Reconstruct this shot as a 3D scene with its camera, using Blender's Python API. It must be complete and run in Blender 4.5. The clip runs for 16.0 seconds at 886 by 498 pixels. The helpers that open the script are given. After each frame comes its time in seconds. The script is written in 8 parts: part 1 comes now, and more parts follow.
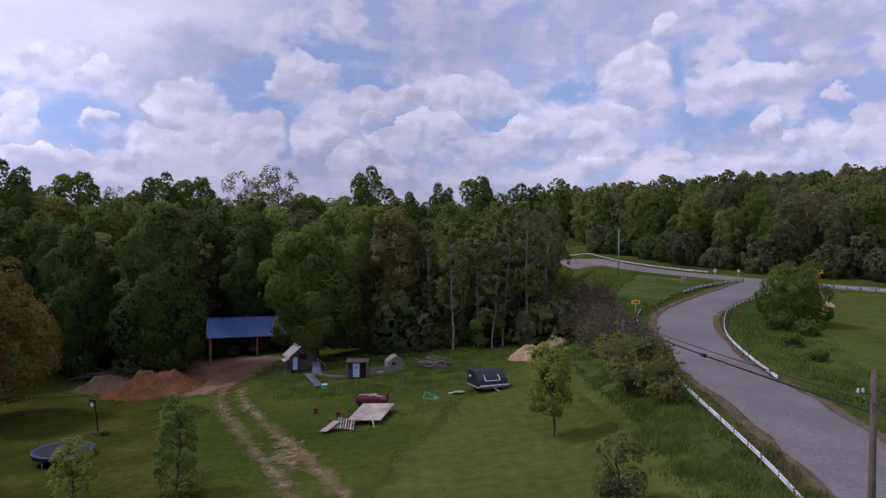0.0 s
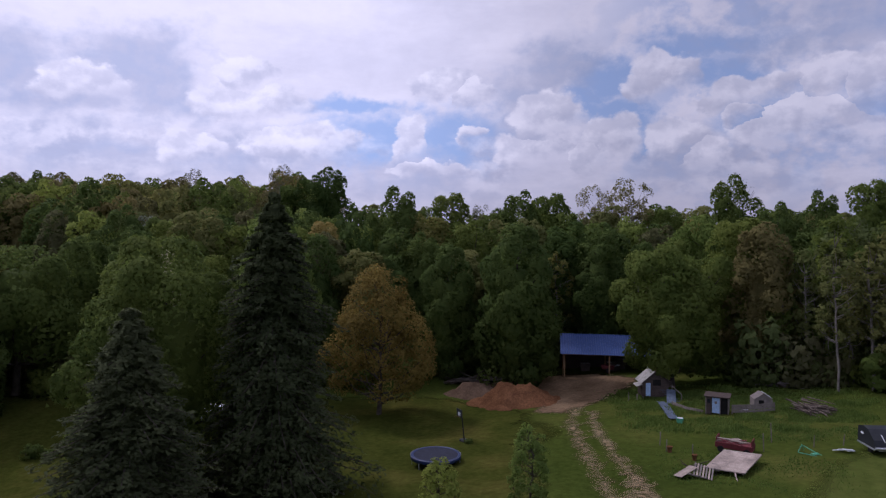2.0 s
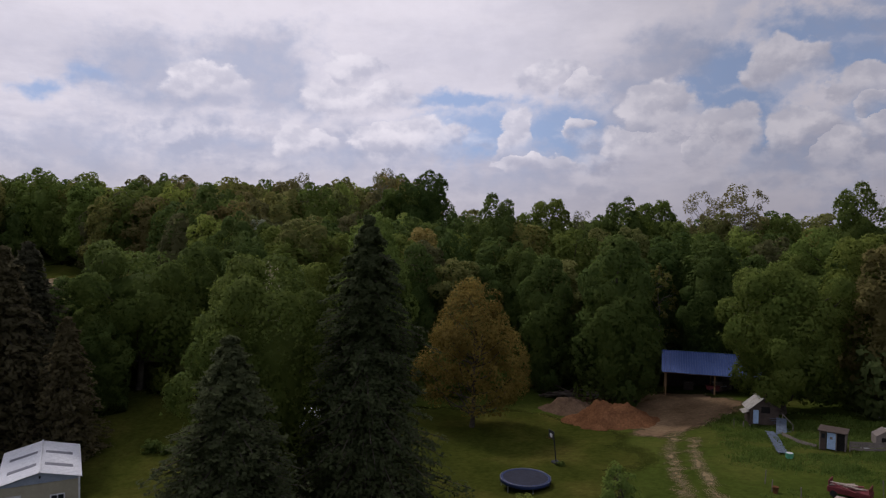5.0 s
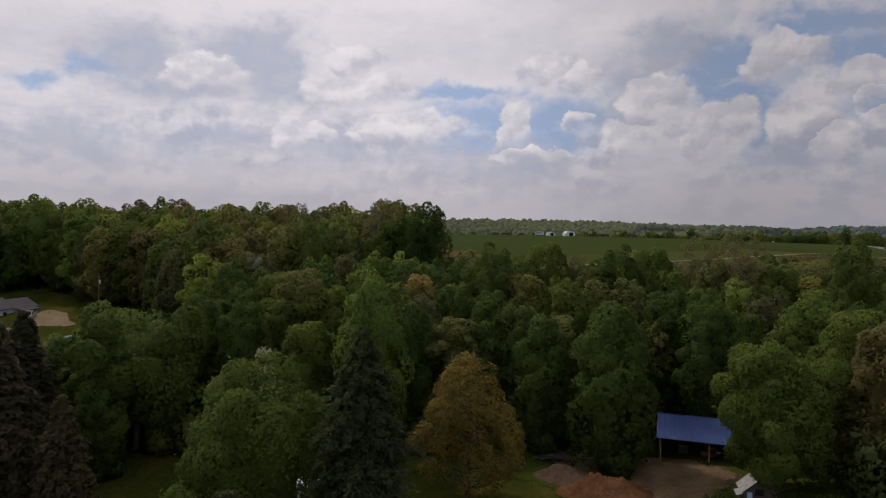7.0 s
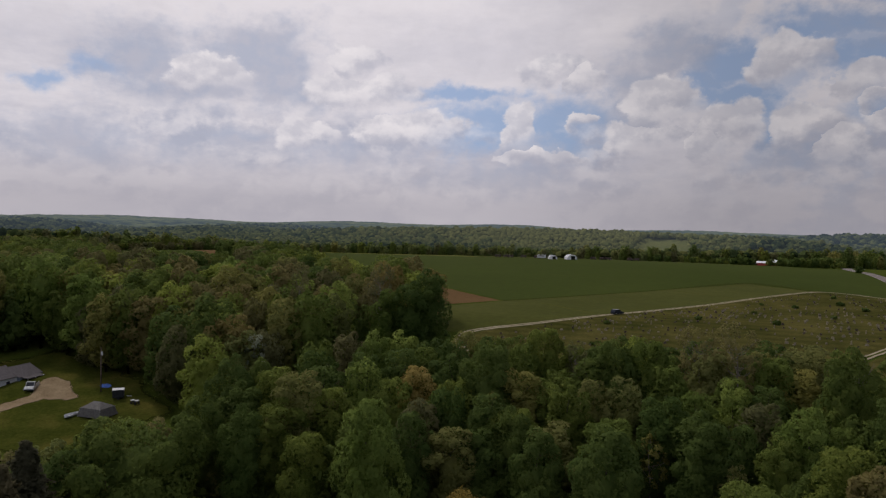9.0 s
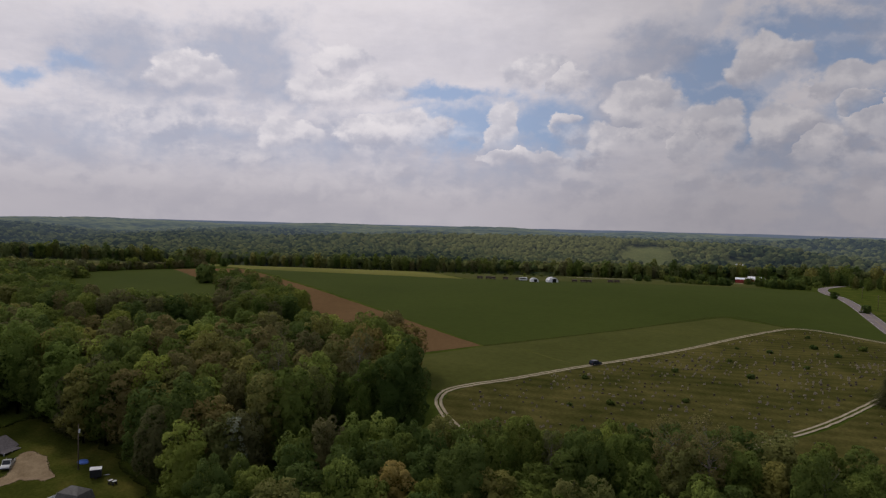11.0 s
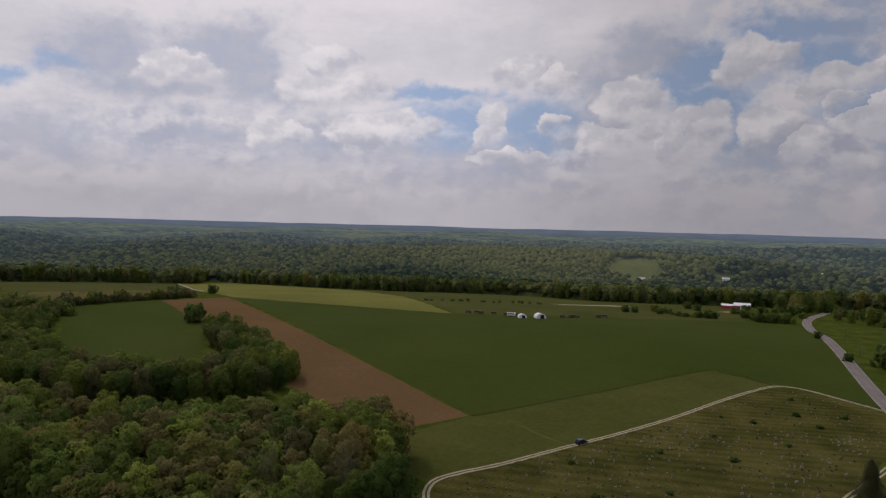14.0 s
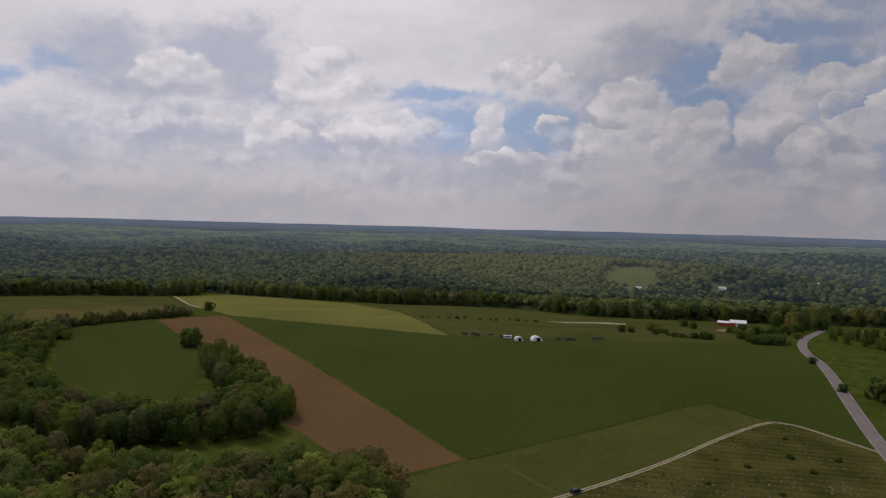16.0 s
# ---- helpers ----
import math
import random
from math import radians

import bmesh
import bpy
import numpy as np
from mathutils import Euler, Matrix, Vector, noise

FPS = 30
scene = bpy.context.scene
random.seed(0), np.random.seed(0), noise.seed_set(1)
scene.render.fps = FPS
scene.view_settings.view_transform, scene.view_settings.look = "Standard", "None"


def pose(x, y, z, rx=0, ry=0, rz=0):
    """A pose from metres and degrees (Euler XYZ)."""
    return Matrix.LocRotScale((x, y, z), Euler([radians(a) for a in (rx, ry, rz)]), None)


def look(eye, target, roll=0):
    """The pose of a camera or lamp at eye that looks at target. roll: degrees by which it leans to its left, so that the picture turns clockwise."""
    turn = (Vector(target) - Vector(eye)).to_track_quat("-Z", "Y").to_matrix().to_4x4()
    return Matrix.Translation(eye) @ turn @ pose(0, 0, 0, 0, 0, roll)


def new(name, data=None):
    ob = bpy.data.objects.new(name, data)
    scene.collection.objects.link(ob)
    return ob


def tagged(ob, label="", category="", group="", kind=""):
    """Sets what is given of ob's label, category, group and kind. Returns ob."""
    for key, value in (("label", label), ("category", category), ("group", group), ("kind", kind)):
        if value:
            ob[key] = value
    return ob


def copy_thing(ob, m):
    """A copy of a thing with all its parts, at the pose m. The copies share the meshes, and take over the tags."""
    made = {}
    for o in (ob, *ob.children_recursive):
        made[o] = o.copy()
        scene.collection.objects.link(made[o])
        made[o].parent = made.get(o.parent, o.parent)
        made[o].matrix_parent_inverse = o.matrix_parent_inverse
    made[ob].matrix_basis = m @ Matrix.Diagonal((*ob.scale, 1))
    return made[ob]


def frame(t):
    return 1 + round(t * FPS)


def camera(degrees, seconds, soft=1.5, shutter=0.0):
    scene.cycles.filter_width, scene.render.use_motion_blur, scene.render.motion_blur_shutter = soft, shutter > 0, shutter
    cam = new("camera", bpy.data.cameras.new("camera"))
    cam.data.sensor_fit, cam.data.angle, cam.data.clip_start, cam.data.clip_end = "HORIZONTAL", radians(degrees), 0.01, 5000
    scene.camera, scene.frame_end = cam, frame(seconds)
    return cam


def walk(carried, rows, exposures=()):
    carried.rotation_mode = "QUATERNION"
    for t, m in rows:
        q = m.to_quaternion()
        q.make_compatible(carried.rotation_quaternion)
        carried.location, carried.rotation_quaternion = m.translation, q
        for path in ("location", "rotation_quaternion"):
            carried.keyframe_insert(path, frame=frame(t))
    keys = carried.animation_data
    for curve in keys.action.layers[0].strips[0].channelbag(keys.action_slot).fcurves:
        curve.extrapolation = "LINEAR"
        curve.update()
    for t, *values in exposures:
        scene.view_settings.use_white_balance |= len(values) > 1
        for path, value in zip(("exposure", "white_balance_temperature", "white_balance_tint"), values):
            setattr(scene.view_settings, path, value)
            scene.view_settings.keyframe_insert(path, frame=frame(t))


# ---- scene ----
cam = camera(66.0, 16.0, 1.25)
# seconds, x, y, z, heading, pitch, roll
PATH = [
    (0.0, -0.00, -0.00, 18.63, -0.00, -1.07, -0.61),
    (0.5, -0.11, 0.28, 20.06, 2.23, -1.21, -0.36),
    (1.0, 0.19, 0.56, 20.66, 6.57, -1.24, -0.20),
    (1.5, -0.13, 0.86, 20.80, 10.65, -1.20, -0.20),
    (2.0, -0.17, 1.57, 20.71, 29.13, -1.05, -0.27),
    (2.5, 0.50, 2.00, 20.70, 36.49, -1.06, -0.47),
    (3.0, 0.69, 2.09, 20.68, 38.18, -1.05, -0.55),
    (3.5, 0.73, 2.15, 21.18, 38.44, -1.05, -0.62),
    (6.0, 0.36, 2.34, 26.00, 37.44, -2.15, -1.04),
    (6.5, 0.36, 2.45, 28.73, 37.48, -2.26, -1.07),
    (7.0, 0.33, 2.70, 32.92, 37.70, -2.27, -1.16),
    (7.5, 0.27, 2.69, 37.20, 37.79, -2.24, -1.25),
    (8.0, 0.48, 2.58, 41.25, 37.78, -2.19, -1.32),
    (10.5, 1.83, 2.75, 63.15, 38.28, -2.20, -1.42),
    (11.0, 2.09, 2.52, 67.78, 36.61, -2.19, -1.45),
    (11.5, 2.30, 2.24, 72.58, 35.88, -2.18, -1.47),
    (12.0, 2.40, 1.99, 77.32, 35.89, -2.18, -1.48),
    (12.5, 2.41, 1.84, 82.16, 35.90, -2.18, -1.48),
    (13.0, 2.36, 1.78, 86.88, 35.85, -2.17, -1.47),
    (13.5, 2.37, 1.78, 91.51, 35.79, -2.17, -1.46),
    (14.0, 2.43, 1.76, 95.92, 35.71, -2.16, -1.48),
    (14.5, 2.48, 1.74, 100.13, 35.70, -2.15, -1.49),
    (15.0, 2.48, 1.82, 104.43, 35.51, -2.11, -1.51),
    (15.5, 2.52, 1.90, 108.60, 35.52, -2.09, -1.54),
    (16.0, 2.63, 2.04, 113.13, 35.50, -2.09, -1.55),
]
EXPOSURES = [(0.0, 0.28, 5640, 27), (1.5, 0.20, 5640, 27), (2.5, 0.06, 5680, 27), (3.7, 0.0, 5680, 27), (5.8, -0.07, 6600, 14), (8.2, -0.10, 6600, 14), (16.0, -0.17, 6600, 14)]
walk(cam, [(t, pose(x, y, z, 90 + pitch, roll, yaw)) for t, x, y, z, yaw, pitch, roll in PATH], EXPOSURES)

# ---- world, sun ----
SUN_AZ, SUN_EL = 78.0, 52.0          # degrees left of +y, above the horizon
world = bpy.data.worlds.new("sky")
scene.world = world
world.use_nodes = True
wt = world.node_tree
wt.nodes.clear()


def wn(kind, **kw):
    n = wt.nodes.new(kind)
    for k, v in kw.items():
        setattr(n, k, v)
    return n


def wire(tree, a, b):
    tree.links.new(a, b)


def wmath(op, a, b=None, clamp=False):
    n = wn("ShaderNodeMath", operation=op, use_clamp=clamp)
    for i, v in enumerate((a, b)):
        if v is None:
            continue
        if isinstance(v, (int, float)):
            n.inputs[i].default_value = v
        else:
            wire(wt, v, n.inputs[i])
    return n.outputs[0]


sky = wn("ShaderNodeTexSky", sky_type="NISHITA", sun_disc=False, sun_elevation=radians(SUN_EL), sun_rotation=radians(-SUN_AZ))
sky.air_density, sky.dust_density, sky.ozone_density = 1.0, 1.5, 2.0
coord = wn("ShaderNodeTexCoord")
VEIL_DARK, VEIL_LIGHT, CLOUD_GREY = (4.75, 4.85, 5.65), (7.8, 7.6, 7.95), (3.75, 4.3, 5.55)
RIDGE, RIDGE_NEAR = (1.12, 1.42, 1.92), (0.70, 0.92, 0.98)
CLOUD_WHITE, CLOUD_SHADE, HAZE, BLUE = (8.5, 8.3, 8.5), (4.05, 4.25, 5.15), (4.0, 3.9, 4.3), (3.0, 4.25, 6.5)

# the day's clouds, each an ellipse on the sky: degrees left of +y, height, half width, half height
HOLES = [
    (34.4, 8.1, 4.7, 1.9),
    (27.9, 8.1, 3.4, 2.0),
    (36.6, 10.7, 4.2, 0.5),
    (65.1, 10.7, 1.4, 0.7),
    (68.6, 9.7, 1.2, 0.5),
    (15.8, 12.6, 2.6, 1.6),
    (8.3, 14.9, 4.5, 1.0),
    (5.9, 12.3, 1.7, 1.7),
    (13.8, 9.0, 2.0, 0.9),
    (12.4, 7.2, 0.9, 1.5),
    (17.4, 11.6, 1.7, 0.8),
    (7.8, 12.7, 2.2, 1.2),
    (4.5, 9.0, 2.8, 1.1),
    (-4.0, 9.6, 2.6, 1.1),
    (-19.9, 8.3, 1.7, 2.1),
    (10.6, 14.6, 2.1, 1.2),
    (15.5, 10.4, 3.3, 1.0),
    (-10.4, 11.7, 2.7, 0.7),
    (-29.8, 9.6, 1.6, 1.2),
    (-23.0, 9.0, 1.6, 1.1),
    (6.9, 15.0, 1.2, 0.9),
    (-18.8, 13.3, 0.9, 2.1),
]
HEADS = [
    (56.7, 11.0, 2.6, 1.3),
    (45.2, 12.9, 1.6, 1.0),
    (44.8, 10.4, 3.6, 1.4),
    (40.5, 7.2, 3.8, 1.7),
    (32.0, 7.4, 1.2, 2.1),
    (29.9, 5.3, 2.9, 0.7),
    (26.5, 8.2, 0.8, 0.7),
    (26.8, 11.7, 1.5, 1.0),
    (29.2, 12.4, 2.3, 1.0),
    (20.1, 9.4, 2.6, 1.8),
    (21.3, 7.2, 2.6, 1.3),
    (15.2, 7.7, 2.2, 1.7),
    (16.8, 6.5, 2.1, 1.1),
    (10.4, 7.5, 1.8, 1.7),
    (11.4, 12.4, 2.3, 1.8),
    (8.2, 6.5, 1.8, 1.2),
    (49.3, 6.8, 2.2, 1.1),
    (5.4, 9.6, 1.4, 1.2),
]
HEADS_EAST = [
    (4.8, 10.8, 3.5, 1.1),
    (-0.6, 11.2, 2.0, 1.5),
    (1.5, 8.4, 4.0, 1.7),
    (-7.0, 8.4, 2.7, 1.4),
    (-14.3, 8.9, 2.6, 1.8),
    (-15.8, 12.2, 2.2, 2.4),
    (-17.8, 15.8, 0.9, 1.2),
    (-24.5, 11.6, 3.6, 1.4),
    (-21.1, 10.4, 1.2, 0.9),
    (-28.2, 7.8, 1.5, 0.7),
    (-31.6, 7.5, 1.2, 1.7),
    (-12.8, 6.0, 1.9, 0.6),
    (-18.9, 6.1, 1.1, 0.5),
    (-3.0, 10.7, 2.4, 1.8),
    (-30.1, 10.3, 0.9, 0.6),
    (-25.4, 8.5, 1.1, 1.0),
]
GREYS = [
    (61.6, 11.6, 3.2, 2.2),
    (52.9, 12.8, 3.6, 2.2),
    (50.9, 10.7, 2.7, 1.8),
    (45.0, 6.5, 4.2, 1.6),
    (56.4, 6.3, 7.4, 1.5),
    (56.3, 9.9, 1.9, 0.7),
    (66.3, 5.2, 4.8, 1.3),
    (22.8, 11.4, 2.7, 1.6),
    (8.7, 5.5, 2.9, 1.1),
    (22.5, 9.0, 1.8, 1.1),
    (19.8, 14.1, 2.5, 1.7),
    (32.6, 3.6, 7.4, 1.0),
    (60.5, 10.3, 1.6, 1.6),
    (-6.7, 15.8, 9.9, 2.3),
    (-13.5, 17.2, 6.5, 1.4),
    (-1.5, 14.1, 5.2, 1.2),
    (-27.6, 12.2, 3.2, 1.0),
    (-5.4, 7.1, 3.7, 0.9),
    (-28.6, 15.4, 3.8, 1.1),
    (-24.2, 7.5, 2.7, 0.8),
]

vec = coord.outputs["Generated"]
sep = wn("ShaderNodeSeparateXYZ")
wire(wt, vec, sep.inputs[0])
azim = wmath("MULTIPLY", wmath("ARCTAN2", wmath("MULTIPLY", sep.outputs[0], -1.0), sep.outputs[1]), 57.296)
elev = wmath("MULTIPLY", wmath("ARCSINE", sep.outputs[2]), 57.296)
plane = wn("ShaderNodeCombineXYZ")
wire(wt, azim, plane.inputs[0])
wire(wt, elev, plane.inputs[1])


def sky_noise(scale, detail, rough, stretch=1.0, seed=0.0):
    m = wn("ShaderNodeMapping")
    m.inputs["Scale"].default_value = (scale, scale * stretch, 1)
    m.inputs["Location"].default_value = (seed, seed * 0.7, seed)
    wire(wt, plane.outputs[0], m.inputs[0])
    n = wn("ShaderNodeTexNoise")
    n.inputs["Scale"].default_value, n.inputs["Detail"].default_value, n.inputs["Roughness"].default_value = 1.0, detail, rough
    wire(wt, m.outputs[0], n.inputs["Vector"])
    return n


puff = sky_noise(0.30, 7, 0.55, 1.3, 2.0)
fine_puff = sky_noise(0.6, 5, 0.6, 1.2, 9.0)
warp = wn("ShaderNodeVectorMath", operation="MULTIPLY_ADD")
wire(wt, puff.outputs["Color"], warp.inputs[0])
warp.inputs[1].default_value = (4.4, 3.2, 0)
wire(wt, plane.outputs[0], warp.inputs[2])
shifted = wn("ShaderNodeVectorMath", operation="SUBTRACT")
wire(wt, warp.outputs[0], shifted.inputs[0])
shifted.inputs[1].default_value = (2.2, 1.6, 0)


def patches(rows, grow=1.35, field=None):
    """Greatest of the ellipses' values, 1 in the middle and 0 at the rim, and the height within that ellipse."""
    best = high = None
    for a, e, ra, re in rows:
        d = wn("ShaderNodeVectorMath", operation="SUBTRACT")
        wire(wt, (field or shifted).outputs[0], d.inputs[0])
        d.inputs[1].default_value = (a, e, 0)
        q = wn("ShaderNodeVectorMath", operation="MULTIPLY")
        wire(wt, d.outputs[0], q.inputs[0])
        q.inputs[1].default_value = (1 / (ra * grow), 1 / (re * grow), 0)
        ln = wn("ShaderNodeVectorMath", operation="LENGTH")
        wire(wt, q.outputs[0], ln.inputs[0])
        v = wmath("SUBTRACT", 1.0, ln.outputs["Value"])
        up = wn("ShaderNodeVectorMath", operation="DOT_PRODUCT")
        wire(wt, q.outputs[0], up.inputs[0])
        up.inputs[1].default_value = (0.45, 0.9, 0)
        if best is None:
            best, high = v, up.outputs["Value"]
            continue
        pick = wmath("GREATER_THAN", v, best)
        high = wmath("ADD", wmath("MULTIPLY", pick, up.outputs["Value"]), wmath("MULTIPLY", wmath("SUBTRACT", 1.0, pick), high))
        best = wmath("MAXIMUM", best, v)
    return best, high


def sstep(v, a, b):
    n = wn("ShaderNodeMapRange", interpolation_type="SMOOTHSTEP")
    wire(wt, v, n.inputs["Value"])
    n.inputs["From Min"].default_value, n.inputs["From Max"].default_value = a, b
    return n.outputs["Result"]


def wmix(fac, a, b):
    n = wn("ShaderNodeMix", data_type="RGBA")
    for sock, v in ((n.inputs["Factor"], fac), (n.inputs["A"], a), (n.inputs["B"], b)):
        if isinstance(v, tuple):
            sock.default_value = (*v, 1)
        elif isinstance(v, float):
            sock.default_value = v
        else:
            wire(wt, v, sock)
    return n.outputs["Result"]


ripple = wmath("MULTIPLY", wmath("SUBTRACT", fine_puff.outputs["Fac"], 0.5), 1.1)


def lumps(scale, dx, dy, detail=2.0):
    """Rounded cloud lumps, seen a little way off along the sky."""
    w = wn("ShaderNodeVectorMath", operation="MULTIPLY_ADD")
    wire(wt, fine_puff.outputs["Color"], w.inputs[0])
    w.inputs[1].default_value = (1.5, 1.0, 0)
    wire(wt, plane.outputs[0], w.inputs[2])
    o = wn("ShaderNodeVectorMath", operation="ADD")
    wire(wt, w.outputs[0], o.inputs[0])
    o.inputs[1].default_value = (dx, dy, 0)
    s = wn("ShaderNodeVectorMath", operation="MULTIPLY")
    wire(wt, o.outputs[0], s.inputs[0])
    s.inputs[1].default_value = (scale, scale * 1.25, 0)
    v = wn("ShaderNodeTexVoronoi", voronoi_dimensions="2D", feature="SMOOTH_F1")
    v.inputs["Scale"].default_value, v.inputs["Detail"].default_value, v.inputs["Roughness"].default_value = 1.0, detail, 0.55
    v.inputs["Smoothness"].default_value = 0.75
    v.normalize = True
    wire(wt, s.outputs[0], v.inputs["Vector"])
    return v.outputs["Distance"]


lump = lumps(0.34, 0, 0)


def slope_of(scale, stretch, seed, dx, dy, detail):
    """How far a cloud's surface turns to the light, which comes from the upper left."""
    a, b = sky_noise(scale, detail, 0.55, stretch, seed), sky_noise(scale, detail, 0.55, stretch, seed)
    b.inputs["Vector"].links[0].from_node.inputs["Location"].default_value = (seed + dx * scale, seed * 0.7 + dy * scale * stretch, seed)
    return wmath("SUBTRACT", a.outputs["Fac"], b.outputs["Fac"])


facing = sstep(slope_of(0.34, 1.2, 21.0, 0.5, 0.8, 6), -0.13, 0.13)
swell = sstep(slope_of(0.09, 1.6, 33.0, 1.6, 2.4, 6), -0.14, 0.14)
knob = wmath("MULTIPLY", wmath("SUBTRACT", 0.6, lump), 0.4)
hole_v, _ = patches(HOLES, 1.75)
hole = sstep(wmath("ADD", hole_v, wmath("MULTIPLY", ripple, 1.0)), -0.1, 0.75)
elsewhere = sstep(wmath("ABSOLUTE", wmath("SUBTRACT", azim, 18.0)), 54.0, 64.0)
thin = wmath("MULTIPLY", sstep(azim, 22.0, 6.0), wmath("MULTIPLY", sstep(puff.outputs["Fac"], 0.58, 0.40), 0.75))
open_sky = wmath("MAXIMUM", wmath("MAXIMUM", hole, thin), wmath("MULTIPLY", elsewhere, sstep(puff.outputs["Fac"], 0.5, 0.62)))
head_v, head_h = patches(HEADS + HEADS_EAST, 1.3)
grey_v, _ = patches(GREYS, 2.0)
drift = sky_noise(0.22, 7, 0.6, 1.6, 44.0)
grey = sstep(wmath("ADD", grey_v, wmath("ADD", wmath("MULTIPLY", ripple, 0.9), wmath("MULTIPLY", wmath("SUBTRACT", drift.outputs["Fac"], 0.5), 1.1))), -0.05, 0.85)
# heads: knobbed on top, dissolving below into the haze
edge = wmath("ADD", head_v, wmath("ADD", wmath("MULTIPLY", ripple, 0.55), knob))
head = wmath("MULTIPLY", sstep(edge, 0.04, 0.24), sstep(wmath("ADD", head_h, wmath("MULTIPLY", ripple, 0.7)), -0.85, 0.15))
light = wmath("ADD", wmath("MULTIPLY", facing, 0.50), wmath("MULTIPLY", sstep(head_h, -0.7, 0.65), 0.62), True)
streak = sky_noise(0.045, 8, 0.62, 3.2, 4.0)
low = sstep(elev, 7.0, 0.8)
veil = wmix(sstep(streak.outputs["Fac"], 0.32, 0.62), VEIL_DARK, VEIL_LIGHT)
veil = wmix(wmath("MULTIPLY", sstep(elev, 8.0, 15.0), 0.5), veil, VEIL_LIGHT)
veil = wmix(wmath("MULTIPLY", swell, 0.35), veil, VEIL_LIGHT)
mottle = wn("ShaderNodeVectorMath", operation="SCALE")
wire(wt, veil, mottle.inputs[0])
wire(wt, wmath("ADD", 1.0, wmath("MULTIPLY", ripple, 0.13)), mottle.inputs["Scale"])
veil = mottle.outputs[0]
blue = wmix(0.15, BLUE, sky.outputs[0])
body = wmix(wmath("MULTIPLY", open_sky, 0.92), veil, blue)
body = wmix(wmath("MULTIPLY", grey, 0.78), body, wmix(wmath("MULTIPLY", facing, 0.6), CLOUD_GREY, VEIL_DARK))
# a low field of small heaped clouds seen edge on
heap_n = sky_noise(0.11, 6, 0.55, 2.4, 13.0)
rank = sstep(wmath("ADD", heap_n.outputs["Fac"], wmath("MULTIPLY", knob, 0.35)), 0.47, 0.62)
body = wmix(wmath("MULTIPLY", wmath("MULTIPLY", rank, sstep(elev, 10.0, 7.0)), 0.45), body, wmix(facing, CLOUD_SHADE, CLOUD_WHITE))
tone_ = wmath("MULTIPLY", light, wmath("ADD", 0.72, wmath("MULTIPLY", sstep(drift.outputs["Fac"], 0.35, 0.65), 0.28)))
body = wmix(wmath("MULTIPLY", head, 0.92), body, wmix(tone_, CLOUD_SHADE, CLOUD_WHITE))
relief = wmath("ADD", wmath("MULTIPLY", sstep(azim, 38.0, 12.0), -0.36), wmath("MULTIPLY", sstep(azim, 6.0, -12.0), 0.10))
lit = wn("ShaderNodeVectorMath", operation="SCALE")
wire(wt, body, lit.inputs[0])
wire(wt, wmath("ADD", 1.0, relief), lit.inputs["Scale"])
dim = wn("ShaderNodeVectorMath", operation="SCALE")
dim.inputs[0].default_value = HAZE
wire(wt, wmath("ADD", 1.06, wmath("MULTIPLY", relief, 0.75)), dim.inputs["Scale"])
body = wmix(wmath("MULTIPLY", low, 0.8), lit.outputs[0], dim.outputs[0])
# unseen overhead sky made an even pale grey, to set the fill light below
body = wmix(wmath("MULTIPLY", sstep(elev, 24.0, 60.0), 0.8), body, (5.5, 5.5, 5.8))
# the last ridges, too far off to shift, with blue haze painted in
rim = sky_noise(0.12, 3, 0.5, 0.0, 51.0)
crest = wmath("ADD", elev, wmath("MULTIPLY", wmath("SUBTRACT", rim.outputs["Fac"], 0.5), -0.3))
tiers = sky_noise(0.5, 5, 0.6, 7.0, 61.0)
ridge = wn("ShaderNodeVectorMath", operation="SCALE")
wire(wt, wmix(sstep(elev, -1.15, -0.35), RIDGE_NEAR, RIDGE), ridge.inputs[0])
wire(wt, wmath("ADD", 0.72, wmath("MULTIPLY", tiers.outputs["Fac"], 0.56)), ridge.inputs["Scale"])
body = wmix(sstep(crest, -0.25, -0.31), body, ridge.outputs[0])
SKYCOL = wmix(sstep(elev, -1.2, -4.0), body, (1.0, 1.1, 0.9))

back = wn("ShaderNodeBackground")
back.inputs["Strength"].default_value = 0.10
wire(wt, SKYCOL, back.inputs["Color"])
wout = wn("ShaderNodeOutputWorld")
wire(wt, back.outputs[0], wout.inputs["Surface"])

sun_data = bpy.data.lights.new("sun", "SUN")
sun_data.energy, sun_data.angle, sun_data.color = 1.35, radians(8), (1.0, 0.95, 0.87)
sun = new("sun", sun_data)
_a, _e = radians(SUN_AZ), radians(SUN_EL)
sun.matrix_world = look((0, 0, 400), (math.sin(_a) * math.cos(_e), -math.cos(_a) * math.cos(_e), 400 - math.sin(_e)))

# ---- materials ----
def material(name, rough=0.8, metal=0.0, gloss=0.25):
    m = bpy.data.materials.new(name)
    m.use_nodes = True
    nt = m.node_tree
    b = nt.nodes["Principled BSDF"]
    b.inputs["Roughness"].default_value = rough
    b.inputs["Metallic"].default_value = metal
    b.inputs["Specular IOR Level"].default_value = gloss
    return m, nt, b


def noise_node(nt, scale, detail=4.0, rough=0.6, coords="Object"):
    c = nt.nodes.new("ShaderNodeTexCoord")
    n = nt.nodes.new("ShaderNodeTexNoise")
    n.inputs["Scale"].default_value, n.inputs["Detail"].default_value, n.inputs["Roughness"].default_value = scale, detail, rough
    wire(nt, c.outputs[coords], n.inputs["Vector"])
    return n


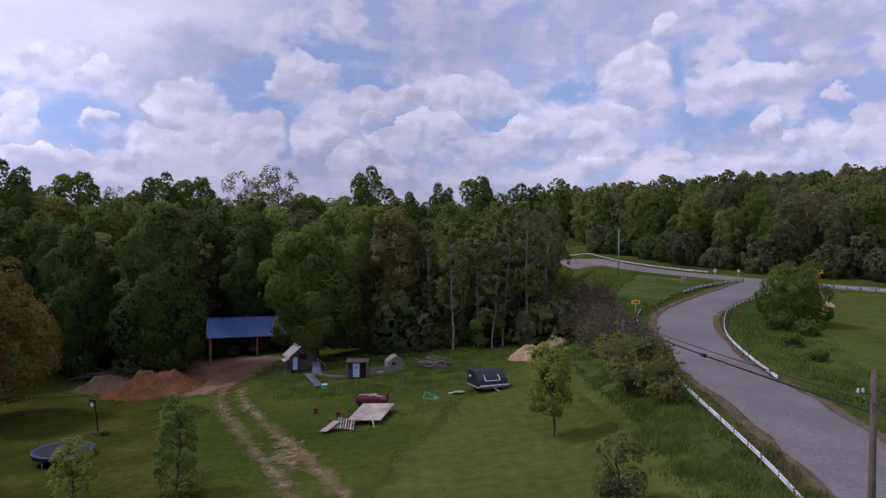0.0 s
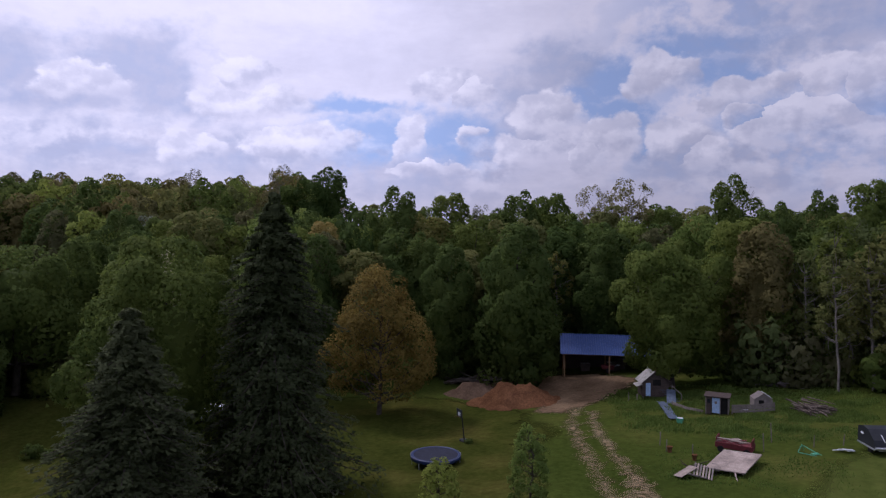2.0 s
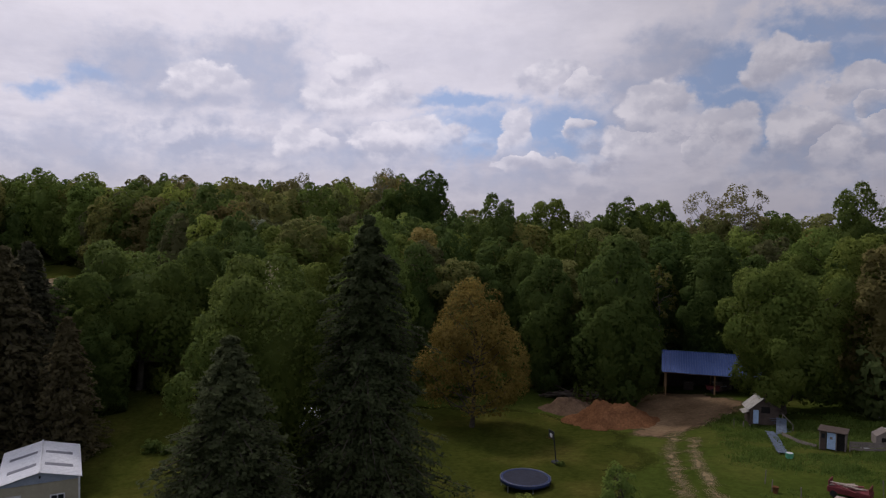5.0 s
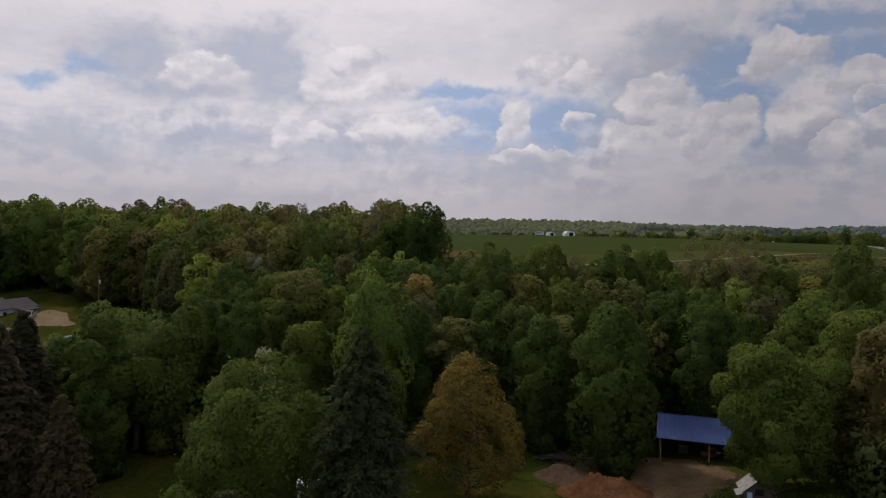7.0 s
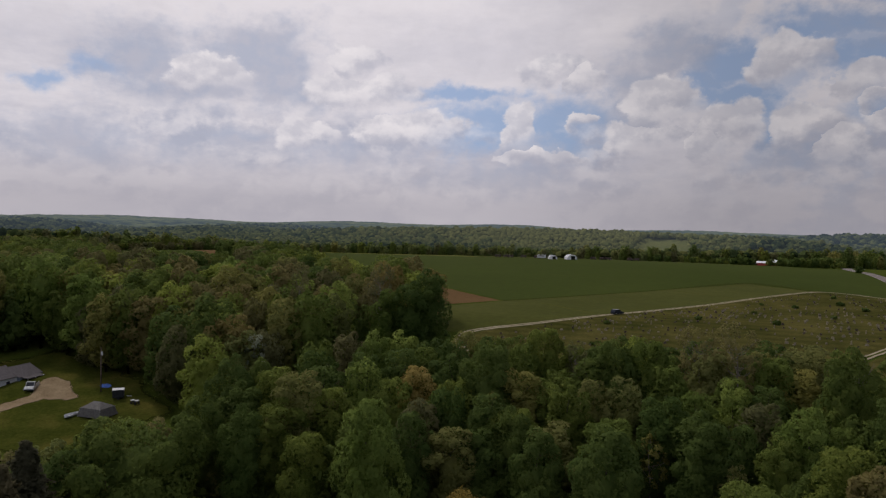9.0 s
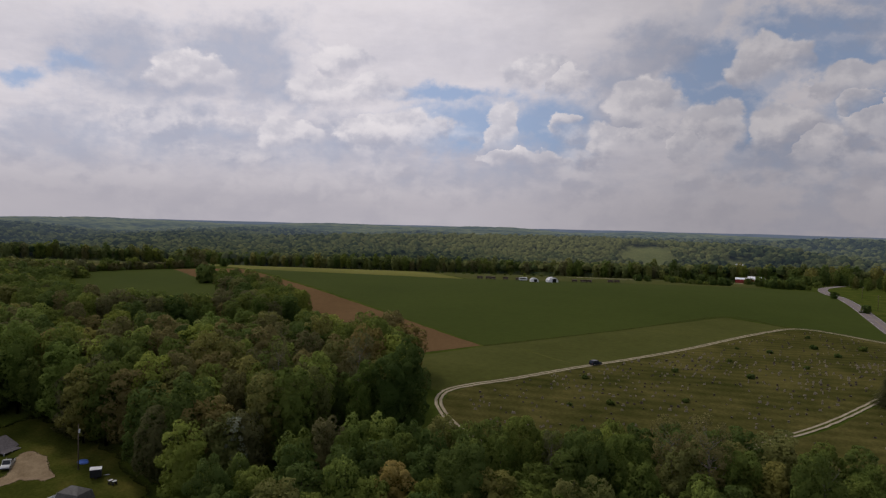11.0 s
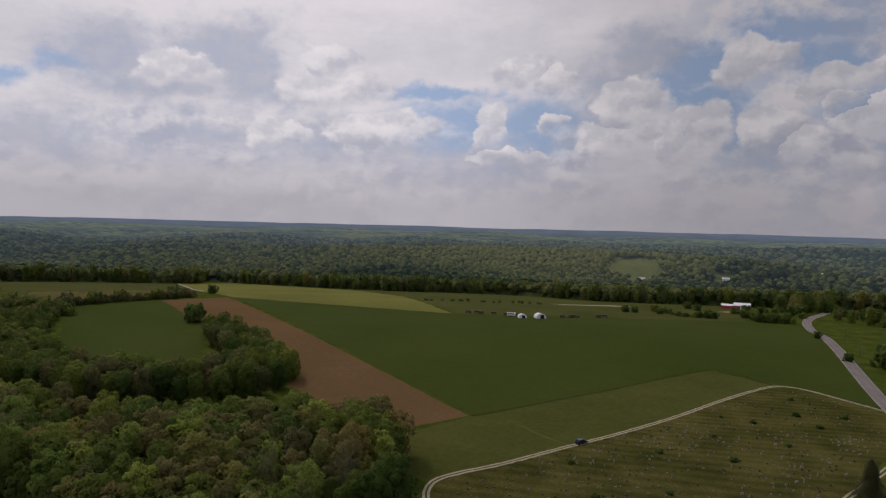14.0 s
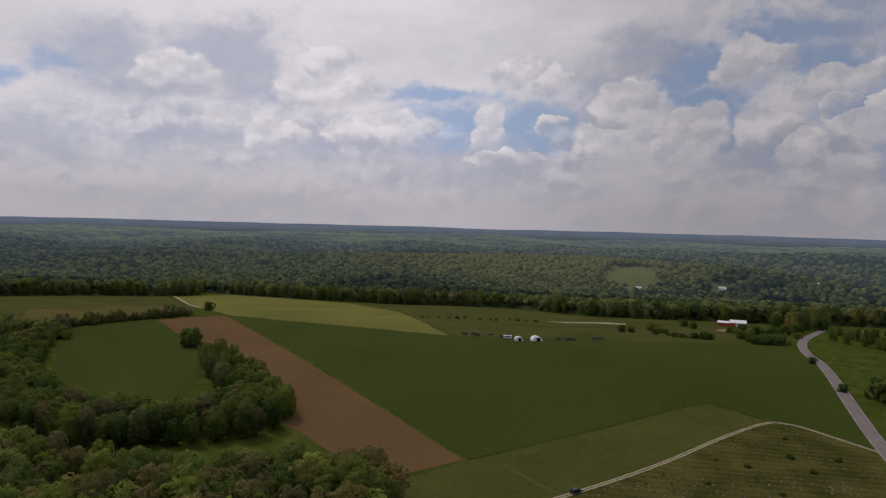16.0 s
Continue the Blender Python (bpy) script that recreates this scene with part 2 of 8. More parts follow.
def ramp_node(nt, fac, stops):
    r = nt.nodes.new("ShaderNodeValToRGB")
    while len(r.color_ramp.elements) < len(stops):
        r.color_ramp.elements.new(0.5)
    for e, (p, c) in zip(r.color_ramp.elements, stops):
        e.position, e.color = p, (*c, 1)
    wire(nt, fac, r.inputs["Fac"])
    return r


def mix_node(nt, kind, fac, a, b):
    n = nt.nodes.new("ShaderNodeMix")
    n.data_type, n.blend_type = "RGBA", kind
    for sock, v in ((n.inputs["Factor"], fac), (n.inputs["A"], a), (n.inputs["B"], b)):
        if isinstance(v, (int, float)):
            sock.default_value = v
        elif isinstance(v, tuple):
            sock.default_value = (*v, 1)
        else:
            wire(nt, v, sock)
    return n.outputs["Result"]


def bump(nt, b, height, strength, distance):
    n = nt.nodes.new("ShaderNodeBump")
    n.inputs["Strength"].default_value, n.inputs["Distance"].default_value = strength, distance
    wire(nt, height, n.inputs["Height"])
    wire(nt, n.outputs["Normal"], b.inputs["Normal"])


def surface(name, dark, light, scale, rough=0.8, metal=0.0, grain=None, relief=0.3, depth=0.02, mid=None, even=0.0):
    """Two-scale noise between two base colours, with a fine relief."""
    m, nt, b = material(name, rough, metal, 0.0 if rough >= 0.9 else 0.25)
    big = noise_node(nt, scale, 5)
    fine = noise_node(nt, grain or scale * 9, 3, 0.7)
    stops = [(0.3, dark), (0.7, light)] if mid is None else [(0.28, dark), (0.5, mid), (0.72, light)]
    base = ramp_node(nt, big.outputs["Fac"], stops)
    tone = ramp_node(nt, fine.outputs["Fac"], [(0.3, (0.72 + 0.24 * even,) * 3), (0.7, (1.2 - 0.17 * even,) * 3)])
    wire(nt, mix_node(nt, "MULTIPLY", 1.0, base.outputs["Color"], tone.outputs["Color"]), b.inputs["Base Color"])
    bump(nt, b, fine.outputs["Fac"], relief, depth)
    return m


def soften(m, scale, low, high, middle=1.0):
    """Lets a ground cover thin out raggedly: it is closed where noise and nearness to its middle are high, and open at its rim."""
    nt = m.node_tree
    n = noise_node(nt, scale, 6, 0.65)
    mid = nt.nodes.new("ShaderNodeAttribute")
    mid.attribute_name = "mid"
    add = nt.nodes.new("ShaderNodeMath")
    add.operation = "MULTIPLY_ADD"
    wire(nt, mid.outputs["Fac"], add.inputs[0])
    add.inputs[1].default_value = middle
    wire(nt, n.outputs["Fac"], add.inputs[2])
    f = nt.nodes.new("ShaderNodeMapRange")
    f.inputs["From Min"].default_value, f.inputs["From Max"].default_value = low, high
    wire(nt, add.outputs[0], f.inputs["Value"])
    mx = nt.nodes.new("ShaderNodeMixShader")
    wire(nt, f.outputs["Result"], mx.inputs["Fac"])
    wire(nt, nt.nodes.new("ShaderNodeBsdfTransparent").outputs[0], mx.inputs[1])
    wire(nt, nt.nodes["Principled BSDF"].outputs[0], mx.inputs[2])
    wire(nt, mx.outputs[0], nt.nodes["Material Output"].inputs["Surface"])
    return m


def leaf_material(name, dark, light, patch=0.10):
    """Foliage: tone by tree, by patch of the crown and by leaf; half of the light goes through the leaf."""
    m, nt, b = material(name, 0.7, 0.0, 0.04)
    info = nt.nodes.new("ShaderNodeObjectInfo")
    geo = nt.nodes.new("ShaderNodeNewGeometry")
    own = nt.nodes.new("ShaderNodeAttribute")
    own.attribute_name = "tone"
    which = nt.nodes.new("ShaderNodeMath")
    which.operation = "ADD"
    wire(nt, own.outputs["Fac"], which.inputs[0])
    wire(nt, info.outputs["Random"], which.inputs[1])
    part_ = nt.nodes.new("ShaderNodeMath")
    part_.operation = "FRACT"
    wire(nt, which.outputs[0], part_.inputs[0])
    tree = ramp_node(nt, part_.outputs[0], [(0.0, (0.76, 0.84, 0.76)), (0.45, (0.98, 1.0, 0.96)), (0.8, (1.12, 1.08, 0.95)), (1.0, (1.32, 1.2, 0.95))])
    place = noise_node(nt, patch, 2)
    island = nt.nodes.new("ShaderNodeMath")
    island.operation = "MULTIPLY_ADD"
    wire(nt, geo.outputs["Random Per Island"], island.inputs[0])
    island.inputs[1].default_value = 0.26
    wire(nt, place.outputs["Fac"], island.inputs[2])
    leaf = ramp_node(nt, island.outputs[0], [(0.36, dark), (0.86, light)])
    col = mix_node(nt, "MULTIPLY", 1.0, leaf.outputs["Color"], tree.outputs["Color"])
    wire(nt, col, b.inputs["Base Color"])
    tr = nt.nodes.new("ShaderNodeBsdfTranslucent")
    wire(nt, col, tr.inputs["Color"])
    mx = nt.nodes.new("ShaderNodeMixShader")
    mx.inputs["Fac"].default_value = 0.5
    wire(nt, b.outputs[0], mx.inputs[1])
    wire(nt, tr.outputs[0], mx.inputs[2])
    wire(nt, mx.outputs[0], nt.nodes["Material Output"].inputs["Surface"])
    return m


M_GREEN = leaf_material("leaves_green", (0.090, 0.130, 0.028), (0.180, 0.218, 0.052))
M_DEEP = leaf_material("leaves_deep_green", (0.068, 0.106, 0.028), (0.128, 0.168, 0.044))
M_LIME = leaf_material("leaves_young_green", (0.141, 0.193, 0.042), (0.238, 0.293, 0.075))
M_ORANGE = leaf_material("leaves_copper", (0.150, 0.106, 0.027), (0.350, 0.250, 0.066))
M_BUDS = leaf_material("leaves_budding", (0.116, 0.118, 0.056), (0.188, 0.182, 0.086))
M_OLIVE = leaf_material("leaves_olive", (0.127, 0.140, 0.043), (0.221, 0.223, 0.079))
M_RUST = leaf_material("leaves_russet", (0.143, 0.129, 0.050), (0.225, 0.195, 0.082))
M_BRONZE = leaf_material("leaves_bronze", (0.122, 0.116, 0.052), (0.188, 0.176, 0.080))
M_GOLD = leaf_material("leaves_gold", (0.224, 0.189, 0.066), (0.325, 0.279, 0.115))
M_SAGE = leaf_material("leaves_sage", (0.122, 0.152, 0.052), (0.200, 0.228, 0.086))
M_BLOOM = leaf_material("blossom_white", (0.182, 0.195, 0.130), (0.442, 0.455, 0.351))
M_NEEDLE = leaf_material("needles_dark", (0.068, 0.080, 0.038), (0.130, 0.142, 0.068))
M_BROWNNEEDLE = leaf_material("needles_brownish", (0.076, 0.070, 0.045), (0.130, 0.120, 0.076))
M_BARK = surface("bark", (0.045, 0.035, 0.028), (0.13, 0.11, 0.09), 1.2, 0.9, grain=9, relief=0.6, depth=0.03)
M_PALEBARK = surface("bark_pale", (0.12, 0.105, 0.09), (0.30, 0.27, 0.23), 1.2, 0.9, grain=9, relief=0.6, depth=0.03)
M_GRASS = surface("grass_mown", (0.034, 0.050, 0.009), (0.088, 0.090, 0.021), 0.085, 0.9, grain=1.7, relief=0.8, depth=0.12, mid=(0.052, 0.069, 0.0125))
M_ROUGHGRASS = soften(surface("grass_rough", (0.034, 0.054, 0.014), (0.092, 0.115, 0.034), 0.12, 0.9, grain=1.3, relief=1.0, depth=0.3), 0.4, 0.45, 0.75)
M_CROP = surface("crop_green", (0.036, 0.050, 0.009), (0.047, 0.061, 0.012), 0.012, 0.9, grain=0.3, relief=0.15, depth=0.2, even=0.75)
M_PALECROP = surface("crop_pale", (0.104, 0.106, 0.025), (0.152, 0.145, 0.037), 0.012, 0.9, grain=0.25, relief=0.15, depth=0.2, even=0.7)
M_MEADOW = surface("meadow", (0.046, 0.053, 0.012), (0.072, 0.076, 0.020), 0.02, 0.9, grain=0.4, relief=0.3, depth=0.2, even=0.6)

for m_ in (M_CROP, M_PALECROP, M_MEADOW):      # leaf blades gleam a little at a low angle
    m_.node_tree.nodes["Principled BSDF"].inputs["Specular IOR Level"].default_value = 0.01


def striped_material(name, dark, light, width, heading, strong=0.15):
    """Mown grass in stripes across the ground, with dry patches."""
    m, nt, b = material(name, 0.95, 0.0, 0.0)
    c = nt.nodes.new("ShaderNodeTexCoord")
    mp = nt.nodes.new("ShaderNodeMapping")
    mp.inputs["Rotation"].default_value = (0, 0, radians(heading))
    wire(nt, c.outputs["Object"], mp.inputs["Vector"])
    wv = nt.nodes.new("ShaderNodeTexWave")
    wv.bands_direction = "Y"
    wv.inputs["Scale"].default_value = 0.314 / width
    wv.inputs["Distortion"].default_value, wv.inputs["Detail"].default_value = 1.2, 3.0
    wire(nt, mp.outputs[0], wv.inputs["Vector"])
    big = noise_node(nt, 0.06, 5)
    fine = noise_node(nt, 1.0, 3, 0.7)
    add = nt.nodes.new("ShaderNodeMath")
    add.operation = "MULTIPLY_ADD"
    wire(nt, wv.outputs["Fac"], add.inputs[0])
    add.inputs[1].default_value = strong
    wire(nt, big.outputs["Fac"], add.inputs[2])
    base = ramp_node(nt, add.outputs[0], [(0.35, dark), (0.8, light)])
    tone = ramp_node(nt, fine.outputs["Fac"], [(0.3, (0.75, 0.75, 0.75)), (0.7, (1.2, 1.2, 1.2))])
    wire(nt, mix_node(nt, "MULTIPLY", 1.0, base.outputs["Color"], tone.outputs["Color"]), b.inputs["Base Color"])
    bump(nt, b, fine.outputs["Fac"], 0.5, 0.1)
    return m


M_FRESHLAWN = soften(striped_material("grass_striped", (0.046, 0.066, 0.012), (0.108, 0.116, 0.029), 1.3, 86, 0.055), 0.14, 0.4, 0.8)
M_EASTMEADOW = soften(surface("grass_meadow", (0.046, 0.064, 0.013), (0.105, 0.112, 0.030), 0.10, 0.95, grain=1.7, relief=0.8, depth=0.12, mid=(0.068, 0.086, 0.019)), 0.14, 0.4, 0.8)
M_STUBBLE = striped_material("grass_cemetery", (0.033, 0.037, 0.009), (0.090, 0.079, 0.025), 5.2, -24)
M_SOIL = surface("soil_tilled", (0.104, 0.064, 0.031), (0.135, 0.084, 0.041), 0.012, 0.95, grain=0.5, relief=0.25, depth=0.15, even=0.6)
M_CLAY = surface("clay_heap", (0.092, 0.043, 0.021), (0.180, 0.086, 0.042), 0.5, 0.95, grain=4.0, relief=0.8, depth=0.15)
M_SAND = surface("sand_heap", (0.29, 0.18, 0.10), (0.47, 0.33, 0.205), 0.6, 0.95, grain=4.0, relief=0.8, depth=0.12)
M_GRAVEL = surface("gravel_lane", (0.25, 0.21, 0.145), (0.38, 0.33, 0.24), 0.4, 0.95, grain=4.0, relief=0.5, depth=0.05)
M_ASPHALT = surface("asphalt_worn", (0.132, 0.108, 0.106), (0.185, 0.155, 0.152), 0.15, 0.85, grain=5.0, relief=0.3, depth=0.01)

M_DRYDARKLAWN = soften(surface("grass_dry_dark", (0.030, 0.038, 0.0072), (0.084, 0.076, 0.018), 0.13, 0.95, grain=1.7, relief=0.8, depth=0.12, mid=(0.046, 0.053, 0.0100)), 0.16, 0.5, 0.8)
M_DRIVE = soften(surface("drive_earth", (0.17, 0.125, 0.075), (0.27, 0.205, 0.13), 0.3, 0.95, grain=3.0, relief=0.5, depth=0.05), 0.5, 0.5, 0.75)



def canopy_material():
    """Far crowns: each crown has its own spring tone, under painted patches of sun and cloud shade."""
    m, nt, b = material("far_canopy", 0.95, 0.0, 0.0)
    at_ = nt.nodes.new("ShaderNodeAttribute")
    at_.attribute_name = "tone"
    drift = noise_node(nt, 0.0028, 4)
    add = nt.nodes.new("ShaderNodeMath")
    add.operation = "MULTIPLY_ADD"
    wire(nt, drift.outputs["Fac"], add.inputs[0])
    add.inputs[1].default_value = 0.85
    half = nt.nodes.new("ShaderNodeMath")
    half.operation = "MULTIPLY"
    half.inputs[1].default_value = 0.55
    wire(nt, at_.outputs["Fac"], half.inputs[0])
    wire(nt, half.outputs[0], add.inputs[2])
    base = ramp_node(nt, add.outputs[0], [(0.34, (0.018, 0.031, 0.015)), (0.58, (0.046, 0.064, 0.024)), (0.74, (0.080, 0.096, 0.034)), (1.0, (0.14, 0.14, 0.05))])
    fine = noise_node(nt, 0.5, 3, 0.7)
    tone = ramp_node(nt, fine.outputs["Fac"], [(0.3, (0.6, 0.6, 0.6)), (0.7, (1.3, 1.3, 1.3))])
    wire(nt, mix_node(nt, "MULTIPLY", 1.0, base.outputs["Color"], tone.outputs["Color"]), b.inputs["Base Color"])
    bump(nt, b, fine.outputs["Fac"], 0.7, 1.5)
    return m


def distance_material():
    """The farthest ridges: a plain blue-green backdrop whose glow paints the haze, more so farther off."""
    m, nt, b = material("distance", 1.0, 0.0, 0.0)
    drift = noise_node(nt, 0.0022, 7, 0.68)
    # tone also brings in the painted sunlit and shaded slopes
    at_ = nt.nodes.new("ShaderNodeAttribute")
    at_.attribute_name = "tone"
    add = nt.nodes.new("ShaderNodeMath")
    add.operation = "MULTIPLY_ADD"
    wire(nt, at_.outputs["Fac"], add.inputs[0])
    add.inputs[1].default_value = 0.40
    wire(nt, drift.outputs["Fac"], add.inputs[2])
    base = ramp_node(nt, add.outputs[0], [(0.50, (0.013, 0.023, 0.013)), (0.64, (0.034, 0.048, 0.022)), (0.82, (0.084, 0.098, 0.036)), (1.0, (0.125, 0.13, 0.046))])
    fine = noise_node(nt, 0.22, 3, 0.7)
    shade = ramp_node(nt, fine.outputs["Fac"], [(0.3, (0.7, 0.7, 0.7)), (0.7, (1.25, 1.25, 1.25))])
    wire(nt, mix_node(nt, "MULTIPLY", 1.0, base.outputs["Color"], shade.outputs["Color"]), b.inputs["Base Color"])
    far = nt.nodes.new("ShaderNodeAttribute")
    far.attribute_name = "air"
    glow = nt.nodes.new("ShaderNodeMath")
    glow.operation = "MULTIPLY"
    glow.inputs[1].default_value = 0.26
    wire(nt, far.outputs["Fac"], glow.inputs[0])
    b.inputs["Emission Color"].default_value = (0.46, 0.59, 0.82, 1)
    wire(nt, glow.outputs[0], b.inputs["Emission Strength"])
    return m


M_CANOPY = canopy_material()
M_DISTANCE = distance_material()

# ---- the land ----
def sm(a, b, v):
    u = np.clip((np.asarray(v, float) - a) / (b - a), 0.0, 1.0)
    return u * u * (3 - 2 * u)


def hump(x, y, cx, cy, rx, ry, turn=0.0):
    c, s = math.cos(turn), math.sin(turn)
    u, v = ((x - cx) * c + (y - cy) * s) / rx, (-(x - cx) * s + (y - cy) * c) / ry
    return np.exp(-u * u - v * v)


def land(x, y):
    """Height of the bare ground: yard slope, bank up to the road, field plateau, valley and far ridges."""
    x, y = np.asarray(x, float), np.asarray(y, float)
    s = -0.5 * x + 0.866 * y
    up = sm(92, 240, s)
    yard = 0.115 * (np.clip(x, -38, 30) + 33) - 4.0 * sm(-40, -72, x) * (1 - sm(55, 110, s))
    yard = yard + 5.0 * hump(x, y, -165, 60, 60, 50)
    yard = yard * (1 - up) + 19.5 * up
    east = 8.0 + 0.043 * (np.clip(y, 20, 350) - 60)
    w = sm(-6.5, 0.5, x - (16.0 + 0.17 * (y - 44)))
    z = yard * (1 - w) + east * w
    z = z + 5.0 * hump(x, y, -190, 450, 230, 150, 0.3)
    z = z - 42 * sm(540, 1350, s)
    z = z + 56 * hump(x, y, -850, 1480, 520, 260, 0.55) + 22 * hump(x, y, -2100, 900, 700, 420, 0.2) + 26 * hump(x, y, -300, 2500, 900, 400, 0.1)
    z = z + 18 * hump(x, y, 240, 330, 110, 130) + 0.8 * hump(x, y, -27, 95, 13, 9)
    d = np.hypot(x, y)
    far = sm(2200, 4700, d)
    rows = sm(900, 1700, s) * (15 * np.sin((x * 0.62 + y) * 0.0058 + 0.9 * np.sin(x * 0.003)) + 10 * np.sin((y - 0.4 * x) * 0.0115 + 2.0 + 1.6 * np.sin(x * 0.0045)) * np.cos(x * 0.0031 + 0.7))
    z = z + rows + far * (36 + 12 * np.sin(x * 0.0021 + 1.3) * np.cos(y * 0.0017) + 7 * np.sin(x * 0.0043 + y * 0.0031)) - far * rows * 0.85
    return z


def at(x, y, up=0.0):
    return float(land(x, y)) + up


def mesh_object(name, verts, faces, mat, parent=None, smooth=False, normals=None):
    me = bpy.data.meshes.new(name)
    verts, faces = np.asarray(verts, np.float32), np.asarray(faces, np.int32)
    n, k = faces.shape
    me.vertices.add(len(verts))
    me.vertices.foreach_set("co", verts.ravel())
    me.loops.add(n * k)
    me.loops.foreach_set("vertex_index", faces.ravel())
    me.polygons.add(n)
    me.polygons.foreach_set("loop_start", np.arange(0, n * k, k, dtype=np.int32))
    me.polygons.foreach_set("use_smooth", np.full(n, smooth))
    me.update(calc_edges=True)
    if normals is not None:
        me.attributes.new("custom_normal", "FLOAT_VECTOR", "POINT").data.foreach_set("vector", np.asarray(normals, np.float32).ravel())
    for m in (mat if isinstance(mat, (list, tuple)) else [mat]):
        me.materials.append(m)
    ob = new(name, me)
    ob.parent = parent
    return ob


def grid_faces(nu, nv):
    i = np.arange(nu * nv).reshape(nu, nv)
    return np.stack([i[:-1, :-1], i[1:, :-1], i[1:, 1:], i[:-1, 1:]], -1).reshape(-1, 4)


def graded(lo, a, b, hi, fine, grow=1.12):
    """Coordinates with even steps between a and b and growing steps outside."""
    mid = list(np.arange(a, b + fine / 2, fine))
    step, v = fine, mid[-1]
    while v < hi:
        step *= grow
        v += step
        mid.append(min(v, hi))
    step, v = fine, a
    while v > lo:
        step *= grow
        v -= step
        mid.insert(0, max(v, lo))
    return np.array(mid)


gx, gy = graded(-4900, -320, 120, 4900, 3.0), graded(-4900, -10, 500, 4900, 3.0)
X, Y = np.meshgrid(gx, gy, indexing="ij")
ground = mesh_object("ground", np.stack([X, Y, land(X, Y)], -1).reshape(-1, 3), grid_faces(len(gx), len(gy)), M_GRASS, smooth=True)
tagged(ground, "green grass and hilly farmland reaching to the horizon", "ground", kind="structure")


def inside(px, py, poly):
    """Which points lie in a polygon of the plan."""
    hit = np.zeros(np.shape(px), bool)
    for (x0, y0), (x1, y1) in zip(poly, poly[1:] + poly[:1]):
        cross = (y0 > py) != (y1 > py)
        hit ^= cross & (px < (x1 - x0) * (py - y0) / ((y1 - y0) or 1e-9) + x0)
    return hit


def draped(name, poly, mat, label, category, up=0.06, cell=5.0, soft=0.0, fade=0.0):
    """A sheet of ground cover inside a polygon of the plan, cut to its outline and laid on the land."""
    bm = bmesh.new()
    pts = []
    for (x0, y0), (x1, y1) in zip(poly, poly[1:] + poly[:1]):
        n = max(1, int(math.hypot(x1 - x0, y1 - y0) / cell))
        for k in range(n):
            u = k / n
            wob = soft * noise.noise((x0 + (x1 - x0) * u * 0.9, y0 * 0.1 + (y1 - y0) * u * 0.9, 3.1)) if k else 0.0
            ex, ey = (x1 - x0), (y1 - y0)
            ln = math.hypot(ex, ey) or 1.0
            pts.append((x0 + ex * u - ey / ln * wob, y0 + ey * u + ex / ln * wob))
    face = bm.faces.new([bm.verts.new((x, y, 0)) for x, y in pts])
    for axis in (0, 1):
        lo, hi = min(p[axis] for p in pts), max(p[axis] for p in pts)
        c = lo + cell
        while c < hi:
            no = (1, 0, 0) if axis == 0 else (0, 1, 0)
            bmesh.ops.bisect_plane(bm, geom=bm.verts[:] + bm.edges[:] + bm.faces[:], plane_co=(c, c, 0), plane_no=no)
            c += cell
    bmesh.ops.triangulate(bm, faces=[f for f in bm.faces if len(f.verts) > 4])
    for v in bm.verts:
        v.co.z = at(v.co.x, v.co.y, up)
    bmesh.ops.recalc_face_normals(bm, faces=bm.faces)
    if sum(f.normal.z for f in bm.faces) < 0:
        bmesh.ops.reverse_faces(bm, faces=bm.faces)
    me = bpy.data.meshes.new(name)
    bm.to_mesh(me)
    bm.free()
    for p in me.polygons:
        p.use_smooth = True
    me.materials.append(mat)
    if fade:
        co = np.empty(len(me.vertices) * 3)
        me.vertices.foreach_get("co", co)
        q = co.reshape(-1, 3)[:, :2]
        near = np.full(len(q), 1e9)
        for a, b in zip(np.array(pts), np.roll(np.array(pts), -1, 0)):
            ab = b - a
            u = np.clip(((q - a) @ ab) / (ab @ ab + 1e-9), 0, 1)
            near = np.minimum(near, np.linalg.norm(q - a - u[:, None] * ab, axis=1))
        me.attributes.new("mid", "FLOAT", "POINT").data.foreach_set("value", np.clip(near / fade, 0, 1).astype(np.float32))
    return tagged(new(name, me), label, category, kind="structure")


def spline(points, step=3.0):
    """Catmull-Rom through points of the plan, at even steps."""
    p = [np.array(q, float) for q in points]
    p = [2 * p[0] - p[1]] + p + [2 * p[-1] - p[-2]]
    out = []
    for a, b, c, d in zip(p, p[1:], p[2:], p[3:]):
        n = max(2, int(np.linalg.norm(c - b) / step))
        for k in range(n):
            u = k / n
            out.append(0.5 * (2 * b + (c - a) * u + (2 * a - 5 * b + 4 * c - d) * u ** 2 + (3 * b - a - 3 * c + d) * u ** 3))
    return np.array(out + [p[-2]])


